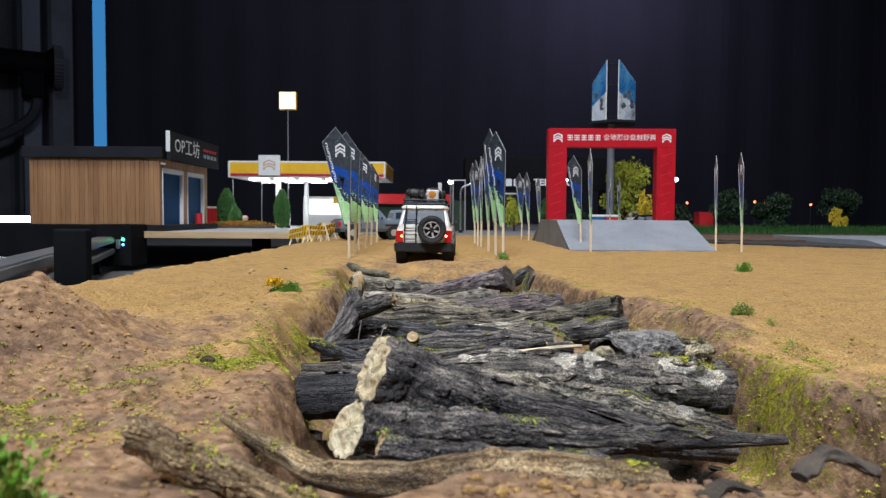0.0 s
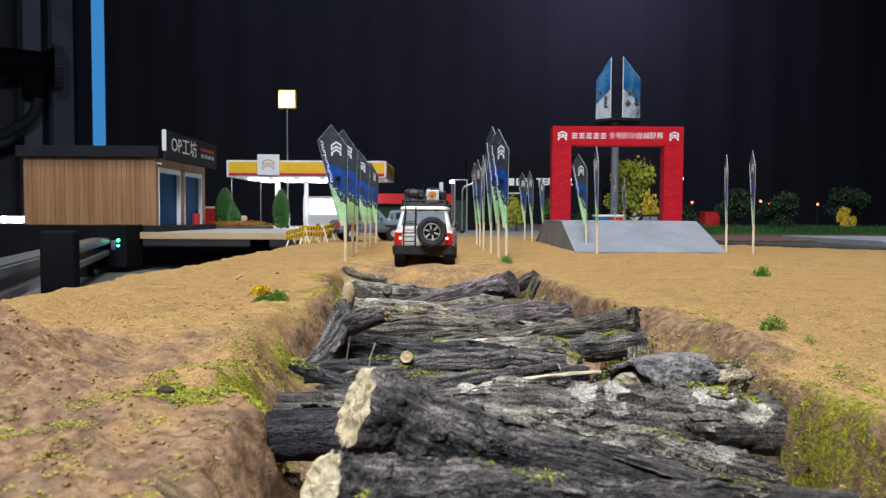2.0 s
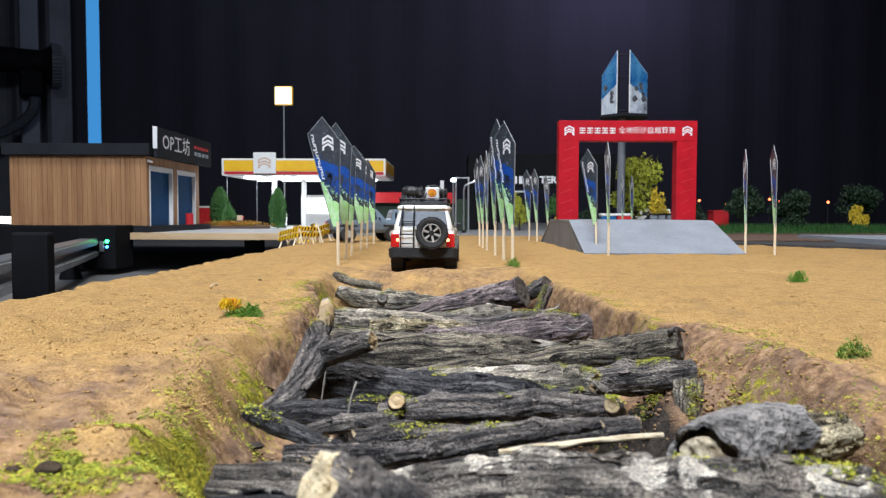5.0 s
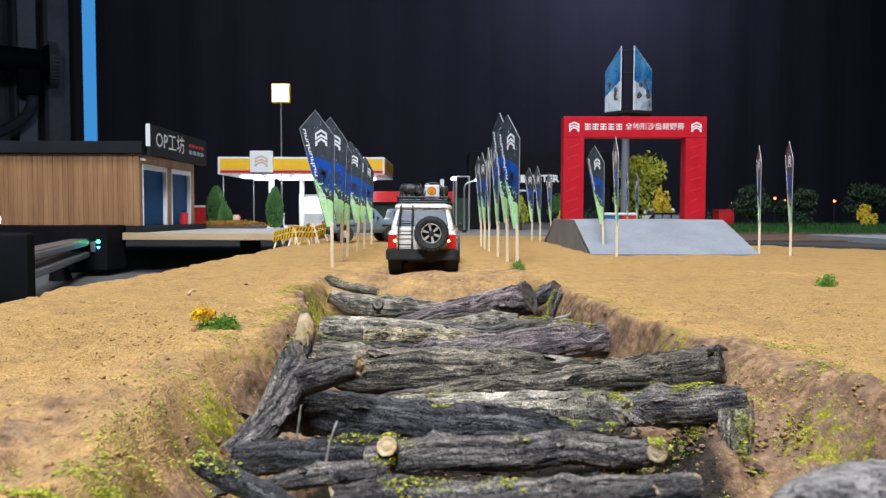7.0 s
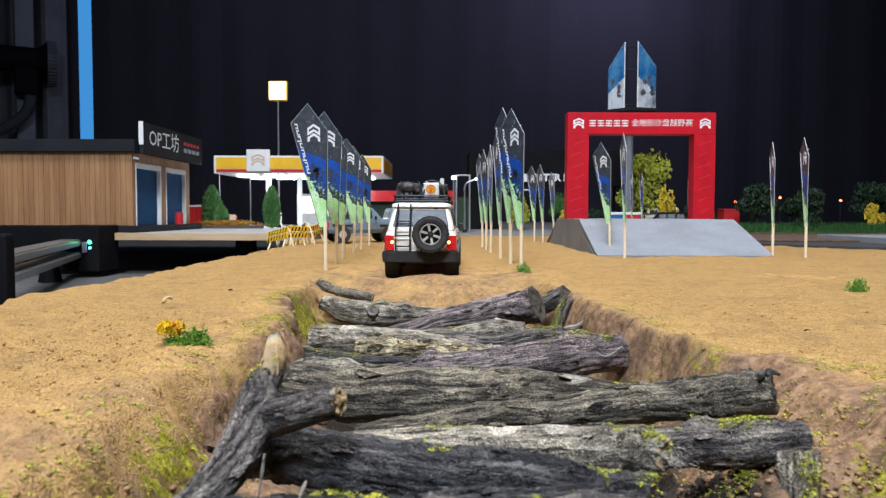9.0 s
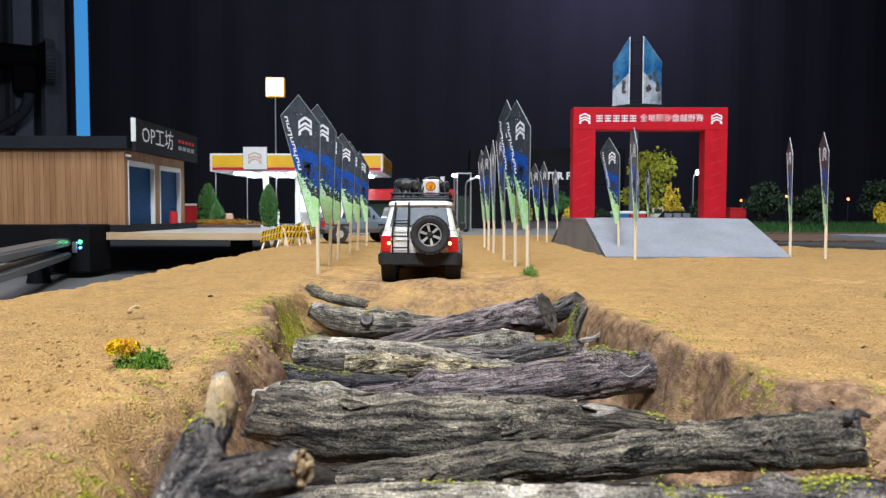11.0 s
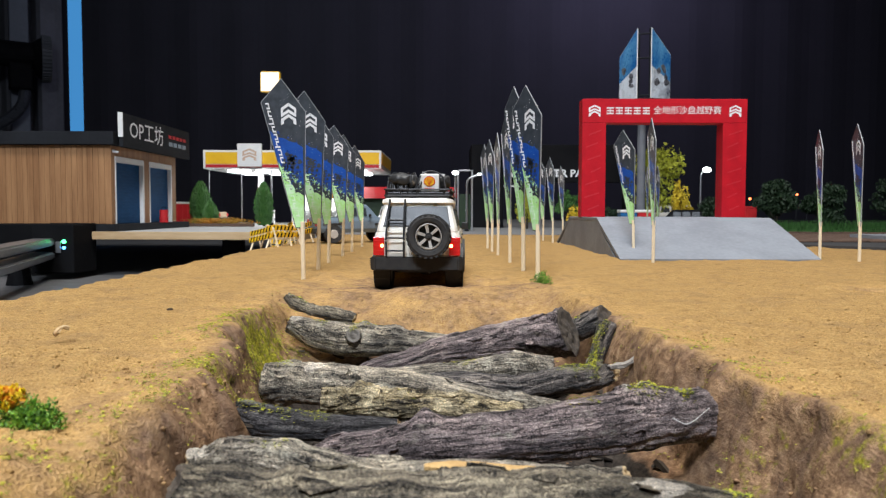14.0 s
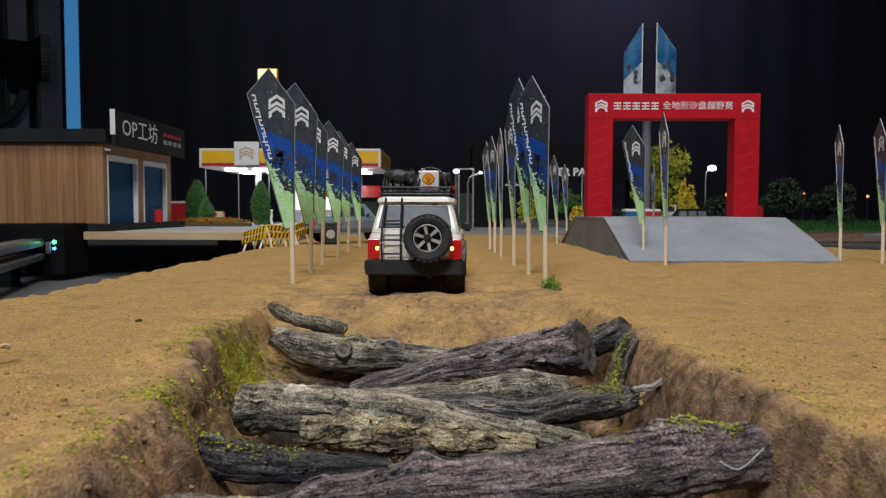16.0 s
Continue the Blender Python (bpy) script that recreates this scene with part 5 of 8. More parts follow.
    for k in range(5):
        v = y0 + 0.003 + k * (y1 - y0 - 0.006) / 4
        for u in (x0, x1):
            part("upright", rod(bmesh.new(), (u, v, z0 - 0.003), (u, v, z1), 0.0007), METAL_DARK, rack)
    for u in (-0.012, -0.001, 0.018):
        part("upright", rod(bmesh.new(), (u, y0, z0), (u, y0, z1), 0.0006), METAL_DARK, rack)
    for v in (0.02, 0.045, 0.07):
        for u in (-0.021, 0.021):
            part("foot", box(bmesh.new(), u - 0.0012, u + 0.0012, v - 0.0015, v + 0.0015, 0.0628, 0.0662, 0.0003), METAL_DARK, rack)
    tagged(car, "cream off-road car model with roof rack and spare wheel on sand", "car")
    # things on the rack stand by themselves, tied with cord
    def laid(ob, label, category):
        ob.matrix_world = car.matrix_world @ ob.matrix_local
        return tagged(ob, label, category)
    can = empty("jerry_can")
    bm = box(bmesh.new(), 0.0, 0.0155, 0.0175, 0.0235, 0.0666, 0.0808, 0.0012)
    part("body", bm, CAN_WHITE, can)
    bm = bmesh.new()
    fan = [(0.0077 + math.cos(a) * 0.0046, 0.0745 + math.sin(a) * 0.0044) for a in [math.pi * (-0.12 + 1.24 * k / 10) for k in range(11)]] + [(0.0055, 0.0715), (0.0063, 0.0708), (0.0091, 0.0708), (0.0099, 0.0715)]
    prism(bm, fan, "y", 0.0170, 0.0178)
    part("emblem_edge", bm, CAN_RED, can)
    bm = bmesh.new()
    fan = [(0.0077 + math.cos(a) * 0.0040, 0.0745 + math.sin(a) * 0.0038) for a in [math.pi * (-0.1 + 1.2 * k / 10) for k in range(11)]] + [(0.0059, 0.0718), (0.0066, 0.0712), (0.0088, 0.0712), (0.0095, 0.0718)]
    prism(bm, fan, "y", 0.0167, 0.0172)
    part("emblem", bm, CAN_YELLOW, can)
    bm = bmesh.new()
    for a in (0.2, 0.35, 0.5, 0.65, 0.8):
        e = Vector((0.0077 + math.cos(a * math.pi) * 0.0036, 0.0166, 0.0745 + math.sin(a * math.pi) * 0.0034))
        rod(bm, (0.0077, 0.0166, 0.0716), e, 0.00015, 0.00022, 5)
    part("emblem_rays", bm, CAN_RED, can)
    bm = bmesh.new()
    for k, w in enumerate((0.0012, 0.001, 0.0012, 0.0008, 0.0008)):
        box(bm, 0.0040 + k * 0.0017, 0.0040 + k * 0.0017 + w, 0.0170, 0.0177, 0.0678, 0.0697)
    part("name_bars", bm, CAN_RED, can)
    part("cap", rod(bmesh.new(), (0.0035, 0.0205, 0.0805), (0.0035, 0.0205, 0.0825), 0.0016), CAN_WHITE, can)
    can.matrix_world = Matrix.Translation((0.0077, 0.0205, 0.0690)) @ Matrix.Diagonal((0.88, 0.9, 0.88, 1)) @ Matrix.Translation((-0.0077, -0.0205, -0.0666))
    bpy.context.view_layer.update()
    laid(can, "white jerry can with a yellow emblem on the roof rack", "can")
    case = empty("equipment_case")
    part("shell", box(bmesh.new(), -0.0205, -0.0035, 0.0175, 0.034, 0.0666, 0.0796, 0.0008), TRIM, case)
    part("lid", box(bmesh.new(), -0.0208, -0.0032, 0.0172, 0.0343, 0.0790, 0.0808, 0.0006), TRIM, case)
    part("latch", box(bmesh.new(), -0.0186, -0.0166, 0.0166, 0.0174, 0.0768, 0.0792, 0.0002), CAN_WHITE, case)
    laid(case, "black equipment case tied on the roof rack", "case")
    bag = empty("duffel_bag")
    bm = bmesh.new()
    rings = []
    for k in range(11):
        t = k / 10
        r = 0.0062 * (1 - (2 * t - 1) ** 6 * 0.35)
        rings.append([Vector((-0.018 + t * 0.036, 0.048 + math.cos(a) * r * 1.5, 0.0726 + math.sin(a) * r * (1 + 0.08 * math.sin(7 * t + a * 2)))) for a in [2 * math.pi * i / 16 for i in range(16)]])
    loft(bm, rings)
    part("body", bm, TRIM, bag, smooth=True)
    for u in (-0.008, 0.008):
        part("strap", tube([(u, 0.0385, 0.068), (u, 0.0395, 0.0768), (u, 0.048, 0.0798), (u, 0.0565, 0.0768), (u, 0.0575, 0.068)], 0.0007), METAL_DARK, bag)
    for u, v, w, r, h in ((-0.0125, 0.0185, 0.0085, 0.0058, 0.0770), (0.0185, 0.026, 0.0042, 0.0075, 0.0755), (-0.0185, 0.030, 0.0040, 0.0085, 0.0765), (-0.004, 0.0195, 0.0042, 0.005, 0.0755)):
        bm = bmesh.new()
        bmesh.ops.create_icosphere(bm, subdivisions=3, radius=1)
        for p in bm.verts:
            k = 1 + 0.30 * noise.noise(p.co * 1.7 + Vector((u * 900, v * 900, 3))) + 0.12 * noise.noise(p.co * 5 + Vector((9, u * 500, 0)))
            p.co = Vector((u + p.co.x * w * k, v + p.co.y * r * k, h + p.co.z * 0.0052 * k))
        part("padding_roll", bm, TRIM, bag, "lumpy black bundle", smooth=True)
    laid(bag, "black soft bag strapped across the roof rack", "bag")
    rnd = random.Random(12)
    cord = empty("tie_down_cord")
    for k in range(16):
        a = Vector((rnd.uniform(-0.022, 0.002), 0.0135, 0.0704 - 0.003 * (k % 2)))
        b = Vector((a.x + rnd.uniform(-0.004, 0.006), 0.03, 0.0815 + rnd.uniform(0, 0.0015)))
        c = Vector((b.x + rnd.uniform(-0.006, 0.006), 0.055, 0.0805))
        part("cord_run", tube([a, (a + b) / 2 + Vector((rnd.uniform(-0.002, 0.002), -0.003, 0.002)), b, c], 0.00055, 6), METAL_DARK, cord)
    part("cord_run", tube([(-0.002, 0.0135, 0.0704), (0.002, 0.0185, 0.0805), (0.009, 0.0205, 0.0835), (0.0165, 0.0195, 0.080), (0.0195, 0.0135, 0.0704)], 0.0006, 6), METAL_DARK, cord)
    laid(cord, "tangled black elastic cord over the roof load", "cord")
    winch = empty("work_lamp")
    for u in (-0.013, 0.0, 0.013):
        part("housing", rod(bmesh.new(), (u, 0.0795, 0.0755), (u, 0.0835, 0.0755), 0.0032, 0.0035, 14), TRIM, winch)
    part("bar", rod(bmesh.new(), (-0.019, 0.0805, 0.0725), (0.019, 0.0805, 0.0725), 0.0008), METAL_DARK, winch)
    laid(winch, "row of black work lamps on the rack's front", "lamp")
    return car


build_car(-0.0016, 0.462, -2.0)

# ---- background: platform with workshop and filling station, parked models, planting, hall ----
TIMBER = mat("oiled_timber_cladding", (0.40, 0.215, 0.095), (0.24, 0.115, 0.046), rough=0.6, scale=60, stretch=(1, 1, 0.06), bump=0.0004)
TIMBER_EDGE = mat("raw_pine_edge", (0.62, 0.46, 0.27), (0.45, 0.3, 0.15), rough=0.7, scale=30, stretch=(0.15, 1, 1))
DARK_PANEL = mat("dark_grey_panel", (0.018, 0.02, 0.024), (0.012, 0.013, 0.016), spec=0.2, rough=0.75, scale=20)
BLACK_PANEL = mat("black_panel", (0.005, 0.005, 0.006), (0.009, 0.009, 0.010), spec=0.1, rough=0.7, scale=12)
BLUE_DOOR = mat("blue_roller_door", (0.016, 0.085, 0.22), (0.012, 0.065, 0.17), spec=0.15, rough=0.7, scale=40, stretch=(1, 1, 6))
WHITE_PAINT = mat("white_paint", (0.78, 0.78, 0.76), (0.7, 0.7, 0.69), rough=0.5, scale=30)
DECK = mat("whitish_deck", (0.5, 0.5, 0.49), (0.4, 0.4, 0.39), rough=0.7, scale=14, bump=0.0003)
PALE_FLOOR = mat("pale_grey_floor", (0.24, 0.24, 0.24), (0.18, 0.18, 0.18), rough=0.7, scale=14, bump=0.0003)
YELLOW = mat("yellow_paint", (0.82, 0.5, 0.01), (0.74, 0.42, 0.01), rough=0.4, scale=30)
RED_PAINT = mat("red_paint", (0.5, 0.02, 0.025), (0.42, 0.015, 0.02), rough=0.45, scale=30)
BLUE_PAINT = mat("blue_plastic", (0.02, 0.13, 0.33), (0.015, 0.1, 0.26), rough=0.4, scale=30)
GREY_BLUE = mat("grey_blue_car_paint", (0.19, 0.25, 0.31), (0.15, 0.20, 0.25), rough=0.3, scale=30, coat=0.4)
BEIGE = mat("beige_truck_paint", (0.46, 0.36, 0.24), (0.38, 0.29, 0.19), rough=0.5, scale=30)
SILVER = mat("brushed_aluminium", (0.5, 0.51, 0.53), (0.42, 0.43, 0.45), rough=0.35, metal=0.9, scale=40, stretch=(1, 0.05, 1))
LAMP_WHITE = glow("lit_white_lamp", (1.0, 0.98, 0.94), 9)
LAMP_WARM = glow("lit_warm_lamp", (1.0, 0.84, 0.52), 1.7)
LAMP_SOFT = glow("lit_kiosk_window", (1.0, 0.95, 0.85), 1.5)
LAMP_SMALL = glow("lit_small_red_lamp", (1.0, 0.16, 0.05), 5)
LED_BLUE = glow("blue_light_strip", (0.07, 0.27, 0.56), 0.78)
LED_GREEN = glow("green_indicator", (0.1, 1.0, 0.25), 6)
LED_SKY = glow("blue_indicator", (0.1, 0.4, 1.0), 6)
LEAF = mat("leaf_green", (0.04, 0.12, 0.025), (0.07, 0.17, 0.035), rough=0.6, scale=60)
LEAF_DARK = mat("leaf_dark_green", (0.010, 0.026, 0.010), (0.018, 0.038, 0.014), rough=0.6, scale=60)
LEAF_YELLOW = mat("leaf_yellow", (0.72, 0.52, 0.025), (0.6, 0.46, 0.03), rough=0.6, scale=60)
LEAF_LIME = mat("leaf_yellow_green", (0.5, 0.5, 0.04), (0.36, 0.4, 0.035), rough=0.6, scale=60)
HEDGE = mat("lawn_green", (0.016, 0.062, 0.008), (0.03, 0.095, 0.014), rough=0.8, scale=90, bump=0.001)
CURTAIN = mat("black_curtain", (0.034, 0.034, 0.043), (0.039, 0.038, 0.048), rough=0.9, scale=3)
CURTAIN_GREY = mat("dark_grey_curtain", (0.17, 0.175, 0.2), (0.12, 0.125, 0.14), rough=0.8, scale=3)
FLOOR_DARK = mat("dark_hall_floor", (0.11, 0.11, 0.115), (0.15, 0.148, 0.145), rough=0.45, scale=6, bump=0.0003)
ROAD_DARK = mat("dark_asphalt", (0.035, 0.034, 0.034), (0.055, 0.052, 0.05), rough=0.85, scale=40, bump=0.0005)
BRICK_BROWN = mat("brown_kerb_brick", (0.13, 0.075, 0.05), (0.09, 0.055, 0.04), rough=0.8, scale=80)
BRICK_LAID = mat("laid_brown_brick", (0.15, 0.09, 0.06), (0.075, 0.048, 0.034), rough=0.8, scale=26, wear=((0.34, 0.26, 0.20), 20, 0.60))
BLUE_PRINT = mat("sky_blue_print", (0.015, 0.12, 0.36), (0.16, 0.42, 0.66), rough=0.3, scale=18, split=0.58)
SNOW_PRINT = mat("pale_print", (0.72, 0.78, 0.85), (0.05, 0.06, 0.09), rough=0.3, scale=26, split=0.62, stretch=(1, 1, 0.6))

# hall: floor, walls of black curtain, ceiling
tagged(part("floor", box(bmesh.new(), -7, 7, -6, 11, -0.20, -0.085), FLOOR_DARK), "dark hall floor around the sand table", "floor", kind="structure")
for nm, lim in (("wall_north", (-7, 7, 10.9, 11)), ("wall_south", (-7, 7, -6.1, -6)), ("wall_west", (-7.1, -7, -6, 11)), ("wall_east", (7, 7.1, -6, 11))):
    tagged(part(nm, box(bmesh.new(), *lim, -0.085, 3.4), CURTAIN), "black hall wall", "wall", kind="structure")
tagged(part("ceiling", box(bmesh.new(), -7, 7, -6, 11, 3.4, 3.5), CURTAIN), "black hall ceiling", "ceiling", kind="structure")


def drape(name, x0, x1, y, z0, z1, material, label, folds=14, deep=0.045):
    """A hanging curtain with vertical folds and thickness."""
    bm = bmesh.new()
    n = folds * 6
    front, back = [], []
    rnd = random.Random(int(x0 * 100))
    ph = rnd.random() * 6
    for i in range(n + 1):
        u = i / n
        x = x0 + (x1 - x0) * u
        w = math.sin(u * folds * 2 * math.pi + ph) + 0.4 * math.sin(u * folds * 4.7 + ph)
        front.append((x, y + w * deep))
        back.append((x, y + 0.02 + w * deep))
    prism(bm, front + back[::-1], "z", z0, z1)
    return tagged(part(name, bm, material), label, "curtain")


drape("curtain", -6.5, 6.5, 8.2, -0.08, 3.35, CURTAIN, "long black stage curtain behind the display", 26, 0.012)
drape("curtain", -6.9, -4.02, 7.7, -0.08, 3.3, CURTAIN_GREY, "dark grey curtain beside a blue light strip", 9)


# the support below the sand table's left edge and the platform
PLAT_Z = 0.0065
plat = empty("platform", (0, 0, 0))
part("deck", box(bmesh.new(), -1.9, -0.7005, 1.482, 2.75, PLAT_Z - 0.003, PLAT_Z - 0.0004, 0.0003), DECK, plat, "whitish grey deck")
part("deck", box(bmesh.new(), -0.70, -0.285, 1.462, 2.75, PLAT_Z - 0.003, PLAT_Z - 0.0004, 0.0003), DECK, plat, "whitish grey deck")
part("edge_board", box(bmesh.new(), -0.70, -0.285, 1.45, 1.461, PLAT_Z - 0.016, PLAT_Z - 0.0002, 0.0006), TIMBER_EDGE, plat, "raw pine edge board")
part("edge_board", box(bmesh.new(), -0.284, -0.273, 1.45, 2.75, PLAT_Z - 0.016, PLAT_Z - 0.0002, 0.0006), TIMBER_EDGE, plat)
for lx, ly in ((-1.6, 1.52), (-1.05, 1.52), (-0.45, 1.56)):
    part("leg", box(bmesh.new(), lx - 0.02, lx + 0.02, ly, ly + 0.04, -0.085, PLAT_Z - 0.004, 0.001), BLACK_PANEL, plat)
tagged(plat, "raised platform with pine edge carrying shop and filling station", "platform", kind="structure")
tagged(part("table_board", box(bmesh.new(), -0.238, 1.21, -0.61, 1.55, -0.082, -0.055), BLACK_PANEL), "black board under the sand", "table", kind="structure")
tagged(part("road", box(bmesh.new(), 0.6205, 2.8, 1.5, 4.6, -0.04, 0.0005), ROAD_DARK), "dark road strip behind the sand", "road", kind="structure")
tagged(part("road", prism(bmesh.new(), [(0.50, 1.06), (0.58, 0.95), (0.70, 0.83), (0.9, 0.74), (2.8, 0.74), (2.8, 1.10), (0.50, 1.10)], "z", -0.03, 0.0032), ROAD_DARK), "dark asphalt strip beside the sand", "road", kind="structure")
tagged(part("pavement", box(bmesh.new(), -0.26, 0.62, 1.52, 4.6, -0.04, 0.0015), PALE_FLOOR), "pale grey pavement behind the sand", "pavement", kind="structure")


def build_shop():
    """Timber-clad workshop: side wall towards the sand, two blue doors in its front."""
    ob = empty("workshop", (-0.68, 1.495, PLAT_Z))
    length, depth, high = 0.62, 0.385, 0.1785
    part("base", box(box(bmesh.new(), -length, 0.02, -0.012, depth + 0.02, 0.0, 0.0144, 0.0005), -0.018, 0.02, -0.030, -0.0125, 0.0, 0.0144, 0.0005), DARK_PANEL, ob)
    bm = bmesh.new()
    rnd = random.Random(3)
    wall = part("side_wall", box(bmesh.new(), -0.318, -0.004, 0.004, 0.012, 0.0145, high), TIMBER, ob)
    k, x = 0, -0.318
    while x < -0.006:
        w = min(rnd.uniform(0.009, 0.013), -0.004 - x)
        part("board", box(bmesh.new(), x, x + w - 0.0006, 0.0, 0.0038, 0.0148 + rnd.uniform(0, 0.0005), high - 0.001, 0.0003), TIMBER, wall)
        x += w
    # front: piers of timber between the openings
    for y0, y1 in ((0.0, 0.018), (0.165, 0.196), (0.335, 0.365)):
        part("pier", box(bmesh.new(), -0.006, 0.001, y0 + 0.0002, y1, 0.0146, 0.157, 0.0004), TIMBER, ob)
    part("lintel", box(bmesh.new(), -0.006, 0.001, 0.0002, 0.365, 0.1572, high - 0.0005, 0.0004), TIMBER, ob)
    part("back_wall", box(bmesh.new(), -0.318, -0.004, depth - 0.025, depth - 0.015, 0.006, high), TIMBER, ob)
    for y0, y1 in ((0.018, 0.165), (0.196, 0.335)):
        door = part("roller_door", box(bmesh.new(), -0.014, -0.008, y0 + 0.004, y1 - 0.004, 0.0146, 0.145), BLUE_DOOR, ob, "blue roller door, shut")
        for z in np.arange(0.016, 0.138, 0.007):
            part("slat", box(bmesh.new(), -0.008, -0.0072, y0 + 0.006, y1 - 0.006, z, z + 0.0062, 0.0003), BLUE_DOOR, door)
        part("door_frame", box(bmesh.new(), -0.007, 0.0022, y0, y0 + 0.004, 0.0146, 0.1565, 0.0003), WHITE_PAINT, ob)
        part("door_frame", box(bmesh.new(), -0.007, 0.0022, y1 - 0.006, y1, 0.0146, 0.1565, 0.0003), WHITE_PAINT, ob)
        part("shutter_box", box(bmesh.new(), -0.010, 0.0024, y0 + 0.0042, y1 - 0.0062, 0.1452, 0.1568, 0.0006), WHITE_PAINT, ob)
    part("roof", box(bmesh.new(), -0.33, 0.012, -0.012, depth - 0.005, high, high + 0.027, 0.0008), DARK_PANEL, ob)
    sign = part("sign_board", box(bmesh.new(), 0.0215, 0.030, -0.006, 0.385, high - 0.004, high + 0.066, 0.0006), DARK_PANEL, ob, "dark sign board with pale lettering")
    part("end_cap", box(bmesh.new(), 0.0205, 0.0305, -0.0085, -0.0062, high + 0.016, high + 0.0665, 0.0003), WHITE_PAINT, sign)
    writing("lettering", "OP工坊", (0.0303, 0.118, high + 0.033), 0.047, WHITE_PRINT, sign, (90, 0, 90), 1.2)
    bm = bmesh.new()
    for k in range(5):
        box(bm, 0.0300, 0.0303, 0.245 + k * 0.024, 0.262 + k * 0.024, high + 0.037, high + 0.045)
    part("small_print", bm, RED_PAINT, sign)
    bm = bmesh.new()
    for k in range(4):
        box(bm, 0.0300, 0.0303, 0.245 + k * 0.030, 0.268 + k * 0.030, high + 0.019, high + 0.029)
    part("small_print", bm, GREY_BLUE, sign)
    part("wall_lamp", rod(bmesh.new(), (0.001, 0.010, 0.167), (0.012, 0.010, 0.164), 0.0035, 0.002), WHITE_PAINT, ob)
    tagged(ob, "timber-clad model workshop with two blue doors and sign", "building")
    can = empty("fuel_drum", (-0.663, 1.735, PLAT_Z + 0.0146))
    part("drum", rod(bmesh.new(), (0, 0, 0), (0, 0, 0.030), 0.010, 0.010, 18), RED_PAINT, can)
    for z in (0.001, 0.010, 0.020, 0.029):
        part("hoop", rod(bmesh.new(), (0, 0, z - 0.0008), (0, 0, z + 0.0008), 0.0106, 0.0106, 18), RED_PAINT, can)
    part("handle", tube([(-0.005, 0, 0.030), (-0.004, 0, 0.036), (0.004, 0, 0.036), (0.005, 0, 0.030)], 0.0008), BLACK_PANEL, can)
    tagged(can, "small red drum in front of a blue door", "drum")


build_shop()


def build_station():
    ob = empty("filling_station", (-0.43, 2.16, PLAT_Z))
    hw, y0, y1, z0, z1 = 0.258, -0.06, 0.30, 0.164, 0.218
    part("canopy", box(bmesh.new(), -hw, hw, y0, y1, z0, z1, 0.002), WHITE_PAINT, ob, "white canopy with yellow and red bands")
    part("yellow_band", box(bmesh.new(), -hw + 0.008, hw - 0.006, y0 - 0.0012, y0 + 0.001, z0 + 0.014, z1 - 0.006), YELLOW, ob)
    part("red_band", box(bmesh.new(), -hw + 0.008, hw - 0.006, y0 - 0.0012, y0 + 0.001, z0 + 0.004, z0 + 0.0125), RED_PAINT, ob)
    part("yellow_band", box(bmesh.new(), hw - 0.001, hw + 0.0012, y0 + 0.008, y1 - 0.008, z0 + 0.014, z1 - 0.006), YELLOW, ob)
    board = part("logo_board", box(bmesh.new(), -0.155, -0.085, y0 - 0.012, y0 - 0.003, z0 + 0.006, z1 + 0.018, 0.001), WHITE_PAINT, ob)
    part("mark", chevron(bmesh.new(), -0.12, y0 - 0.0122, z0 + 0.040, 0.040, 0.036), mat("pale_bronze_print", (0.62, 0.45, 0.33), rough=0.5), board)
    for cx, cy in ((-0.115, 0.04), (0.12, 0.04), (-0.06, 0.26), (0.16, 0.26)):
        part("column", box(bmesh.new(), cx - 0.0075, cx + 0.0075, cy - 0.0075, cy + 0.0075, 0, z0 - 0.0004, 0.0008), WHITE_PAINT, ob)
    for cx in (-0.25, -0.155):
        part("thin_pole", rod(bmesh.new(), (cx, -0.03, 0), (cx, -0.03, z0 - 0.0004), 0.0016), SILVER, ob)
    for cx in (-0.17, -0.085, 0.0, 0.085, 0.18):
        for cy in (0.0, 0.16):
            part("canopy_lamp", box(bmesh.new(), cx - 0.029, cx + 0.029, cy - 0.022, cy + 0.022, z0 - 0.007, z0 - 0.0006, 0.002), LAMP_WHITE, ob, "lit white canopy lamp")
    kiosk = part("kiosk", box(bmesh.new(), -0.10, 0.22, 0.40, 0.55, 0, 0.115, 0.002), WHITE_PAINT, ob, "white kiosk, brightly lit")
    part("kiosk_window", box(bmesh.new(), -0.085, 0.06, 0.3975, 0.402, 0.045, 0.105), LAMP_SOFT, kiosk)
    part("kiosk_door", box(bmesh.new(), 0.09, 0.13, 0.3975, 0.402, 0.002, 0.085), GLASS, kiosk)
    part("yellow_sign", box(bmesh.new(), 0.02, 0.06, 0.39, 0.397, 0.088, 0.112), YELLOW, kiosk)
    tagged(ob, "model filling station with yellow canopy and bright lamps", "building")
    for cx in (-0.115, 0.12):
        pump = empty("fuel_pump", (-0.43 + cx + 0.03, 2.20, PLAT_Z))
        part("body", box(bmesh.new(), -0.010, 0.010, -0.008, 0.008, 0, 0.045, 0.001), WHITE_PAINT, pump)
        part("screen", box(bmesh.new(), -0.007, 0.007, -0.0085, -0.0075, 0.028, 0.040), BLACK_PANEL, pump)
        part("hose", tube([(0.010, 0, 0.038), (0.016, -0.002, 0.025), (0.013, -0.002, 0.012), (0.0105, 0, 0.02)], 0.001), BLACK_PANEL, pump)
        tagged(pump, "white model fuel pump under the canopy", "pump", "fuel pumps")


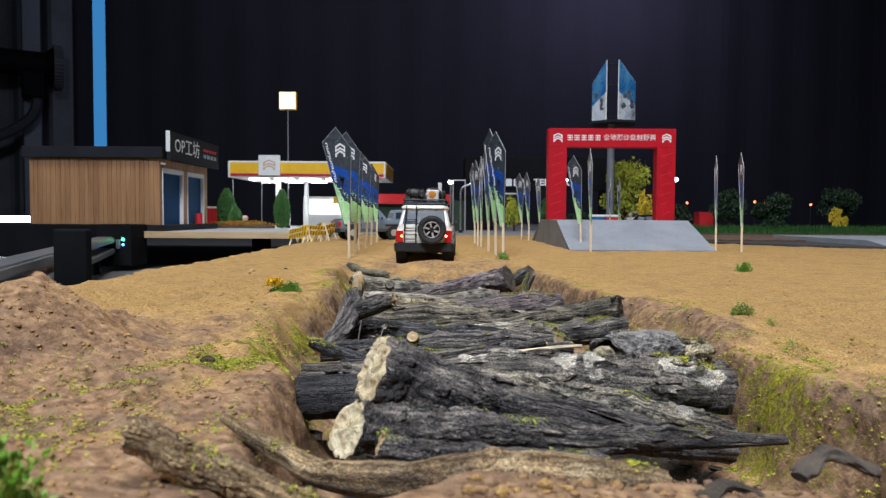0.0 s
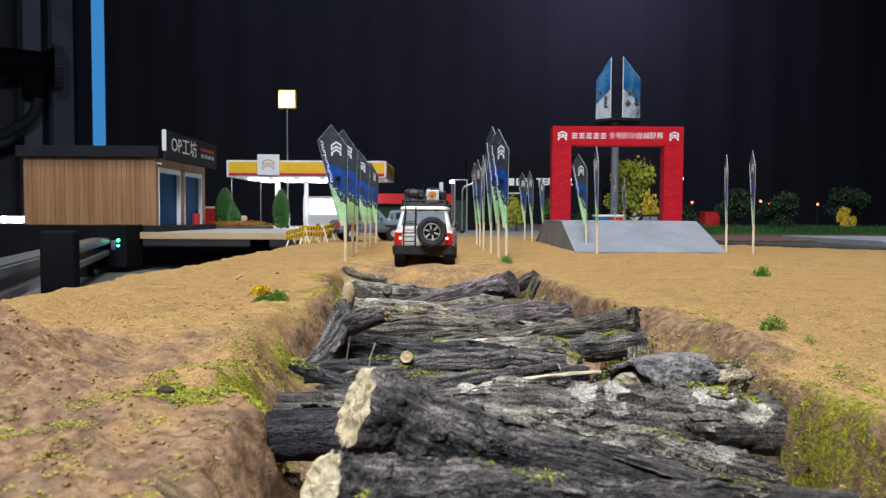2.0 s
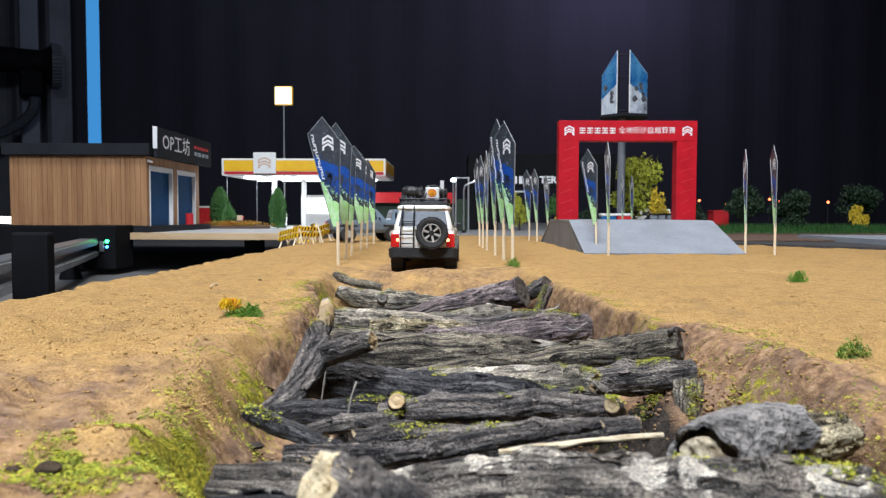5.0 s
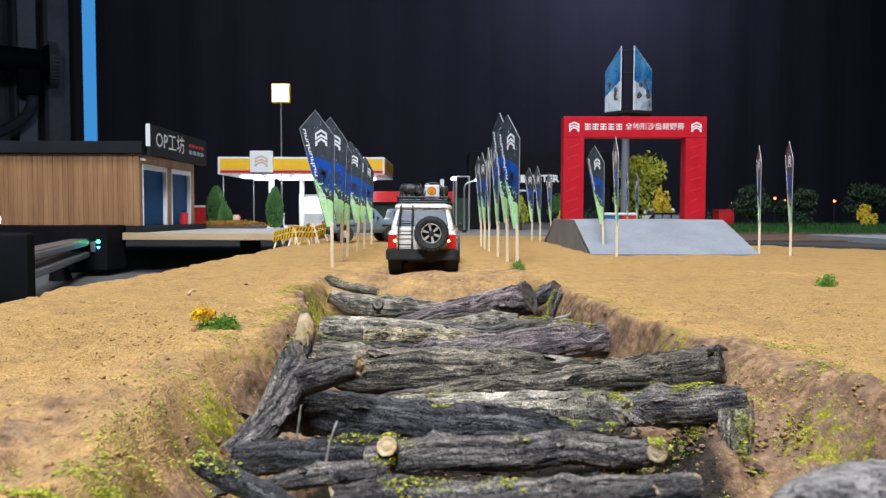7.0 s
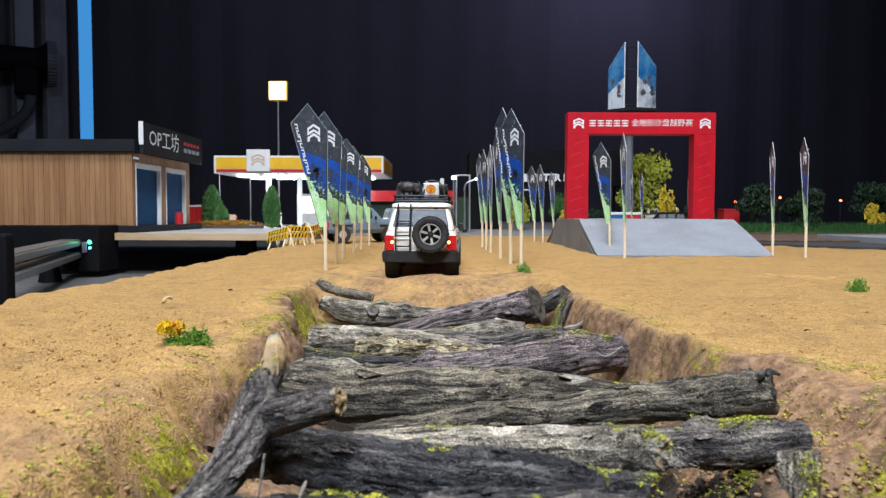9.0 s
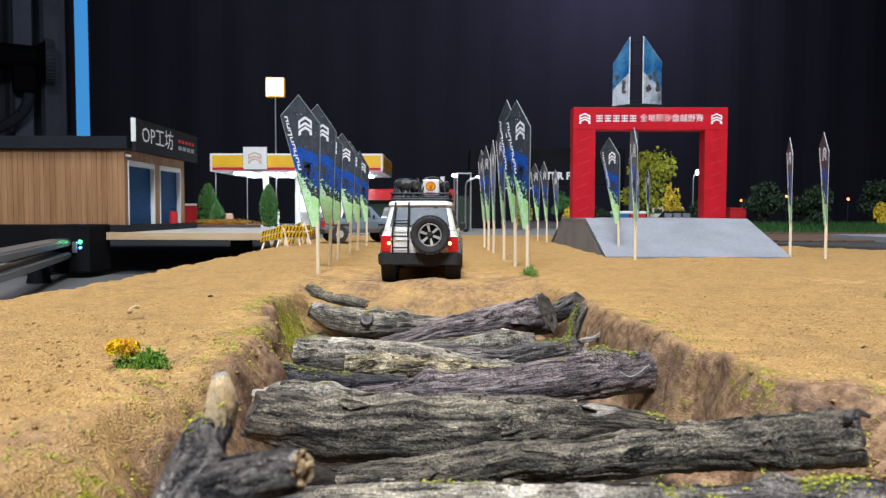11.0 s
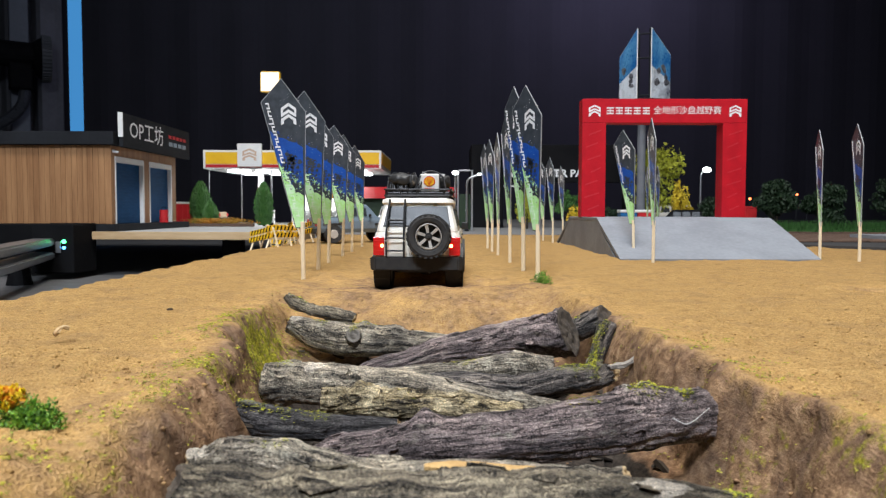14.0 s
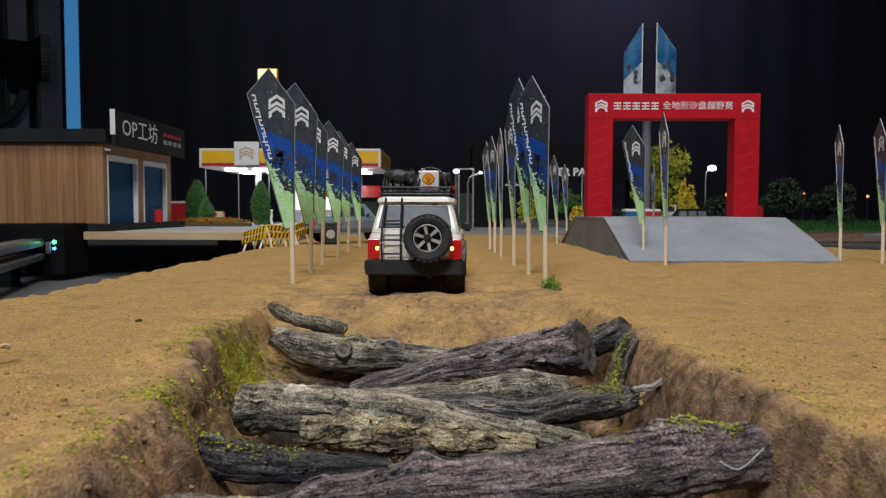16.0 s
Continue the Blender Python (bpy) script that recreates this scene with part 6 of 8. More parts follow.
build_station()
area_lamp("canopy_light", (-0.43, 2.2, PLAT_Z + 0.152), (-0.43, 2.2, 0), 0.45, 0.25, 0.15, (1.0, 0.97, 0.92))


# ---- planting ----
def leaf_cloud(bm, centre, size, count, leaf, rnd, lumps=7):
    """Many small bent leaves gathered in uneven clumps inside an egg of that size."""
    clumps = []
    for _ in range(lumps):
        v = Vector((rnd.gauss(0, 1), rnd.gauss(0, 1), rnd.gauss(0, 1))).normalized() * rnd.uniform(0.3, 0.8)
        clumps.append((v, rnd.uniform(0.3, 0.55)))
    for i in range(count):
        c, r = rnd.choice(clumps)
        d = Vector((rnd.gauss(0, 1), rnd.gauss(0, 1), rnd.gauss(0, 1))).normalized()
        p = c + d * r * rnd.uniform(0.6, 1.05)
        p = Vector((p.x * size[0], p.y * size[1], p.z * size[2])) + Vector(centre)
        s = leaf * rnd.uniform(0.6, 1.3)
        q = Euler((rnd.uniform(0, 6.3), rnd.uniform(0, 6.3), rnd.uniform(0, 6.3))).to_matrix()
        a = [bm.verts.new(p + q @ Vector(k)) for k in ((-s, 0, 0), (0, -s * 0.5, s * 0.15), (s, 0, 0), (0, s * 0.5, s * 0.15))]
        bm.faces.new(a)
    return bm


BARK_TREE = mat("tree_trunk_bark", (0.06, 0.045, 0.03), (0.03, 0.022, 0.016), rough=0.9, scale=120, stretch=(1, 1, 0.2), bump=0.001)


def tree(x, y, z, height, width, leaf_mat, label, seed, trunk=0.3, count=1500, leaf=0.0045, group="trees behind the sand"):
    rnd = random.Random(seed)
    ob = empty("tree", (x, y, z))
    bm = bmesh.new()
    top = height * (trunk + 0.25)
    rings = []
    for k in range(7):
        t = k / 6
        r = height * 0.03 * (1 - 0.7 * t)
        c = Vector((math.sin(t * 2 + seed) * height * 0.02, math.cos(t * 3 + seed) * height * 0.015, t * top))
        rings.append([c + Vector((math.cos(a) * r, math.sin(a) * r, 0)) for a in [2 * math.pi * i / 8 for i in range(8)]])
    loft(bm, rings)
    part("trunk", bm, BARK_TREE, ob)
    for k in range(5):
        a = rnd.uniform(0, 6.3)
        b = Vector((0, 0, height * (trunk + rnd.uniform(-0.02, 0.15))))
        e = b + Vector((math.cos(a) * width * 0.3, math.sin(a) * width * 0.3, height * rnd.uniform(0.12, 0.3)))
        part("limb", rod(bmesh.new(), b, e, height * 0.013, height * 0.004, 6), BARK_TREE, ob)
    bm = leaf_cloud(bmesh.new(), (0, 0, height * (trunk + 1) / 2), (width * 0.5, width * 0.5, height * (1 - trunk) * 0.5), count, leaf, rnd, 11)
    part("crown", bm, leaf_mat, ob)
    return tagged(ob, label, "tree", group)


def bush(x, y, z, height, width, leaf_mat, label, seed, count=900, leaf=0.004, group=""):
    rnd = random.Random(seed)
    ob = empty("bush", (x, y, z))
    part("stem", rod(bmesh.new(), (0, 0, -0.002), (0, 0, height * 0.5), width * 0.05, width * 0.02, 6), BARK_TREE, ob)
    part("leaves", leaf_cloud(bmesh.new(), (0, 0, height * 0.52), (width * 0.5, width * 0.5, height * 0.52), count, leaf, rnd, 9), leaf_mat, ob)
    return tagged(ob, label, "bush", group)


def cypress(x, y, z, height, width, seed):
    rnd = random.Random(seed)
    ob = empty("cypress", (x, y, z))
    part("trunk", rod(bmesh.new(), (0, 0, -0.001), (0, 0, height * 0.6), width * 0.07, width * 0.03, 7), BARK_TREE, ob)
    bm = bmesh.new()
    part("core", loft(bmesh.new(), [[Vector((math.cos(2 * math.pi * k / 10) * width * 0.40 * f, math.sin(2 * math.pi * k / 10) * width * 0.40 * f, height * q)) for k in range(10)] for q, f in ((0.02, 0.8), (0.2, 0.95), (0.4, 1.0), (0.65, 0.9), (0.85, 0.62), (0.96, 0.2))]), LEAF, ob)
    for i in range(2600):
        t = rnd.random() ** 0.8
        r = width * 0.47 * min(1, 0.75 + t) * (1 - max(0.0, t - 0.45) ** 2 * 2.9) * rnd.uniform(0.75, 1.08)
        a = rnd.uniform(0, 6.3)
        p = Vector((math.cos(a) * r, math.sin(a) * r, height * (0.02 + 0.96 * t)))
        s = 0.0055 * rnd.uniform(0.6, 1.3)
        q = Euler((rnd.uniform(-0.6, 0.6), rnd.uniform(-0.6, 0.6), a)).to_matrix()
        v = [bm.verts.new(p + q @ Vector(k)) for k in ((0, -s * 0.5, 0), (s * 0.4, 0, s * 0.6), (0, s * 0.5, 0), (0, 0, s * 1.4))]
        bm.faces.new(v)
    part("foliage", bm, LEAF, ob)
    return tagged(ob, "dense green cone-shaped shrub on the platform", "shrub", "shrubs by the filling station")


cypress(-0.672, 2.03, PLAT_Z, 0.122, 0.058, 5)
cypress(-0.498, 2.04, PLAT_Z, 0.120, 0.050, 6)
cypress(-0.640, 2.01, PLAT_Z, 0.066, 0.042, 8)
tree(0.552, 1.86, 0.0015, 0.225, 0.185, LEAF_LIME, "yellow-green leafy tree behind the red gate", 11, 0.22, 2600, 0.0055)
bush(0.614, 1.80, 0.0015, 0.075, 0.050, LEAF_YELLOW, "bright yellow bush behind the red gate", 12)
bush(0.591, 1.78, 0.0015, 0.125, 0.045, LEAF_YELLOW, "tall yellow bush behind the red gate", 13)
tree(0.375, 2.15, 0.0015, 0.115, 0.085, LEAF, "green tree under the dark sign", 14, 0.2, 1600)
bush(0.335, 1.78, 0.0015, 0.062, 0.048, LEAF_YELLOW, "round yellow bush on the pale pavement", 15)
bush(0.245, 2.05, 0.0015, 0.105, 0.075, LEAF_LIME, "light green bush on the pale pavement", 16)
bush(0.40, 1.88, 0.0015, 0.062, 0.085, LEAF_DARK, "low dark green bush", 17, 1200)
bush(0.455, 1.95, 0.0015, 0.07, 0.1, LEAF_DARK, "low dark green bush", 18, 1200)
tree(0.86, 1.85, 0.0, 0.125, 0.115, LEAF_DARK, "dark green tree at the lawn's edge", 21, 0.2, 2600, 0.005)
tree(1.04, 1.95, 0.0, 0.128, 0.12, LEAF_DARK, "dark green tree at the lawn's edge", 22, 0.2, 2600, 0.005)
tree(0.77, 2.05, 0.0, 0.10, 0.09, LEAF_DARK, "small dark tree at the lawn's edge", 23, 0.2, 1500, 0.005)
tree(1.32, 2.1, 0.0, 0.15, 0.13, LEAF_DARK, "dark tree on the lawn", 24, 0.2, 2600, 0.005)
bush(1.24, 1.95, 0.0, 0.085, 0.06, LEAF_YELLOW, "yellow bush on the lawn", 25)
bush(0.93, 1.72, 0.0, 0.05, 0.085, LEAF_DARK, "low dark bush on the lawn", 26, 1000)


def lawn():
    """A low bank of grass behind a brown brick edge."""
    ob = empty("lawn", (0, 0, 0))
    bm = bmesh.new()
    rings = []
    for k in range(31):
        x = 0.62 + k * 0.06
        h = 0.014 + 0.007 * math.sin(k * 0.55) + 0.004 * math.sin(k * 1.7)
        rings.append([Vector((x, y, z)) for y, z in ((1.60, -0.01), (1.61, 0.004), (1.66, h * 0.8), (1.76, h), (2.2, h), (2.3, -0.01))])
    loft(bm, rings)
    part("bank", bm, HEDGE, ob)
    rnd = random.Random(2)
    for k in range(52):
        x = 0.60 + k * 0.030
        part("brick", box(bmesh.new(), x, x + 0.027, 1.555, 1.573, -0.01, 0.007 + rnd.uniform(-0.001, 0.001), 0.001), BRICK_BROWN, ob)
    bm = bmesh.new()
    for k in range(9000):
        x, y = rnd.uniform(0.64, 2.3), 1.61 + abs(rnd.gauss(0, 0.12))
        h = 0.010 + rnd.random() * 0.012
        s = 0.0014
        a = rnd.uniform(0, 3)
        z = 0.003 if y < 1.63 else 0.012
        v = [bm.verts.new(p) for p in ((x - s * math.cos(a), y - s * math.sin(a), z), (x + s * math.cos(a), y + s * math.sin(a), z), (x + rnd.uniform(-0.004, 0.004), y, z + h))]
        bm.faces.new(v)
    part("grass", bm, HEDGE, ob)["kind"] = "stuff"
    return tagged(ob, "green lawn bank with brown brick edging", "lawn", kind="structure")


lawn()


def brick_strip():
    """Rows of laid bricks between the asphalt and the lawn."""
    ob = tagged(part("pavement", box(bmesh.new(), 0.50, 1.9, 1.102, 1.50, -0.03, 0.0030), ROAD_DARK), "brown brick strip between asphalt and lawn", "pavement", kind="structure")
    bm = box(bmesh.new(), 0, 0.052, 0, 0.034, 0.0030, 0.0062, 0.0008)
    shared = bpy.data.meshes.new("brick")
    bm.to_mesh(shared)
    bm.free()
    shared.materials.append(BRICK_LAID)
    for r in range(10):
        for k in range(22):
            b = new("brick", shared)
            b.parent = ob
            b.location = (0.505 + (r % 2) * 0.028 + k * 0.056, 1.106 + r * 0.038, 0)


brick_strip()


# ---- signs, lamps and boxes behind the sand ----
def pavilion():
    ob = empty("dark_pavilion", (0, 2.2, 0.0015))
    part("wall", box(bmesh.new(), 0.090, 0.185, -0.05, 0.2, 0, 0.245, 0.001), BLACK_PANEL, ob)
    part("fascia", box(bmesh.new(), 0.1852, 0.56, -0.05, 0.0, 0.135, 0.245, 0.001), BLACK_PANEL, ob)
    part("post", box(bmesh.new(), 0.545, 0.56, -0.045, -0.005, 0, 0.1348, 0.001), BLACK_PANEL, ob)
    for z0, z1, x0, x1 in ((0.121, 0.126, 0.186, 0.30),):
        part("rail", box(bmesh.new(), x0, x1, -0.04, -0.03, z0, z1), WHITE_PAINT, ob)
    writing("lettering", "TER PAR", (0.378, -0.0512, 0.160), 0.030, WHITE_PRINT, ob, (90, 0, 0), 1.05, 0.0001, 0.0011)
    writing("lettering", "A", (0.203, -0.0512, 0.160), 0.030, WHITE_PRINT, ob, (90, 0, 0), 1.05, 0.0001, 0.0011)
    bm = bmesh.new()
    for k in range(3):
        box(bm, 0.226 + k * 0.026, 0.246 + k * 0.026, -0.0512, -0.0495, 0.148, 0.172)
    part("letter_print", bm, WHITE_PRINT, ob)
    return tagged(ob, "black pavilion front with white block lettering", "building")


pavilion()


POST_GREY = mat("grey_painted_post", (0.17, 0.18, 0.20), (0.13, 0.14, 0.16), rough=0.5, scale=40)


def billboard():
    ob = empty("billboard_tower", (0.477, 1.70, 0.0015), -16)
    part("pole", rod(bmesh.new(), (-0.004, 0.012, 0), (-0.004, 0.012, 0.30), 0.0105, 0.0095, 14), POST_GREY, ob)
    part("catwalk", prism(bmesh.new(), [(-0.062, -0.01), (0.0, -0.05), (0.062, -0.01), (0.05, 0.07), (-0.05, 0.07)], "z", 0.300, 0.307), DARK_PANEL, ob)
    for s in (-1, 1):
        panel = empty("panel")
        panel.parent = ob
        panel.matrix_local = pose(s * 0.016, -0.03, 0.3072, 0, 0, s * 53)
        w = 0.070
        out = [(0, 0.0), (s * w, 0.0), (s * w, 0.108), (0, 0.160)]
        part("sheet", prism(bmesh.new(), out, "y", 0.0, 0.002), WHITE_PAINT, panel)
        part("sky_print", prism(bmesh.new(), [(s * 0.001, 0.075), (s * (w - 0.001), 0.045), (s * (w - 0.001), 0.107), (s * 0.001, 0.158)], "y", -0.0006, 0.0003), BLUE_PRINT, panel)
        part("snow_print", prism(bmesh.new(), [(s * 0.001, 0.001), (s * (w - 0.001), 0.001), (s * (w - 0.001), 0.0445), (s * 0.001, 0.0745)], "y", -0.0006, 0.0003), SNOW_PRINT, panel)
        bm = bmesh.new()
        rnd = random.Random(5 + s)
        for k in range(7):
            cx, cz, r = s * rnd.uniform(0.015, 0.055), rnd.uniform(0.03, 0.075), rnd.uniform(0.004, 0.009)
            prism(bm, [(cx + math.cos(a) * r * rnd.uniform(0.7, 1.3), cz + math.sin(a) * r * rnd.uniform(0.6, 1.2)) for a in [2 * math.pi * i / 8 for i in range(8)]], "y", -0.0010 - 0.0001 * k, -0.0005)
        part("dark_print", bm, mat("dark_vehicle_print", (0.02, 0.022, 0.03), (0.2, 0.2, 0.22), rough=0.3, scale=120), panel)
    for z in (0.315, 0.40, 0.455):
        part("strut", rod(bmesh.new(), (-0.016, -0.026, z), (0.016, -0.026, z), 0.002), DARK_PANEL, ob)
    for dx in (-0.012, 0.012):
        part("strut", rod(bmesh.new(), (dx, 0.0, 0.307), (dx, -0.01, 0.47), 0.002), DARK_PANEL, ob)
    return tagged(ob, "tall billboard tower with two blue printed panels", "billboard")


billboard()


def street_lamp(x, y, z, height, head, label, arm=0.0, warm=False, r=0.003):
    ob = empty("street_lamp", (x, y, z))
    part("pole", rod(bmesh.new(), (0, 0, -0.001), (0, 0, height), r, r * 0.8, 10), SILVER, ob)
    part("base", rod(bmesh.new(), (0, 0, -0.001), (0, 0, 0.008), r * 2.2, r * 1.6, 10), DARK_PANEL, ob)
    if arm:
        part("arm", tube([(0, 0, height - 0.001), (arm * 0.2, 0, height + 0.012), (arm, 0, height + 0.022)], r * 0.8), SILVER, ob)
    if head == "panel":
        part("housing", box(bmesh.new(), -0.029, 0.029, -0.006, 0.010, height, height + 0.060, 0.004), YELLOW, ob)
        part("lamp_panel", box(bmesh.new(), -0.026, 0.026, -0.0085, -0.0055, height + 0.003, height + 0.057, 0.001), LAMP_WARM, ob, "lit warm white lamp panel")
    else:
        bm = bmesh.new()
        bmesh.ops.create_uvsphere(bm, u_segments=14, v_segments=10, radius=head, matrix=Matrix.Translation((arm, -0.002, height + (0.022 if arm else head))) @ Matrix.Diagonal((1.25, 1, 0.8, 1)))
        part("lamp", bm, LAMP_WARM if warm else LAMP_WHITE, ob, "lit lamp head")
    return tagged(ob, label, "lamp", "street lamps")


street_lamp(-0.495, 2.12, PLAT_Z, 0.386, "panel", "tall slim lamp post with a square lit panel")
street_lamp(0.066, 1.74, 0.0015, 0.115, 0.0035, "curved grey street lamp by the sand", 0.03)
street_lamp(0.038, 1.75, 0.0015, 0.135, 0.0060, "white post with a round lit lamp")
street_lamp(0.811, 2.28, 0.0015, 0.158, 0.0105, "street lamp with a white lit head", 0.018)
street_lamp(0.40, 2.10, 0.0015, 0.145, 0.004, "thin street lamp behind the gate", 0.02)

frame_ob = empty("white_goal_frame", (0.045, 1.76, 0.0015))
for u in (0.0, 0.034):
    part("upright", box(bmesh.new(), u - 0.0022, u + 0.0022, -0.0022, 0.0022, 0, 0.145, 0.0005), SILVER, frame_ob)
part("crossbar", box(bmesh.new(), -0.0025, 0.0365, -0.0020, 0.0020, 0.1452, 0.1485, 0.0004), SILVER, frame_ob)
part("mesh_panel", box(bmesh.new(), 0.0035, 0.0305, -0.001, 0.001, 0.004, 0.09), LEAF_DARK, frame_ob)
tagged(frame_ob, "white goal-like frame with dark green netting", "frame")

shed = empty("red_roofed_shed", (-0.10, 2.05, 0.0015))
part("wall", box(bmesh.new(), -0.13, 0.13, 0, 0.10, 0, 0.085), LEAF_DARK, shed)
part("roof", prism(bmesh.new(), [(-0.02, 0.084), (-0.01, 0.088), (0.05, 0.118), (0.11, 0.088), (0.12, 0.084)], "x", -0.145, 0.145), RED_PAINT, shed)
part("door", box(bmesh.new(), -0.03, 0.03, -0.002, 0.002, 0.001, 0.06), BLACK_PANEL, shed)
part("chimney", box(bmesh.new(), 0.10, 0.112, 0.04, 0.052, 0.1, 0.155, 0.001), WHITE_PAINT, shed)
tagged(shed, "low dark green shed with a red roof", "building")

for i, (x, y) in enumerate(((0.418, 1.60), (0.456, 1.60))):
    ob = empty("portable_toilet", (x, y, 0.0015))
    part("cabin", box(bmesh.new(), -0.018, 0.018, -0.015, 0.015, 0, 0.046, 0.001), (BLUE_PAINT, RED_PAINT)[i], ob)
    part("door", box(bmesh.new(), -0.013, 0.013, -0.0165, -0.0148, 0.003, 0.042, 0.0003), (BLUE_PAINT, RED_PAINT)[i], ob)
    part("roof", box(bmesh.new(), -0.0195, 0.0195, -0.0165, 0.0165, 0.0462, 0.0525, 0.002), WHITE_PAINT, ob)
    tagged(ob, ("blue", "red")[i] + " portable cabin with a white roof", "cabin", "portable cabins")
for x, y, w, h, label in ((0.83, 1.98, 0.045, 0.058, "red container beside the lawn"), (-0.735, 2.12, 0.07, 0.062, "red container with a white top")):
    ob = empty("container", (x, y, 0.0015 if x > 0 else PLAT_Z))
    part("box", box(bmesh.new(), -w / 2, w / 2, -0.025, 0.025, 0, h, 0.001), RED_PAINT, ob)
    part("top", box(bmesh.new(), -w / 2 - 0.001, w / 2 + 0.001, -0.026, 0.026, h + 0.0002, h + 0.006, 0.001), WHITE_PAINT if x < 0 else RED_PAINT, ob)
    for k in range(5):
        u = -w / 2 + (k + 0.5) * w / 5
        part("rib", box(bmesh.new(), u - 0.002, u + 0.002, -0.0265, -0.0248, 0.003, h - 0.003), RED_PAINT, ob)
    tagged(ob, label, "container")
for x, y, z in ((0.974, 2.3, 0.087), (1.121, 2.3, 0.101), (1.154, 2.3, 0.094), (1.32, 2.3, 0.092), (0.865, 2.25, 0.095)):
    ob = empty("marker_light", (x, y, 0.0015))
    part("pole", rod(bmesh.new(), (0, 0, 0), (0, 0, z), 0.0015), DARK_PANEL, ob)
    bm = bmesh.new()
    bmesh.ops.create_uvsphere(bm, u_segments=10, v_segments=8, radius=0.0042, matrix=Matrix.Translation((0, 0, z + 0.003)))
    part("lamp", bm, LAMP_SMALL, ob)
    tagged(ob, "small red-orange lit marker on a thin pole", "lamp", "marker lights")

bed = empty("flower_bed", (-0.61, 1.98, PLAT_Z))
part("box", box(bmesh.new(), -0.10, 0.10, -0.012, 0.012, 0, 0.008, 0.001), BRICK_BROWN, bed)
part("flower_rest", leaf_cloud(bmesh.new(), (0, 0, 0.014), (0.105, 0.013, 0.010), 1800, 0.003, random.Random(31), 40), mat("orange_flowers", (0.5, 0.19, 0.02), (0.4, 0.28, 0.04), rough=0.6), bed)
tagged(bed, "long bed of orange and yellow flowers", "flower bed")


# ---- parked models ----
def parked(x, y, z, turn, paint, kind, label, size=1.0):
    """A parked off-roader or pickup model."""
    ob = empty("pickup" if kind == "pickup" else "parked_car", (x, y, z), turn)
    ob.scale = (size, size, size)
    bm = bmesh.new()
    rings = []
    for zz, hw, y0, y1 in ((0.016, 0.024, 0.003, 0.132), (0.022, 0.0275, 0.0, 0.135), (0.034, 0.0275, 0.0, 0.136), (0.039, 0.026, 0.002, 0.133)):
        rings.append([Vector(p) for p in ((-hw, y0 + 0.003, zz), (-hw, y1 - 0.006, zz), (-hw + 0.006, y1, zz), (hw - 0.006, y1, zz), (hw, y1 - 0.006, zz), (hw, y0 + 0.003, zz), (hw - 0.003, y0, zz), (-hw + 0.003, y0, zz))])
    loft(bm, rings)
    bmesh.ops.bevel(bm, geom=bm.edges[:], offset=0.0006, segments=2, affect="EDGES")
    part("body", bm, paint, ob)
    a, b = (0.045, 0.098) if kind == "pickup" else (0.005, 0.098)
    bm = bmesh.new()
    rings = []
    for zz, hw, y0, y1 in ((0.0388, 0.0255, a, b), (0.052, 0.0225, a + 0.004, b - 0.011), (0.0575, 0.0215, a + 0.006, b - 0.016), (0.059, 0.019, a + 0.008, b - 0.018)):
        rings.append([Vector(p) for p in ((-hw, y0, zz), (-hw, y1, zz), (hw, y1, zz), (hw, y0, zz))])
    loft(bm, rings)
    bmesh.ops.bevel(bm, geom=bm.edges[:], offset=0.0006, segments=2, affect="EDGES")
    part("cabin", bm, paint, ob)
    for s in (-1, 1):
        n = 2 if kind == "pickup" else 3
        for k in range(n):
            y0 = a + 0.007 + k * (b - a - 0.022) / n
            y1 = a + 0.004 + (k + 1) * (b - a - 0.022) / n
            bm = bmesh.new()
            loft(bm, [[Vector((s * (0.0252 + d), y0, 0.041)), Vector((s * (0.0252 + d), y1, 0.041)), Vector((s * (0.0223 + d), y1 - 0.001, 0.0535)), Vector((s * (0.0223 + d), y0 + 0.001, 0.0535))] for d in (-0.0003, 0.0005)])
            part("side_window", bm, GLASS, ob)
        part("tail_light", box(bmesh.new(), min(s * 0.021, s * 0.0277), max(s * 0.021, s * 0.0277), -0.0008, 0.004, 0.026, 0.036, 0.0005), CAN_RED, ob)
        part("head_light", box(bmesh.new(), min(s * 0.016, s * 0.024), max(s * 0.016, s * 0.024), 0.134, 0.1368, 0.028, 0.034, 0.0005), CAN_WHITE, ob)
        part("wing_mirror", box(bmesh.new(), min(s * 0.026, s * 0.031), max(s * 0.026, s * 0.031), 0.083, 0.0855, 0.040, 0.0445, 0.0006), TRIM, ob)
        for wy in (0.027, 0.109):
            bm = bmesh.new()
            rod(bm, (s * 0.017, wy, 0.014), (s * 0.0288, wy, 0.014), 0.014, 0.014, 24)
            bmesh.ops.bevel(bm, geom=bm.edges[:], offset=0.0008, segments=1, affect="EDGES")
            w = part("wheel", bm, RUBBER, ob)
            part("rim", rod(bmesh.new(), (s * 0.0275, wy, 0.014), (s * 0.0293, wy, 0.014), 0.0078, 0.0062, 14), RIM, w)
            part("wheel_arch", box(bmesh.new(), min(s * 0.0262, s * 0.029), max(s * 0.0262, s * 0.029), wy - 0.017, wy + 0.017, 0.0275, 0.0305, 0.0006), TRIM, ob)
    for y0, y1 in ((-0.004, 0.003), (0.133, 0.140)):
        part("bumper", box(bmesh.new(), -0.0275, 0.0275, y0, y1, 0.0145, 0.022, 0.001), TRIM, ob)
    bm = bmesh.new()
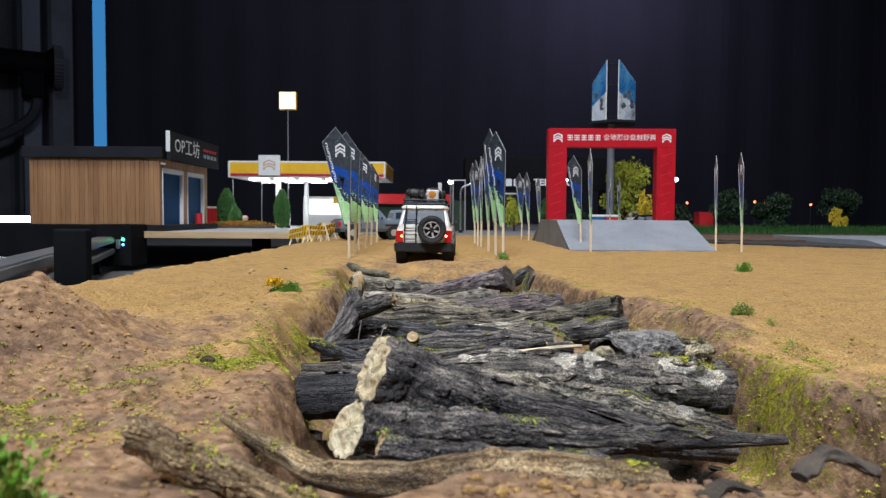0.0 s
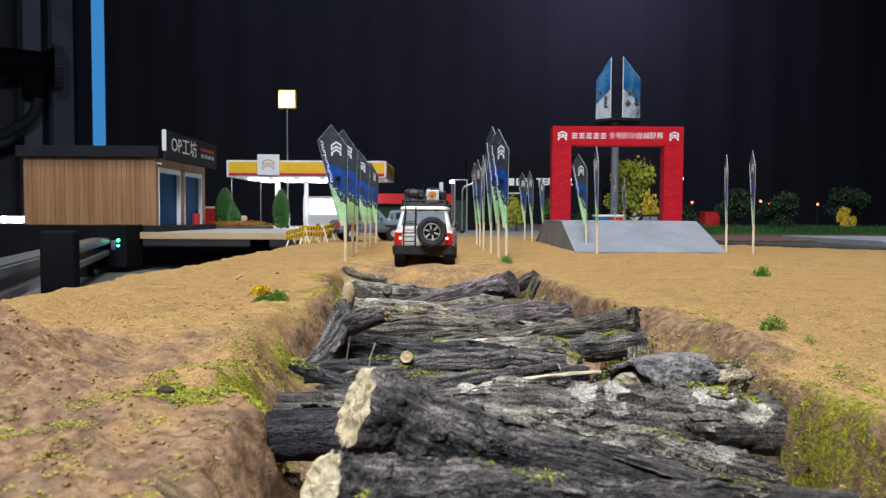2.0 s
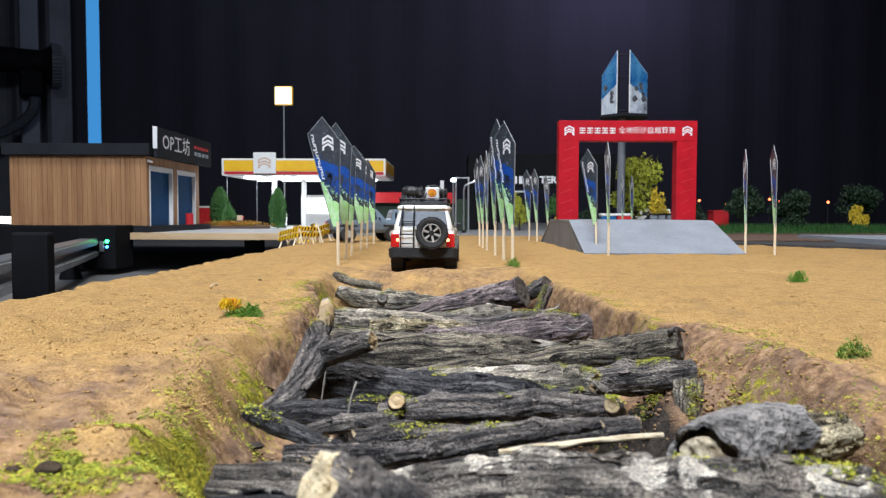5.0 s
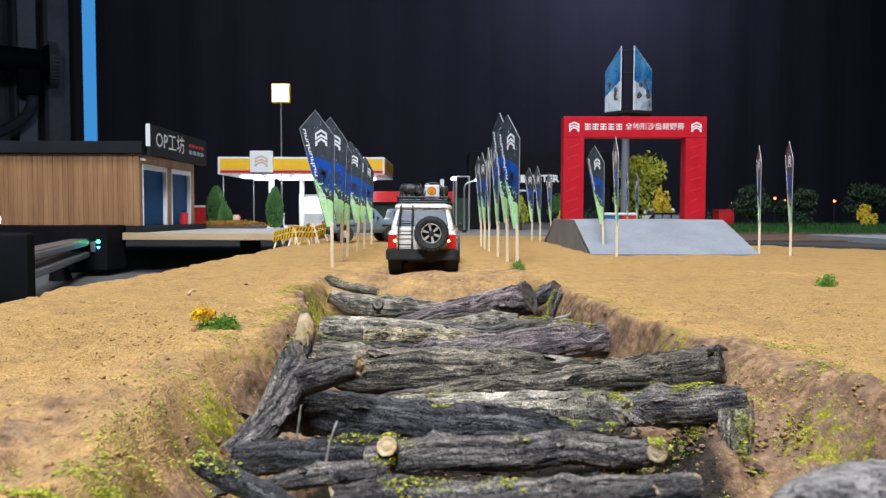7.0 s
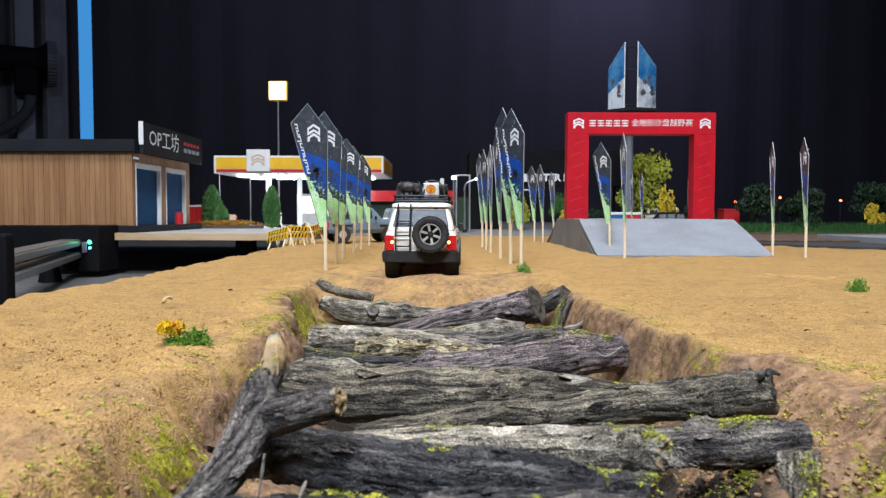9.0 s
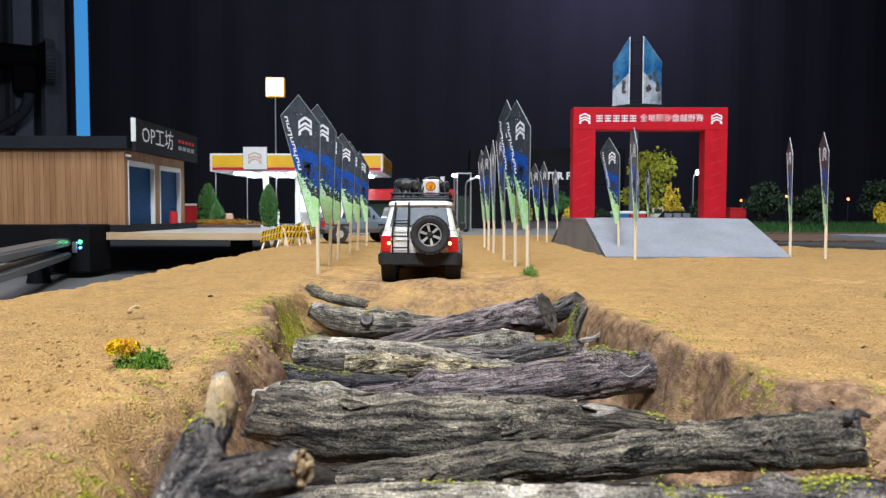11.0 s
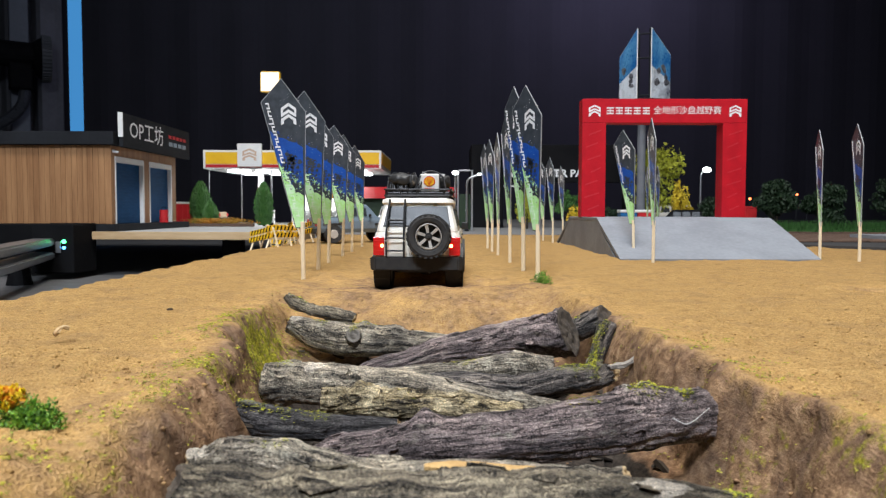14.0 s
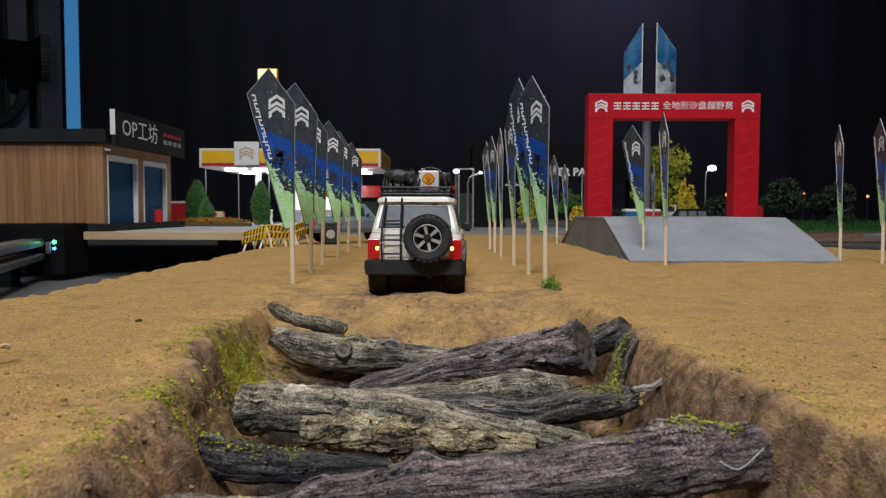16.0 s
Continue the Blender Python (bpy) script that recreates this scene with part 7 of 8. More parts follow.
    loft(bm, [[Vector((-0.021, b - 0.0012 + d, 0.0405)), Vector((0.021, b - 0.0012 + d, 0.0405)), Vector((0.0195, b - 0.0115 + d, 0.0525)), Vector((-0.0195, b - 0.0115 + d, 0.0525))] for d in (-0.0003, 0.0008)])
    part("windscreen", bm, GLASS, ob)
    bm = bmesh.new()
    loft(bm, [[Vector((-0.021, a + 0.0008 - d, 0.0415)), Vector((0.021, a + 0.0008 - d, 0.0415)), Vector((0.0195, a + 0.0042 - d, 0.0525)), Vector((-0.0195, a + 0.0042 - d, 0.0525))] for d in (-0.0003, 0.0006)])
    part("rear_window", bm, GLASS, ob)
    if kind == "pickup":
        part("load_bed", box(bmesh.new(), -0.023, 0.023, 0.004, 0.042, 0.0386, 0.0396), TRIM, ob)
    return tagged(ob, label, "car", "parked models")


parked(-0.188, 1.09, 0.0005, -66, GREY_BLUE, "pickup", "grey-blue pickup model parked beside the lane")
parked(-0.100, 1.24, 0.0005, -72, GREY_BLUE, "suv", "grey-blue off-road model parked across the lane")
parked(-0.66, 2.20, PLAT_Z, 80, BEIGE, "pickup", "beige truck model under the canopy")
parked(0.63, 1.72, 0.0015, 75, BLACK_PANEL, "suv", "dark car model behind the red gate", 0.9)
parked(0.72, 2.05, 0.0015, 70, CAN_WHITE, "suv", "white van model behind the red gate", 1.15)


def barricade(x, y, turn, seed):
    ob = empty("barricade", (x, y, ground_at(x, y)), turn)
    ob.matrix_world = ob.matrix_world @ pose(0, 0, 0, (seed * 37 % 23) - 11, (seed * 53 % 21) - 10, 0)
    for z in (0.014, 0.0235):
        plank = part("plank", box(bmesh.new(), -0.024, 0.024, -0.0085 + 0.1 * (z - 0.014), -0.007 + 0.1 * (z - 0.014), z, z + 0.0068, 0.0003), YELLOW, ob)
        for k in range(7):
            u = -0.021 + k * 0.0065
            bm = bmesh.new()
            prism(bm, [(u, z + 0.0003), (u + 0.0020, z + 0.0003), (u + 0.0040, z + 0.0065), (u + 0.002, z + 0.0065)], "y", -0.0089 + 0.1 * (z - 0.014), -0.0084 + 0.1 * (z - 0.014))
            part("stripe", bm, BLACK_PANEL, plank)
    for s in (-1, 1):
        for t in (-1, 1):
            part("leg", rod(bmesh.new(), (s * 0.018, t * 0.011, -0.001), (s * 0.017, 0, 0.031), 0.0014, 0.0014, 6), WOOD_STICK, ob)
    return tagged(ob, "small yellow and black striped barricade on wooden legs", "barricade", "barricades at the sand's edge")


for k, (x, y, turn) in enumerate(((-0.230, 0.965, -38), (-0.219, 0.99, 52), (-0.206, 1.03, -64), (-0.222, 1.07, 24), (-0.199, 1.06, 70), (-0.236, 1.12, -15))):
    barricade(x, y, turn, k)


# a second low grey ramp at the far side
ob = empty("low_ramp", (0.80, 0.95, 0))
part("body", prism(bmesh.new(), [(-0.13, -0.006), (-0.13, 0.0005), (-0.05, 0.012), (0.3, 0.012), (0.3, -0.006)], "x", -0.08, 0.2), RAMP_GREY, ob)
tagged(ob, "low grey painted ramp on the sand", "ramp")


# ---- camera slider and stand beside the table ----
def slider():
    ob = empty("slider_rail", (-0.73, 1.40, -0.085), 0)
    part("end_box", box(box(bmesh.new(), -0.055, 0.028, -0.02, 0.075, 0.012, 0.1085, 0.003), -0.42, -0.0555, 0.02, 0.075, 0.03, 0.1075, 0.003), BLACK_PANEL, ob, "black motor box with small lit indicators")
    bm = bmesh.new()
    part("socket", box(bmesh.new(), -0.006, 0.004, -0.0235, -0.0195, 0.052, 0.074, 0.001), SILVER, ob)
    part("indicator", rod(bmesh.new(), (0.010, -0.0225, 0.074), (0.010, -0.0195, 0.074), 0.004), LED_GREEN, ob)
    part("indicator", rod(bmesh.new(), (0.010, -0.0225, 0.062), (0.010, -0.0195, 0.062), 0.0028), LED_SKY, ob)
    for z0, z1 in ((0.040, 0.054), (0.066, 0.080)):
        bm = bmesh.new()
        a, b = Vector((-0.03, -0.0205, 0)), Vector((0.35, -1.15, 0))
        d = (b - a).normalized()
        side = Vector((-d.y, d.x, 0)) * 0.02
        loft(bm, [[a - side + Vector((0, 0, z0)), a + side + Vector((0, 0, z0)), a + side + Vector((0, 0, z1)), a - side + Vector((0, 0, z1))],
                  [b - side + Vector((0, 0, z0)), b + side + Vector((0, 0, z0)), b + side + Vector((0, 0, z1)), b - side + Vector((0, 0, z1))]])
        bmesh.ops.bevel(bm, geom=bm.edges[:], offset=0.003, segments=2, affect="EDGES")
        part("rail_bar", bm, SILVER, ob, "brushed aluminium bar")
    part("carriage", box(bmesh.new(), 0.262, 0.304, -0.802, -0.785, 0.022, 0.113, 0.003), BLACK_PANEL, ob, "black carriage block")
    for u, v in ((-0.02, -0.12), (0.30, -0.95)):
        part("foot", rod(bmesh.new(), (u, v, 0.0002), (u, v, 0.040), 0.022, 0.014, 16), BLACK_PANEL, ob)
    return tagged(ob, "black and aluminium camera slider rail on the floor", "slider")


slider()

strip = empty("light_tube", (-1.776, 3.55, -0.085))
part("tube", rod(bmesh.new(), (0, 0, 0.3), (0, 0, 3.1), 0.030, 0.030, 16), LED_BLUE, strip, "blue lit tube")
part("stand", rod(bmesh.new(), (0, 0.02, 0.0), (0, 0.02, 0.31), 0.04, 0.02, 12), BLACK_PANEL, strip)
tagged(strip, "tall vertical blue light tube by the curtain", "lamp")


STAND_GREY = mat("grey_post", (0.15, 0.17, 0.21), (0.11, 0.13, 0.16), rough=0.5, scale=4)
STAND_DARK = mat("dark_grey_knob", (0.08, 0.09, 0.10), (0.05, 0.055, 0.06), rough=0.5, scale=8)
STAND_SHINE = mat("dark_painted_handle", (0.10, 0.11, 0.13), (0.07, 0.075, 0.085), rough=0.3, metal=0.4, scale=6)


def stand():
    """A big dark clamp head with knob and bent handle, out by the curtain."""
    ob = empty("light_stand", (-4.40, 7.0, -0.085), 32)
    part("pole", box(bmesh.new(), 0.24, 0.41, 0.25, 0.42, 0.0, 3.2, 0.01), STAND_GREY, ob, "grey upright post")
    part("clamp_arm", rod(bmesh.new(), (-0.9, 0, 1.64), (0.5, 0, 1.64), 0.125, 0.125, 18), BLACK_PANEL, ob)
    knob = part("knob", rod(bmesh.new(), (0.5, 0, 1.62), (0.585, 0, 1.62), 0.225, 0.215, 40), STAND_DARK, ob, "dark grey ribbed knob")
    for k in range(40):
        t = 2 * math.pi * k / 40
        part("rib", rod(bmesh.new(), (0.505, math.cos(t) * 0.221, 1.62 + math.sin(t) * 0.221), (0.58, math.cos(t) * 0.215, 1.62 + math.sin(t) * 0.215), 0.009, 0.009, 6), STAND_DARK, knob)
    part("collar", rod(bmesh.new(), (0.44, 0, 1.62), (0.5, 0, 1.62), 0.16, 0.20, 28), BLACK_PANEL, ob)
    part("yoke", tube([(0.36, 0, 1.42), (0.33, 0, 1.16), (0.16, 0, 0.98), (-0.14, 0, 0.84), (-0.6, 0, 0.70)], 0.055, 10), STAND_SHINE, ob)
    part("block", box(bmesh.new(), 0.22, 0.42, -0.1, 0.1, 1.30, 1.55, 0.02), BLACK_PANEL, ob)
    part("latch", tube([(-0.9, -0.12, 1.78), (-0.3, -0.12, 1.79), (-0.12, -0.12, 1.77)], 0.012, 8), SILVER, ob)
    return tagged(ob, "dark light stand with a large knob and bent handle", "stand")


stand()


panel_lamp = empty("floor_lamp", (-1.5, 2.2, -0.085))
part("housing", box(bmesh.new(), -0.17, 0.14, 0.0, 0.05, 0.04, 0.130, 0.006), BLACK_PANEL, panel_lamp)
part("lamp_face", box(bmesh.new(), -0.165, 0.135, -0.003, -0.0005, 0.046, 0.124, 0.001), LAMP_WHITE, panel_lamp, "lit white lamp face")
for u in (-0.12, 0.1):
    part("foot", box(bmesh.new(), u - 0.01, u + 0.01, -0.03, 0.08, 0.0002, 0.0398, 0.002), BLACK_PANEL, panel_lamp)
tagged(panel_lamp, "low white light panel behind the workshop", "lamp")

# ---- small things in and round the trench ----
def flat_piece(name, points, width, thick, material, label, category, seed, twist=0.0, parent=None):
    """A hewn or torn strip of wood: ragged flat section drawn along points."""
    rnd = np.random.RandomState(seed)
    c = smooth_line([(*p, 1.0) for p in points], 40)
    tan = np.gradient(c[:, :3], axis=0)
    bm = bmesh.new()
    rings = []
    for i, (p, t) in enumerate(zip(c, tan)):
        q = Vector(t).normalized().to_track_quat("Z", "Y")
        u = i / 39
        w = width * (0.75 + 0.3 * math.sin(u * 5 + seed) + 0.04 * rnd.rand()) * (1 if 0.06 < u < 0.94 else 0.6)
        h = thick * (0.9 + 0.2 * math.sin(u * 9 + seed))
        ring = []
        for k in range(12):
            a = 2 * math.pi * k / 12 + twist * u
            r = 1 + 0.34 * noise.noise((k * 0.9, u * 4, seed)) + 0.26 * noise.noise((k * 2.3, u * 6, seed + 5)) + 0.03 * (rnd.rand() - 0.5)
            ring.append(Vector(p[:3]) + q @ Vector((math.cos(a) * w * r, math.sin(a) * h * r, 0)))
        rings.append(ring)
    loft(bm, rings)
    ob = part(name, bm, material, parent)
    return tagged(ob, label, category) if label else ob


def fibres(parent, spots, material, reach, count, seed):
    """Frayed fibres standing out of torn wood, one joined mesh."""
    rnd = random.Random(seed)
    bm = bmesh.new()
    for _ in range(count):
        o = Vector(rnd.choice(spots)) + Vector((rnd.gauss(0, 0.0022), rnd.gauss(0, 0.0012), rnd.gauss(0, 0.0016)))
        d = Vector((rnd.gauss(0, 1), rnd.gauss(-0.3, 0.6), rnd.gauss(0.4, 0.8))).normalized() * reach * rnd.uniform(0.3, 1)
        w = Vector((d.y, -d.x, d.z)).normalized() * 0.00013
        v = [bm.verts.new(q) for q in (o - w, o + w, o + d * 0.6 + w * 0.7, o + d, o + d * 0.6 - w * 0.7)]
        bm.faces.new(v)
    f = part("fibre_fringe", bm, material, parent)
    f["kind"] = "stuff"


fibres(hewn_log, [(0.0040, -0.1140, 0.0112), (0.0015, -0.1165, 0.0085), (0.0030, -0.1170, 0.0100)], HEWN, 0.0020, 120, 3)
fibres(smooth_log, [(0.0715, 0.0315, -0.0085), (0.0735, 0.0300, -0.0095), (0.0755, 0.0290, -0.0105), (0.070, 0.030, -0.0110)], CUT_GREY, 0.0042, 260, 5)
flat_piece("wood_strip", [(0.032, -0.0690, -0.0012), (0.043, -0.0695, 0.0004), (0.054, -0.0695, 0.0018), (0.067, -0.0690, 0.0026)], 0.0012, 0.0006, PALE_CORE,
           "torn pale strip of wood on a flaked log", "wood strip", 6)
flat_piece("splinter", [(-0.0066, -0.0225, -0.0070), (-0.0058, -0.021, -0.002), (-0.0045, -0.018, 0.0022)], 0.00042, 0.0003, CUT_GREY, "thin pale upright splinter on a branch", "splinter", 8)
flat_piece("splinter", [(-0.0175, 0.0, -0.0075), (-0.0168, 0.0, -0.003), (-0.0162, 0.0, 0.001)], 0.00042, 0.0003, CUT_GREY, "thin pale upright splinter beside the forked branch", "splinter", 9)
flat_piece("splinter", [(0.0835, 0.261, -0.0150), (0.0875, 0.260, -0.0138), (0.0915, 0.259, -0.0128), (0.0955, 0.258, -0.0100)], 0.0019, 0.0013, CUT_GREY, "pale curled splinter at a dark log's tip", "splinter", 10)
flat_piece("splinter", [(0.066, 0.0325, -0.0075), (0.0715, 0.031, -0.0085), (0.0765, 0.0295, -0.0115)], 0.0019, 0.0011, CUT_GREY, "pale torn wood end of a smooth log", "splinter", 11)
flat_piece("wood_strip", [(0.014, 0.1385, -0.0128), (0.022, 0.1375, -0.0124), (0.032, 0.1365, -0.0124), (0.043, 0.1350, -0.0130)], 0.0030, 0.0009, mat("orange_torn_wood", (0.55, 0.36, 0.14), (0.4, 0.24, 0.09), rough=0.8, scale=200, bump=0.0006), "orange-brown torn strip on a grey log", "wood strip", 12)
flat_piece("twig", [(-0.1265, 0.2335, 0.0028), (-0.1255, 0.237, 0.0052), (-0.1235, 0.2385, 0.0045)], 0.0011, 0.0008, CUT, "short pale twig lying on the sand", "twig", 13)
flat_piece("twig", [(0.1045, 0.052, 0.0055), (0.1075, 0.055, 0.0065), (0.112, 0.057, 0.0050)], 0.0010, 0.0007, BARK_DARK, "short dark twig on a log end", "twig", 14)
flat_piece("bark_chip", [(0.062, -0.195, -0.004), (0.070, -0.188, -0.002), (0.078, -0.186, -0.004)], 0.0040, 0.0010, BARK_TREE, "dark bark chip on the near bank", "bark chip", 15)
flat_piece("bark_chip", [(0.088, -0.180, -0.003), (0.096, -0.175, 0.000), (0.105, -0.176, -0.003)], 0.0045, 0.0012, CUT_DARK, "brown bark chip on the near bank", "bark chip", 16)


def bark_roll():
    """A curled shell of bark lying on a log, open at its end, with the pale wood core inside."""
    ob = empty("bark_roll", (0, 0, 0))
    pts = smooth_line(ROLL, 60)
    tan = np.gradient(pts[:, :3], axis=0)
    bm = bmesh.new()
    rows = []
    seg = 40
    for i, (p, t) in enumerate(zip(pts, tan)):
        t = Vector(t).normalized()
        side = t.cross(Vector((0, 0, 1))).normalized()
        up = side.cross(t)
        row = []
        for k in range(seg + 1):
            a = math.radians(-15 + 205 * k / seg)
            u = i / 59
            r = p[3] * 1.05 * (1 + 0.05 * math.sin(5 * u + 2 * a) + 0.09 * noise.noise((p[0] * 400, a * 4, 3)) + 0.05 * noise.noise((p[0] * 1400, a * 9, 7)))
            row.append(Vector(p[:3]) + side * math.cos(a) * r + up * math.sin(a) * r + t * 0.0012 * math.sin(a * 5) * max(0, 1 - min(i, 59 - i) / 8))
        rows.append(row)
    verts = [[bm.verts.new(v) for v in row] for row in rows]
    for i in range(59):
        for k in range(seg):
            bm.faces.new((verts[i][k], verts[i][k + 1], verts[i + 1][k + 1], verts[i + 1][k]))
    bmesh.ops.recalc_face_normals(bm, faces=bm.faces)
    bmesh.ops.solidify(bm, geom=bm.faces[:], thickness=0.0009)
    part("bark_shell", bm, BARK_OBJ, ob)
    core = [(x, y, z - 0.0008, r * 0.72) for x, y, z, r in ROLL[:3]]
    torn = [(0.0985, -0.0560, -0.0022, 0.0046), (0.1080, -0.0520, -0.0024, 0.0052), (0.1150, -0.0500, -0.0028, 0.0050)]
    for c in (wood("core", core, PALE_CORE, PALE_CORE, 611, 0.05, 0, 0.6, scaly=0),
              wood("torn_end", torn, BARK_PALE, CUT_DARK, 613, 0.22, 1, 1.2, scaly=1.5)):
        for key in ("label", "category", "group"):
            if key in c:
                del c[key]
        c.parent = ob
    return tagged(ob, "curled roll of dark bark round a pale core", "bark")


ROLL = [(0.0740, -0.0735, -0.0015, 0.0076), (0.0820, -0.0655, -0.0008, 0.0074), (0.0920, -0.0590, -0.0004, 0.0066), (0.1020, -0.0545, -0.0012, 0.0060)]
BARK_OBJ = mat("loose_dark_bark", (0.04, 0.036, 0.034), (0.36, 0.325, 0.29), rough=0.7, scale=230, bump=0.0032, fine=900, split=0.53, stretch=(0.5, 1, 1))
bark_roll()


def tuft(x, y, size, blades, colours, label, seed, flower=None, lift=0.0):
    """A clump of artificial plants: a dome of small leaves, some with small flowers."""
    rnd = random.Random(seed)
    z = ground_at(x, y) - 0.0008 + lift
    ob = empty("grass_tuft", (x, y, z))
    for n, m in enumerate(colours):
        bm = bmesh.new()
        for k in range(blades // len(colours)):
            v = Vector((rnd.gauss(0, 1), rnd.gauss(0, 1), abs(rnd.gauss(0, 1)))).normalized() * rnd.uniform(0.45, 1.0)
            lump = 0.75 + 0.45 * noise.noise(v * 2.2 + Vector((seed * 3.7, 0, 0)))
            c = Vector((v.x * size * 0.62 * lump, v.y * size * 0.5 * lump, v.z * size * 0.78 * lump))
            w = size * rnd.uniform(0.035, 0.075)
            q = Euler((rnd.uniform(-0.9, 0.9), rnd.uniform(-0.9, 0.9), rnd.uniform(0, 6.3))).to_matrix()
            v4 = [bm.verts.new(c + q @ Vector(p)) for p in ((-w * 0.5, 0, 0), (0, -w * 0.45, w * 0.5), (w * 0.5, 0, w * 0.2), (0, w * 0.3, w * 1.5))]
            bm.faces.new(v4)
        part("grass_clump", bm, m, ob)["kind"] = "stuff"
    if flower:
        for n, m in enumerate(flower):
            bm = bmesh.new()
            for k in range(60):
                a, d = rnd.uniform(0, 6.3), rnd.uniform(0, 0.6) * size
                c = Vector((math.cos(a) * d * 0.8 - size * 0.2, math.sin(a) * d * 0.5, size * rnd.uniform(0.45, 0.86)))
                leaf_at = size * 0.085
                for j in range(4):
                    q = Euler((rnd.uniform(0, 6), rnd.uniform(0, 6), rnd.uniform(0, 6))).to_matrix()
                    v = [bm.verts.new(c + q @ Vector(p)) for p in ((-leaf_at, 0, 0), (0, -leaf_at * 0.6, leaf_at * 0.3), (leaf_at, 0, 0), (0, leaf_at * 0.6, leaf_at * 0.3))]
                    bm.faces.new(v)
            part("flower_clump", bm, m, ob)["kind"] = "stuff"
    return tagged(ob, label, "grass", "grass tufts")


GRASS = mat("bright_grass", (0.13, 0.30, 0.015), (0.24, 0.42, 0.04), rough=0.5, scale=200)
GRASS_DEEP = mat("deep_grass", (0.055, 0.15, 0.010), (0.09, 0.21, 0.018), rough=0.5, scale=200)
GRASS_STRAW = mat("straw_grass", (0.34, 0.33, 0.06), (0.22, 0.27, 0.04), rough=0.6, scale=200)
PETAL = mat("yellow_petal", (0.90, 0.74, 0.015), (0.88, 0.62, 0.012), rough=0.5, scale=300)
PETAL_ORANGE = mat("orange_petal", (0.75, 0.30, 0.02), (0.8, 0.45, 0.02), rough=0.5, scale=300)
tuft(-0.0815, 0.131, 0.0115, 1300, (GRASS, GRASS_DEEP, GRASS_STRAW), "green grass tuft with yellow flowers on sand", 1, (PETAL, PETAL, PETAL_ORANGE))
tuft(-0.0725, 0.1255, 0.0115, 1200, (GRASS, GRASS_DEEP), "green grass tuft beside yellow flowers", 2)
tuft(-0.043, -0.222, 0.0180, 1500, (GRASS, GRASS, GRASS_STRAW), "bright green grass tuft on the near bank", 3)
tuft(0.081, 0.440, 0.0140, 600, (GRASS, GRASS_DEEP), "small bright green tuft by a flag", 4)
tuft(0.079, 0.356, 0.0090, 300, (GRASS, GRASS_STRAW), "tiny green tuft at the trench rim", 5)
tuft(0.284, 0.328, 0.0140, 1100, (GRASS, GRASS, GRASS_DEEP), "small green tuft on the open sand", 6)
tuft(0.162, 0.031, 0.0120, 1200, (GRASS_STRAW, GRASS_STRAW, GRASS_DEEP), "small olive tuft on the sand", 7)
tuft(0.160, -0.004, 0.0065, 220, (GRASS, GRASS_STRAW), "tiny green tuft on the sand", 8)
tuft(-0.016, -0.034, 0.0080, 240, (GRASS, GRASS_DEEP), "thin grass growing between branches", 10)
tuft(0.145, -0.055, 0.0050, 220, (GRASS, GRASS_STRAW), "tiny green tuft on the mossy bank", 11)


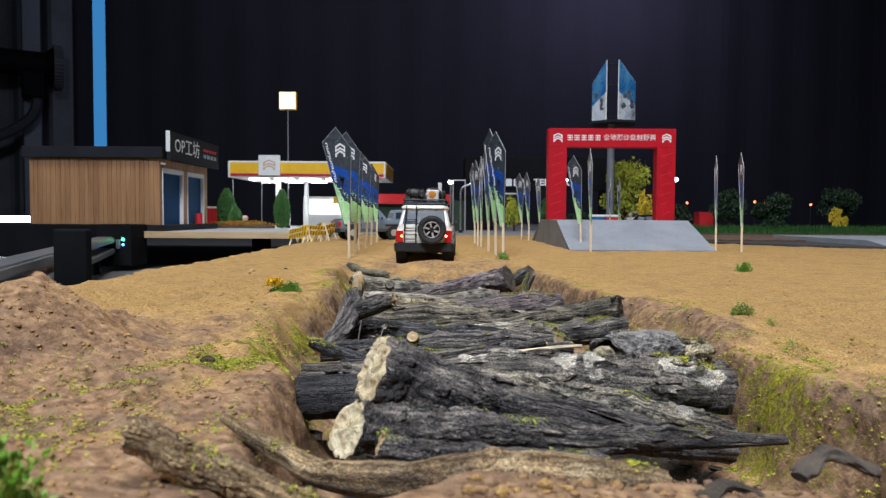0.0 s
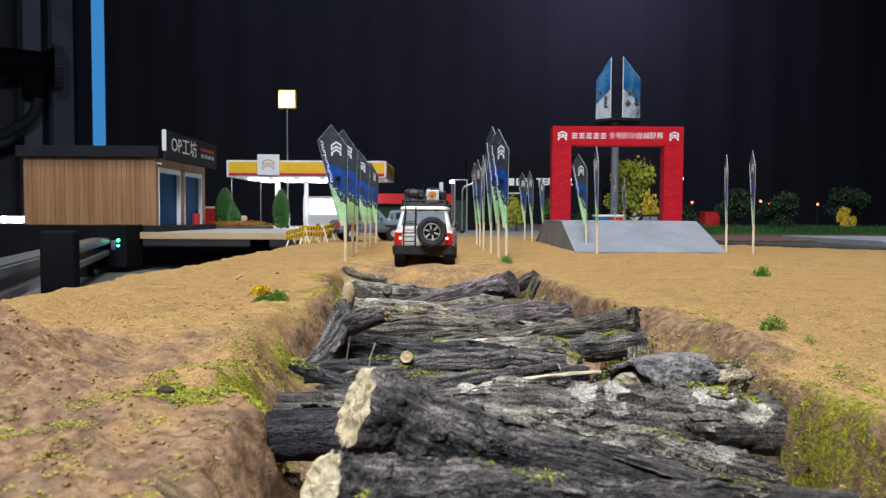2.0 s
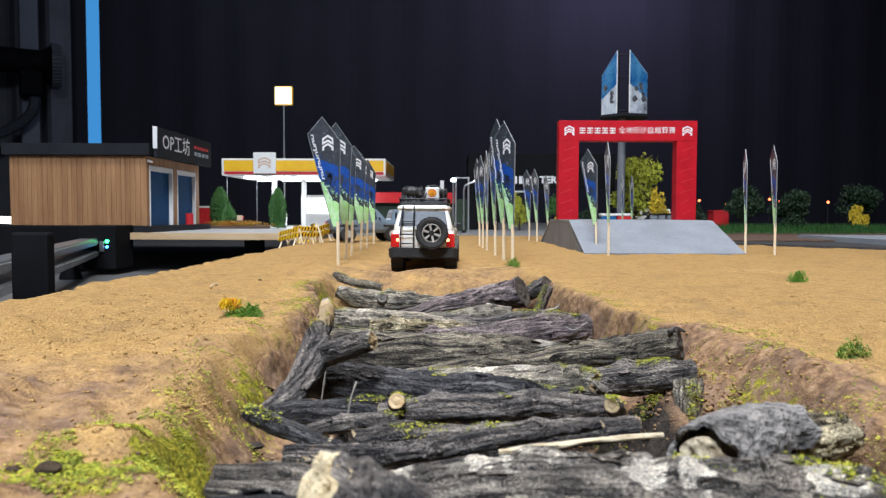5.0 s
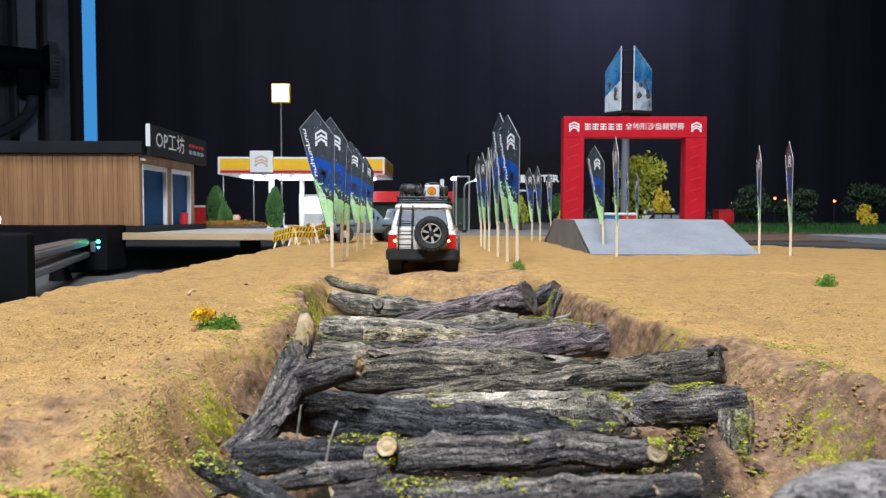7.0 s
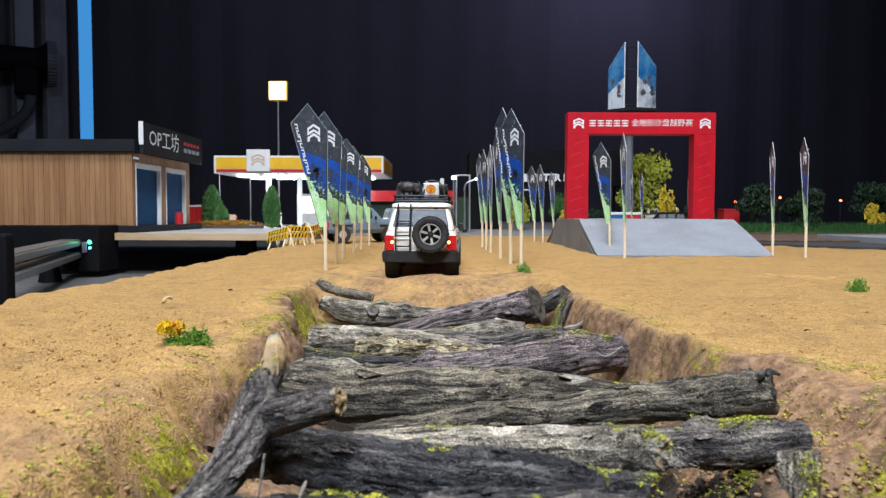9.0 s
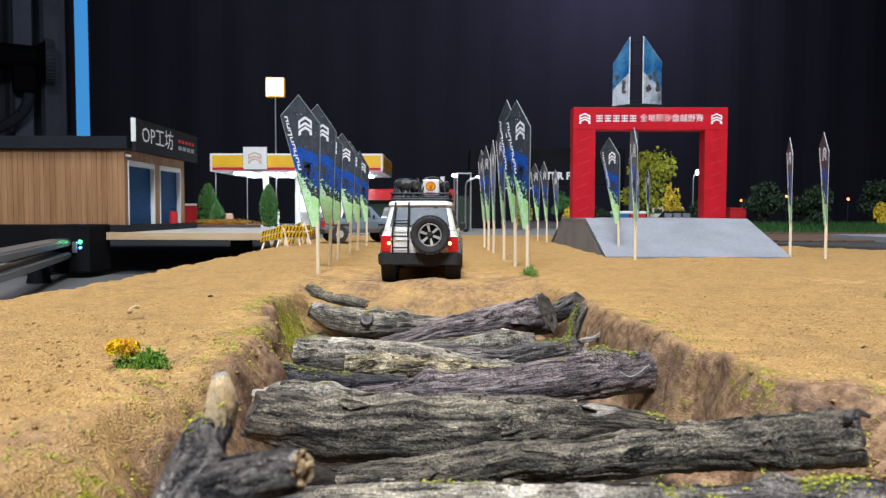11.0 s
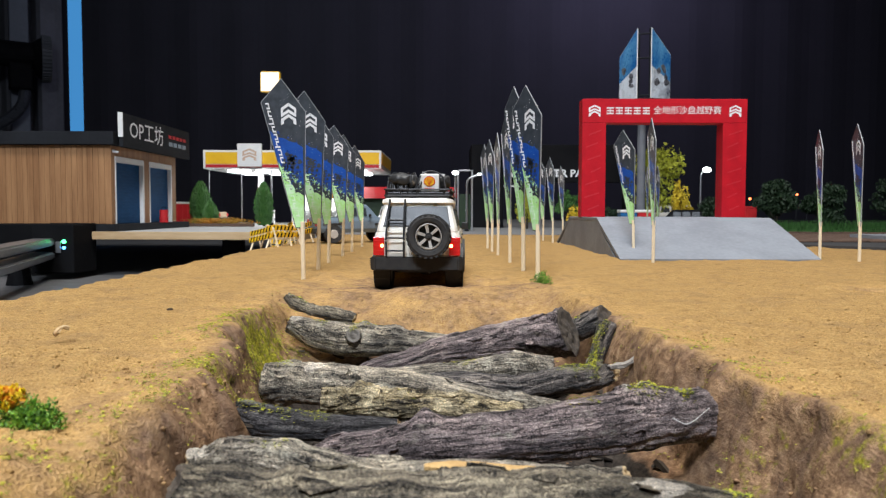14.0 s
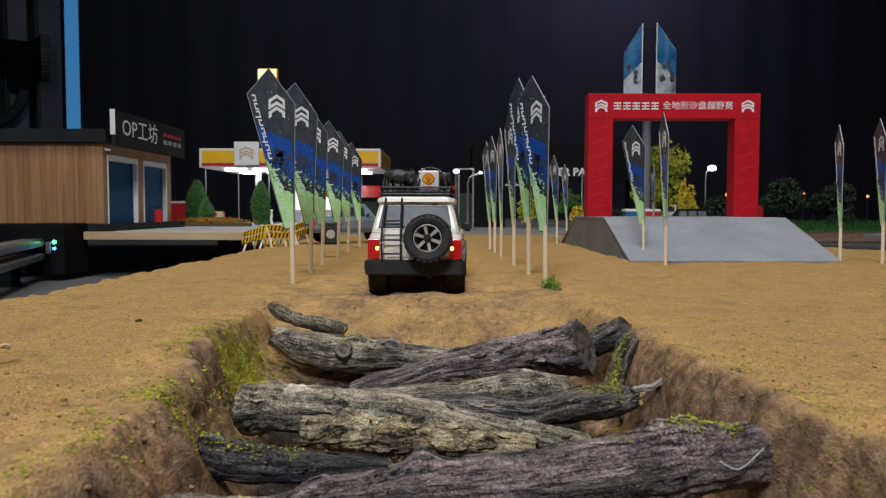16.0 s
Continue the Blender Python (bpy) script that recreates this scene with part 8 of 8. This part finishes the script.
def moss():
    """Crumbs of moss: tiny leaf clumps on the banks and on some logs, one joined mesh."""
    rnd = np.random.RandomState(8)
    spots = []
    zones = [(-0.042, -0.064, 0.011, 0.024, 4200), (-0.049, -0.076, 0.009, 0.011, 3400), (-0.068, 0.312, 0.011, 0.035, 5200), (-0.055, 0.20, 0.006, 0.05, 700),
             (0.126, -0.088, 0.012, 0.026, 4200), (0.13, -0.03, 0.02, 0.04, 700), (-0.076, -0.14, 0.016, 0.03, 3000), (-0.052, 0.05, 0.010, 0.03, 1800), (-0.060, 0.13, 0.010, 0.03, 700), (-0.064, 0.20, 0.010, 0.025, 400),
             (0.113, 0.10, 0.010, 0.04, 500), (0.104, 0.19, 0.008, 0.02, 500), (0.085, 0.285, 0.006, 0.02, 300), (0.085, 0.15, 0.008, 0.02, 500),
             (-0.05, 0.02, 0.008, 0.03, 500), (-0.03, -0.155, 0.010, 0.012, 350), (0.138, 0.075, 0.012, 0.025, 1300), (0.085, 0.022, 0.012, 0.010, 1400), (0.070, 0.045, 0.020, 0.008, 500), (0.112, 0.05, 0.008, 0.012, 500), (0.115, 0.225, 0.010, 0.025, 500), (0.088, 0.176, 0.010, 0.010, 1400), (0.100, 0.040, 0.014, 0.018, 1500), (0.108, 0.03, 0.006, 0.02, 350), (-0.095, -0.18, 0.02, 0.03, 350)]
    for cx, cy, sx, sy, n in zones:
        x, y = rnd.normal(cx, sx, n), rnd.normal(cy, sy, n)
        ok = layered(x, y, 120, 3, 91) > 0.52
        x, y = x[ok], y[ok]
        z = ground_height(x, y)
        spots += [(a, b, c + 0.0003) for a, b, c in zip(x, y, z)]
    for seed, tops in TOPS:
        r = np.random.RandomState(seed)
        for _ in range(r.randint(0, 4)):
            k = r.randint(0, len(tops))
            for j in range(int(r.randint(5, 60))):
                q = tops[int(np.clip(k + r.normal(0, 3), 0, len(tops) - 1))]
                spots.append((q[0] + r.normal(0, 0.0008), q[1] + (dy := r.normal(0, 0.0018)), q[2] - 0.0002 - 90 * dy * dy))
    for seed, (lo, hi, many) in {43: (0.0, 0.7, 260), 47: (0.80, 0.93, 260), 71: (0.5, 0.75, 200), 31: (0.55, 0.8, 200), 23: (0.0, 1.0, 240), 107: (0.25, 0.4, 70), 115: (0.8, 0.95, 200), 67: (0.9, 1.0, 90), 75: (0.7, 1.0, 200)}.items():
        tops = dict(TOPS)[seed]
        r = np.random.RandomState(seed + 500)
        for _ in range(many):
            q = tops[int(np.clip(r.uniform(lo, hi), 0, 0.999) * len(tops))]
            spots.append((q[0] + r.normal(0, 0.001), q[1] + (dy := r.normal(-0.0008, 0.0026)), q[2] - 0.0002 - 70 * dy * dy))
    n = len(spots)
    P = np.array(spots)
    verts, faces, idx = [], [], []
    for i in range(n):
        for j in range(4):
            s = rnd.uniform(0.0003, 0.00075)
            d = rnd.normal(0, 1, (3, 3))
            d /= np.linalg.norm(d, axis=1)[:, None]
            d[:, 2] = np.abs(d[:, 2]) * 0.8
            base = len(verts)
            o = P[i] + rnd.normal(0, 0.0004, 3) * (1, 1, 0.4)
            verts += [tuple(o + d[k] * s) for k in range(3)]
            faces.append((base, base + 1, base + 2))
            idx.append(0 if rnd.rand() < 0.55 else 1)
    me = bpy.data.meshes.new("moss")
    me.from_pydata(verts, [], faces)
    me.materials.append(MOSS_A), me.materials.append(MOSS_B)
    me.polygons.foreach_set("material_index", idx)
    return tagged(new("moss", me), "yellow-green moss crumbs on banks and logs", "moss", kind="stuff")


MOSS_A = mat("yellow_moss", (0.50, 0.44, 0.03), (0.38, 0.38, 0.03), rough=0.8, scale=120)
MOSS_B = mat("green_moss", (0.25, 0.28, 0.02), (0.14, 0.18, 0.015), rough=0.8, scale=120)
moss()


def pebbles():
    """Loose grit, small stones and soil crumbs on the sand, one joined mesh."""
    rnd = np.random.RandomState(5)
    ico = bmesh.new()
    bmesh.ops.create_icosphere(ico, subdivisions=1, radius=1)
    base = np.array([v.co[:] for v in ico.verts])
    tri = np.array([[v.index for v in f.verts] for f in ico.faces])
    ico.free()
    groups = []
    def scatter(n, x0, x1, y0, y1, lo, hi, keep=None):
        x, y = rnd.uniform(x0, x1, n), rnd.uniform(y0, y1, n)
        s = lo * (hi / lo) ** (rnd.rand(n) ** 2.5)
        ok = np.ones(n, bool) if keep is None else keep(x, y)
        groups.append(np.stack([x, y, ground_height(x, y), s], -1)[ok])
    scatter(2600, -0.2, -0.02, -0.23, 0.22, 0.00035, 0.0011)
    scatter(1700, 0.1, 0.24, -0.2, 0.3, 0.00035, 0.0009)
    scatter(1800, 0.02, 0.13, -0.24, -0.15, 0.0004, 0.0016)
    scatter(3000, -0.075, 0.14, -0.16, 0.34, 0.0005, 0.0016, lambda x, y: trench(x, y) > 0.032)
    scatter(1500, 0.068, 0.122, -0.01, 0.075, 0.0004, 0.0011)
    scatter(2200, -0.21, 0.3, 0.22, 0.6, 0.0004, 0.0008)
    scatter(900, -0.15, -0.03, -0.25, -0.06, 0.0004, 0.0010)
    P = np.vstack(groups)
    n = len(P)
    k = len(base)
    shape = base[None] * (1 + 0.35 * (rnd.rand(n, k, 1) - 0.5)) * (P[:, 3][:, None, None] * np.stack([rnd.uniform(0.7, 1.3, n), rnd.uniform(0.7, 1.3, n), rnd.uniform(0.5, 0.9, n)], -1)[:, None, :])
    co = shape + P[:, None, :3] + np.array([0, 0, 0.15])[None, None] * P[:, 3][:, None, None]
    faces = (tri[None] + (np.arange(n) * k)[:, None, None]).reshape(-1, 3)
    me = bpy.data.meshes.new("pebbles")
    me.vertices.add(n * k), me.loops.add(faces.size), me.polygons.add(len(faces))
    me.vertices.foreach_set("co", co.ravel())
    me.loops.foreach_set("vertex_index", faces.ravel().astype(np.int32))
    me.polygons.foreach_set("loop_start", np.arange(0, faces.size, 3, dtype=np.int32))
    me.update(calc_edges=True)
    a = me.attributes.new("soil", "FLOAT", "POINT")
    a.data.foreach_set("value", np.repeat(rnd.uniform(0.0, 0.25, n) + 0.4 * step(0.05, -0.1, P[:, 1]) * rnd.rand(n) + 0.5 * step(-0.02, 0.01, trench(P[:, 0], P[:, 1])), k).astype(np.float32))
    me.materials.append(SAND)
    return tagged(new("pebbles", me), "loose sand crumbs and small stones", "pebbles", kind="stuff")


pebbles()
for x, y, s, label in ((-0.066, -0.079, 0.0016, "dark little stone on the bank"), (-0.0565, -0.083, 0.0023, "dark stone half sunk in the bank"), (-0.120, 0.33, 0.0014, "dark little stone on the sand"), (0.175, 0.17, 0.0012, "dark little stone on the sand")):
    bm = bmesh.new()
    bmesh.ops.create_icosphere(bm, subdivisions=3, radius=s)
    for v in bm.verts:
        v.co *= 1 + 0.35 * noise.noise(v.co * (0.8 / s) + Vector((x * 100, y * 100, 0)))
        v.co.z *= 0.6
    st = part("stone", bm, mat("dark_stone", (0.045, 0.032, 0.022), (0.12, 0.085, 0.055), rough=0.95, scale=700, bump=0.0012, spec=0.1), None, smooth=True)
    st.location = (x, y, ground_at(x, y) + s * 0.25)
    tagged(st, label, "stone", "little stones")


def litter():
    """Dark chips of bark and rotten wood lying between the logs, one joined mesh."""
    rnd = random.Random(77)
    bm = bmesh.new()
    for k in range(700):
        x, y = rnd.uniform(-0.06, 0.125), rnd.uniform(-0.19, 0.36)
        if ground_at(x, y) > -0.018:
            continue
        s = rnd.uniform(0.0012, 0.0045)
        m = pose(x, y, ground_at(x, y) + 0.0006, rnd.uniform(-30, 30), rnd.uniform(-30, 30), rnd.uniform(0, 360)) @ Matrix.Diagonal((s, s * rnd.uniform(0.2, 0.5), s * 0.16, 1))
        r = bmesh.ops.create_cube(bm, size=1.6, matrix=m)
        for v in r["verts"]:
            v.co += Vector((rnd.uniform(-1, 1), rnd.uniform(-1, 1), rnd.uniform(-0.4, 0.4))) * s * 0.25
    return tagged(part("wood_litter", bm, BARK_TREE), "dark bark chips littering the trench floor", "litter", kind="stuff")


litter()
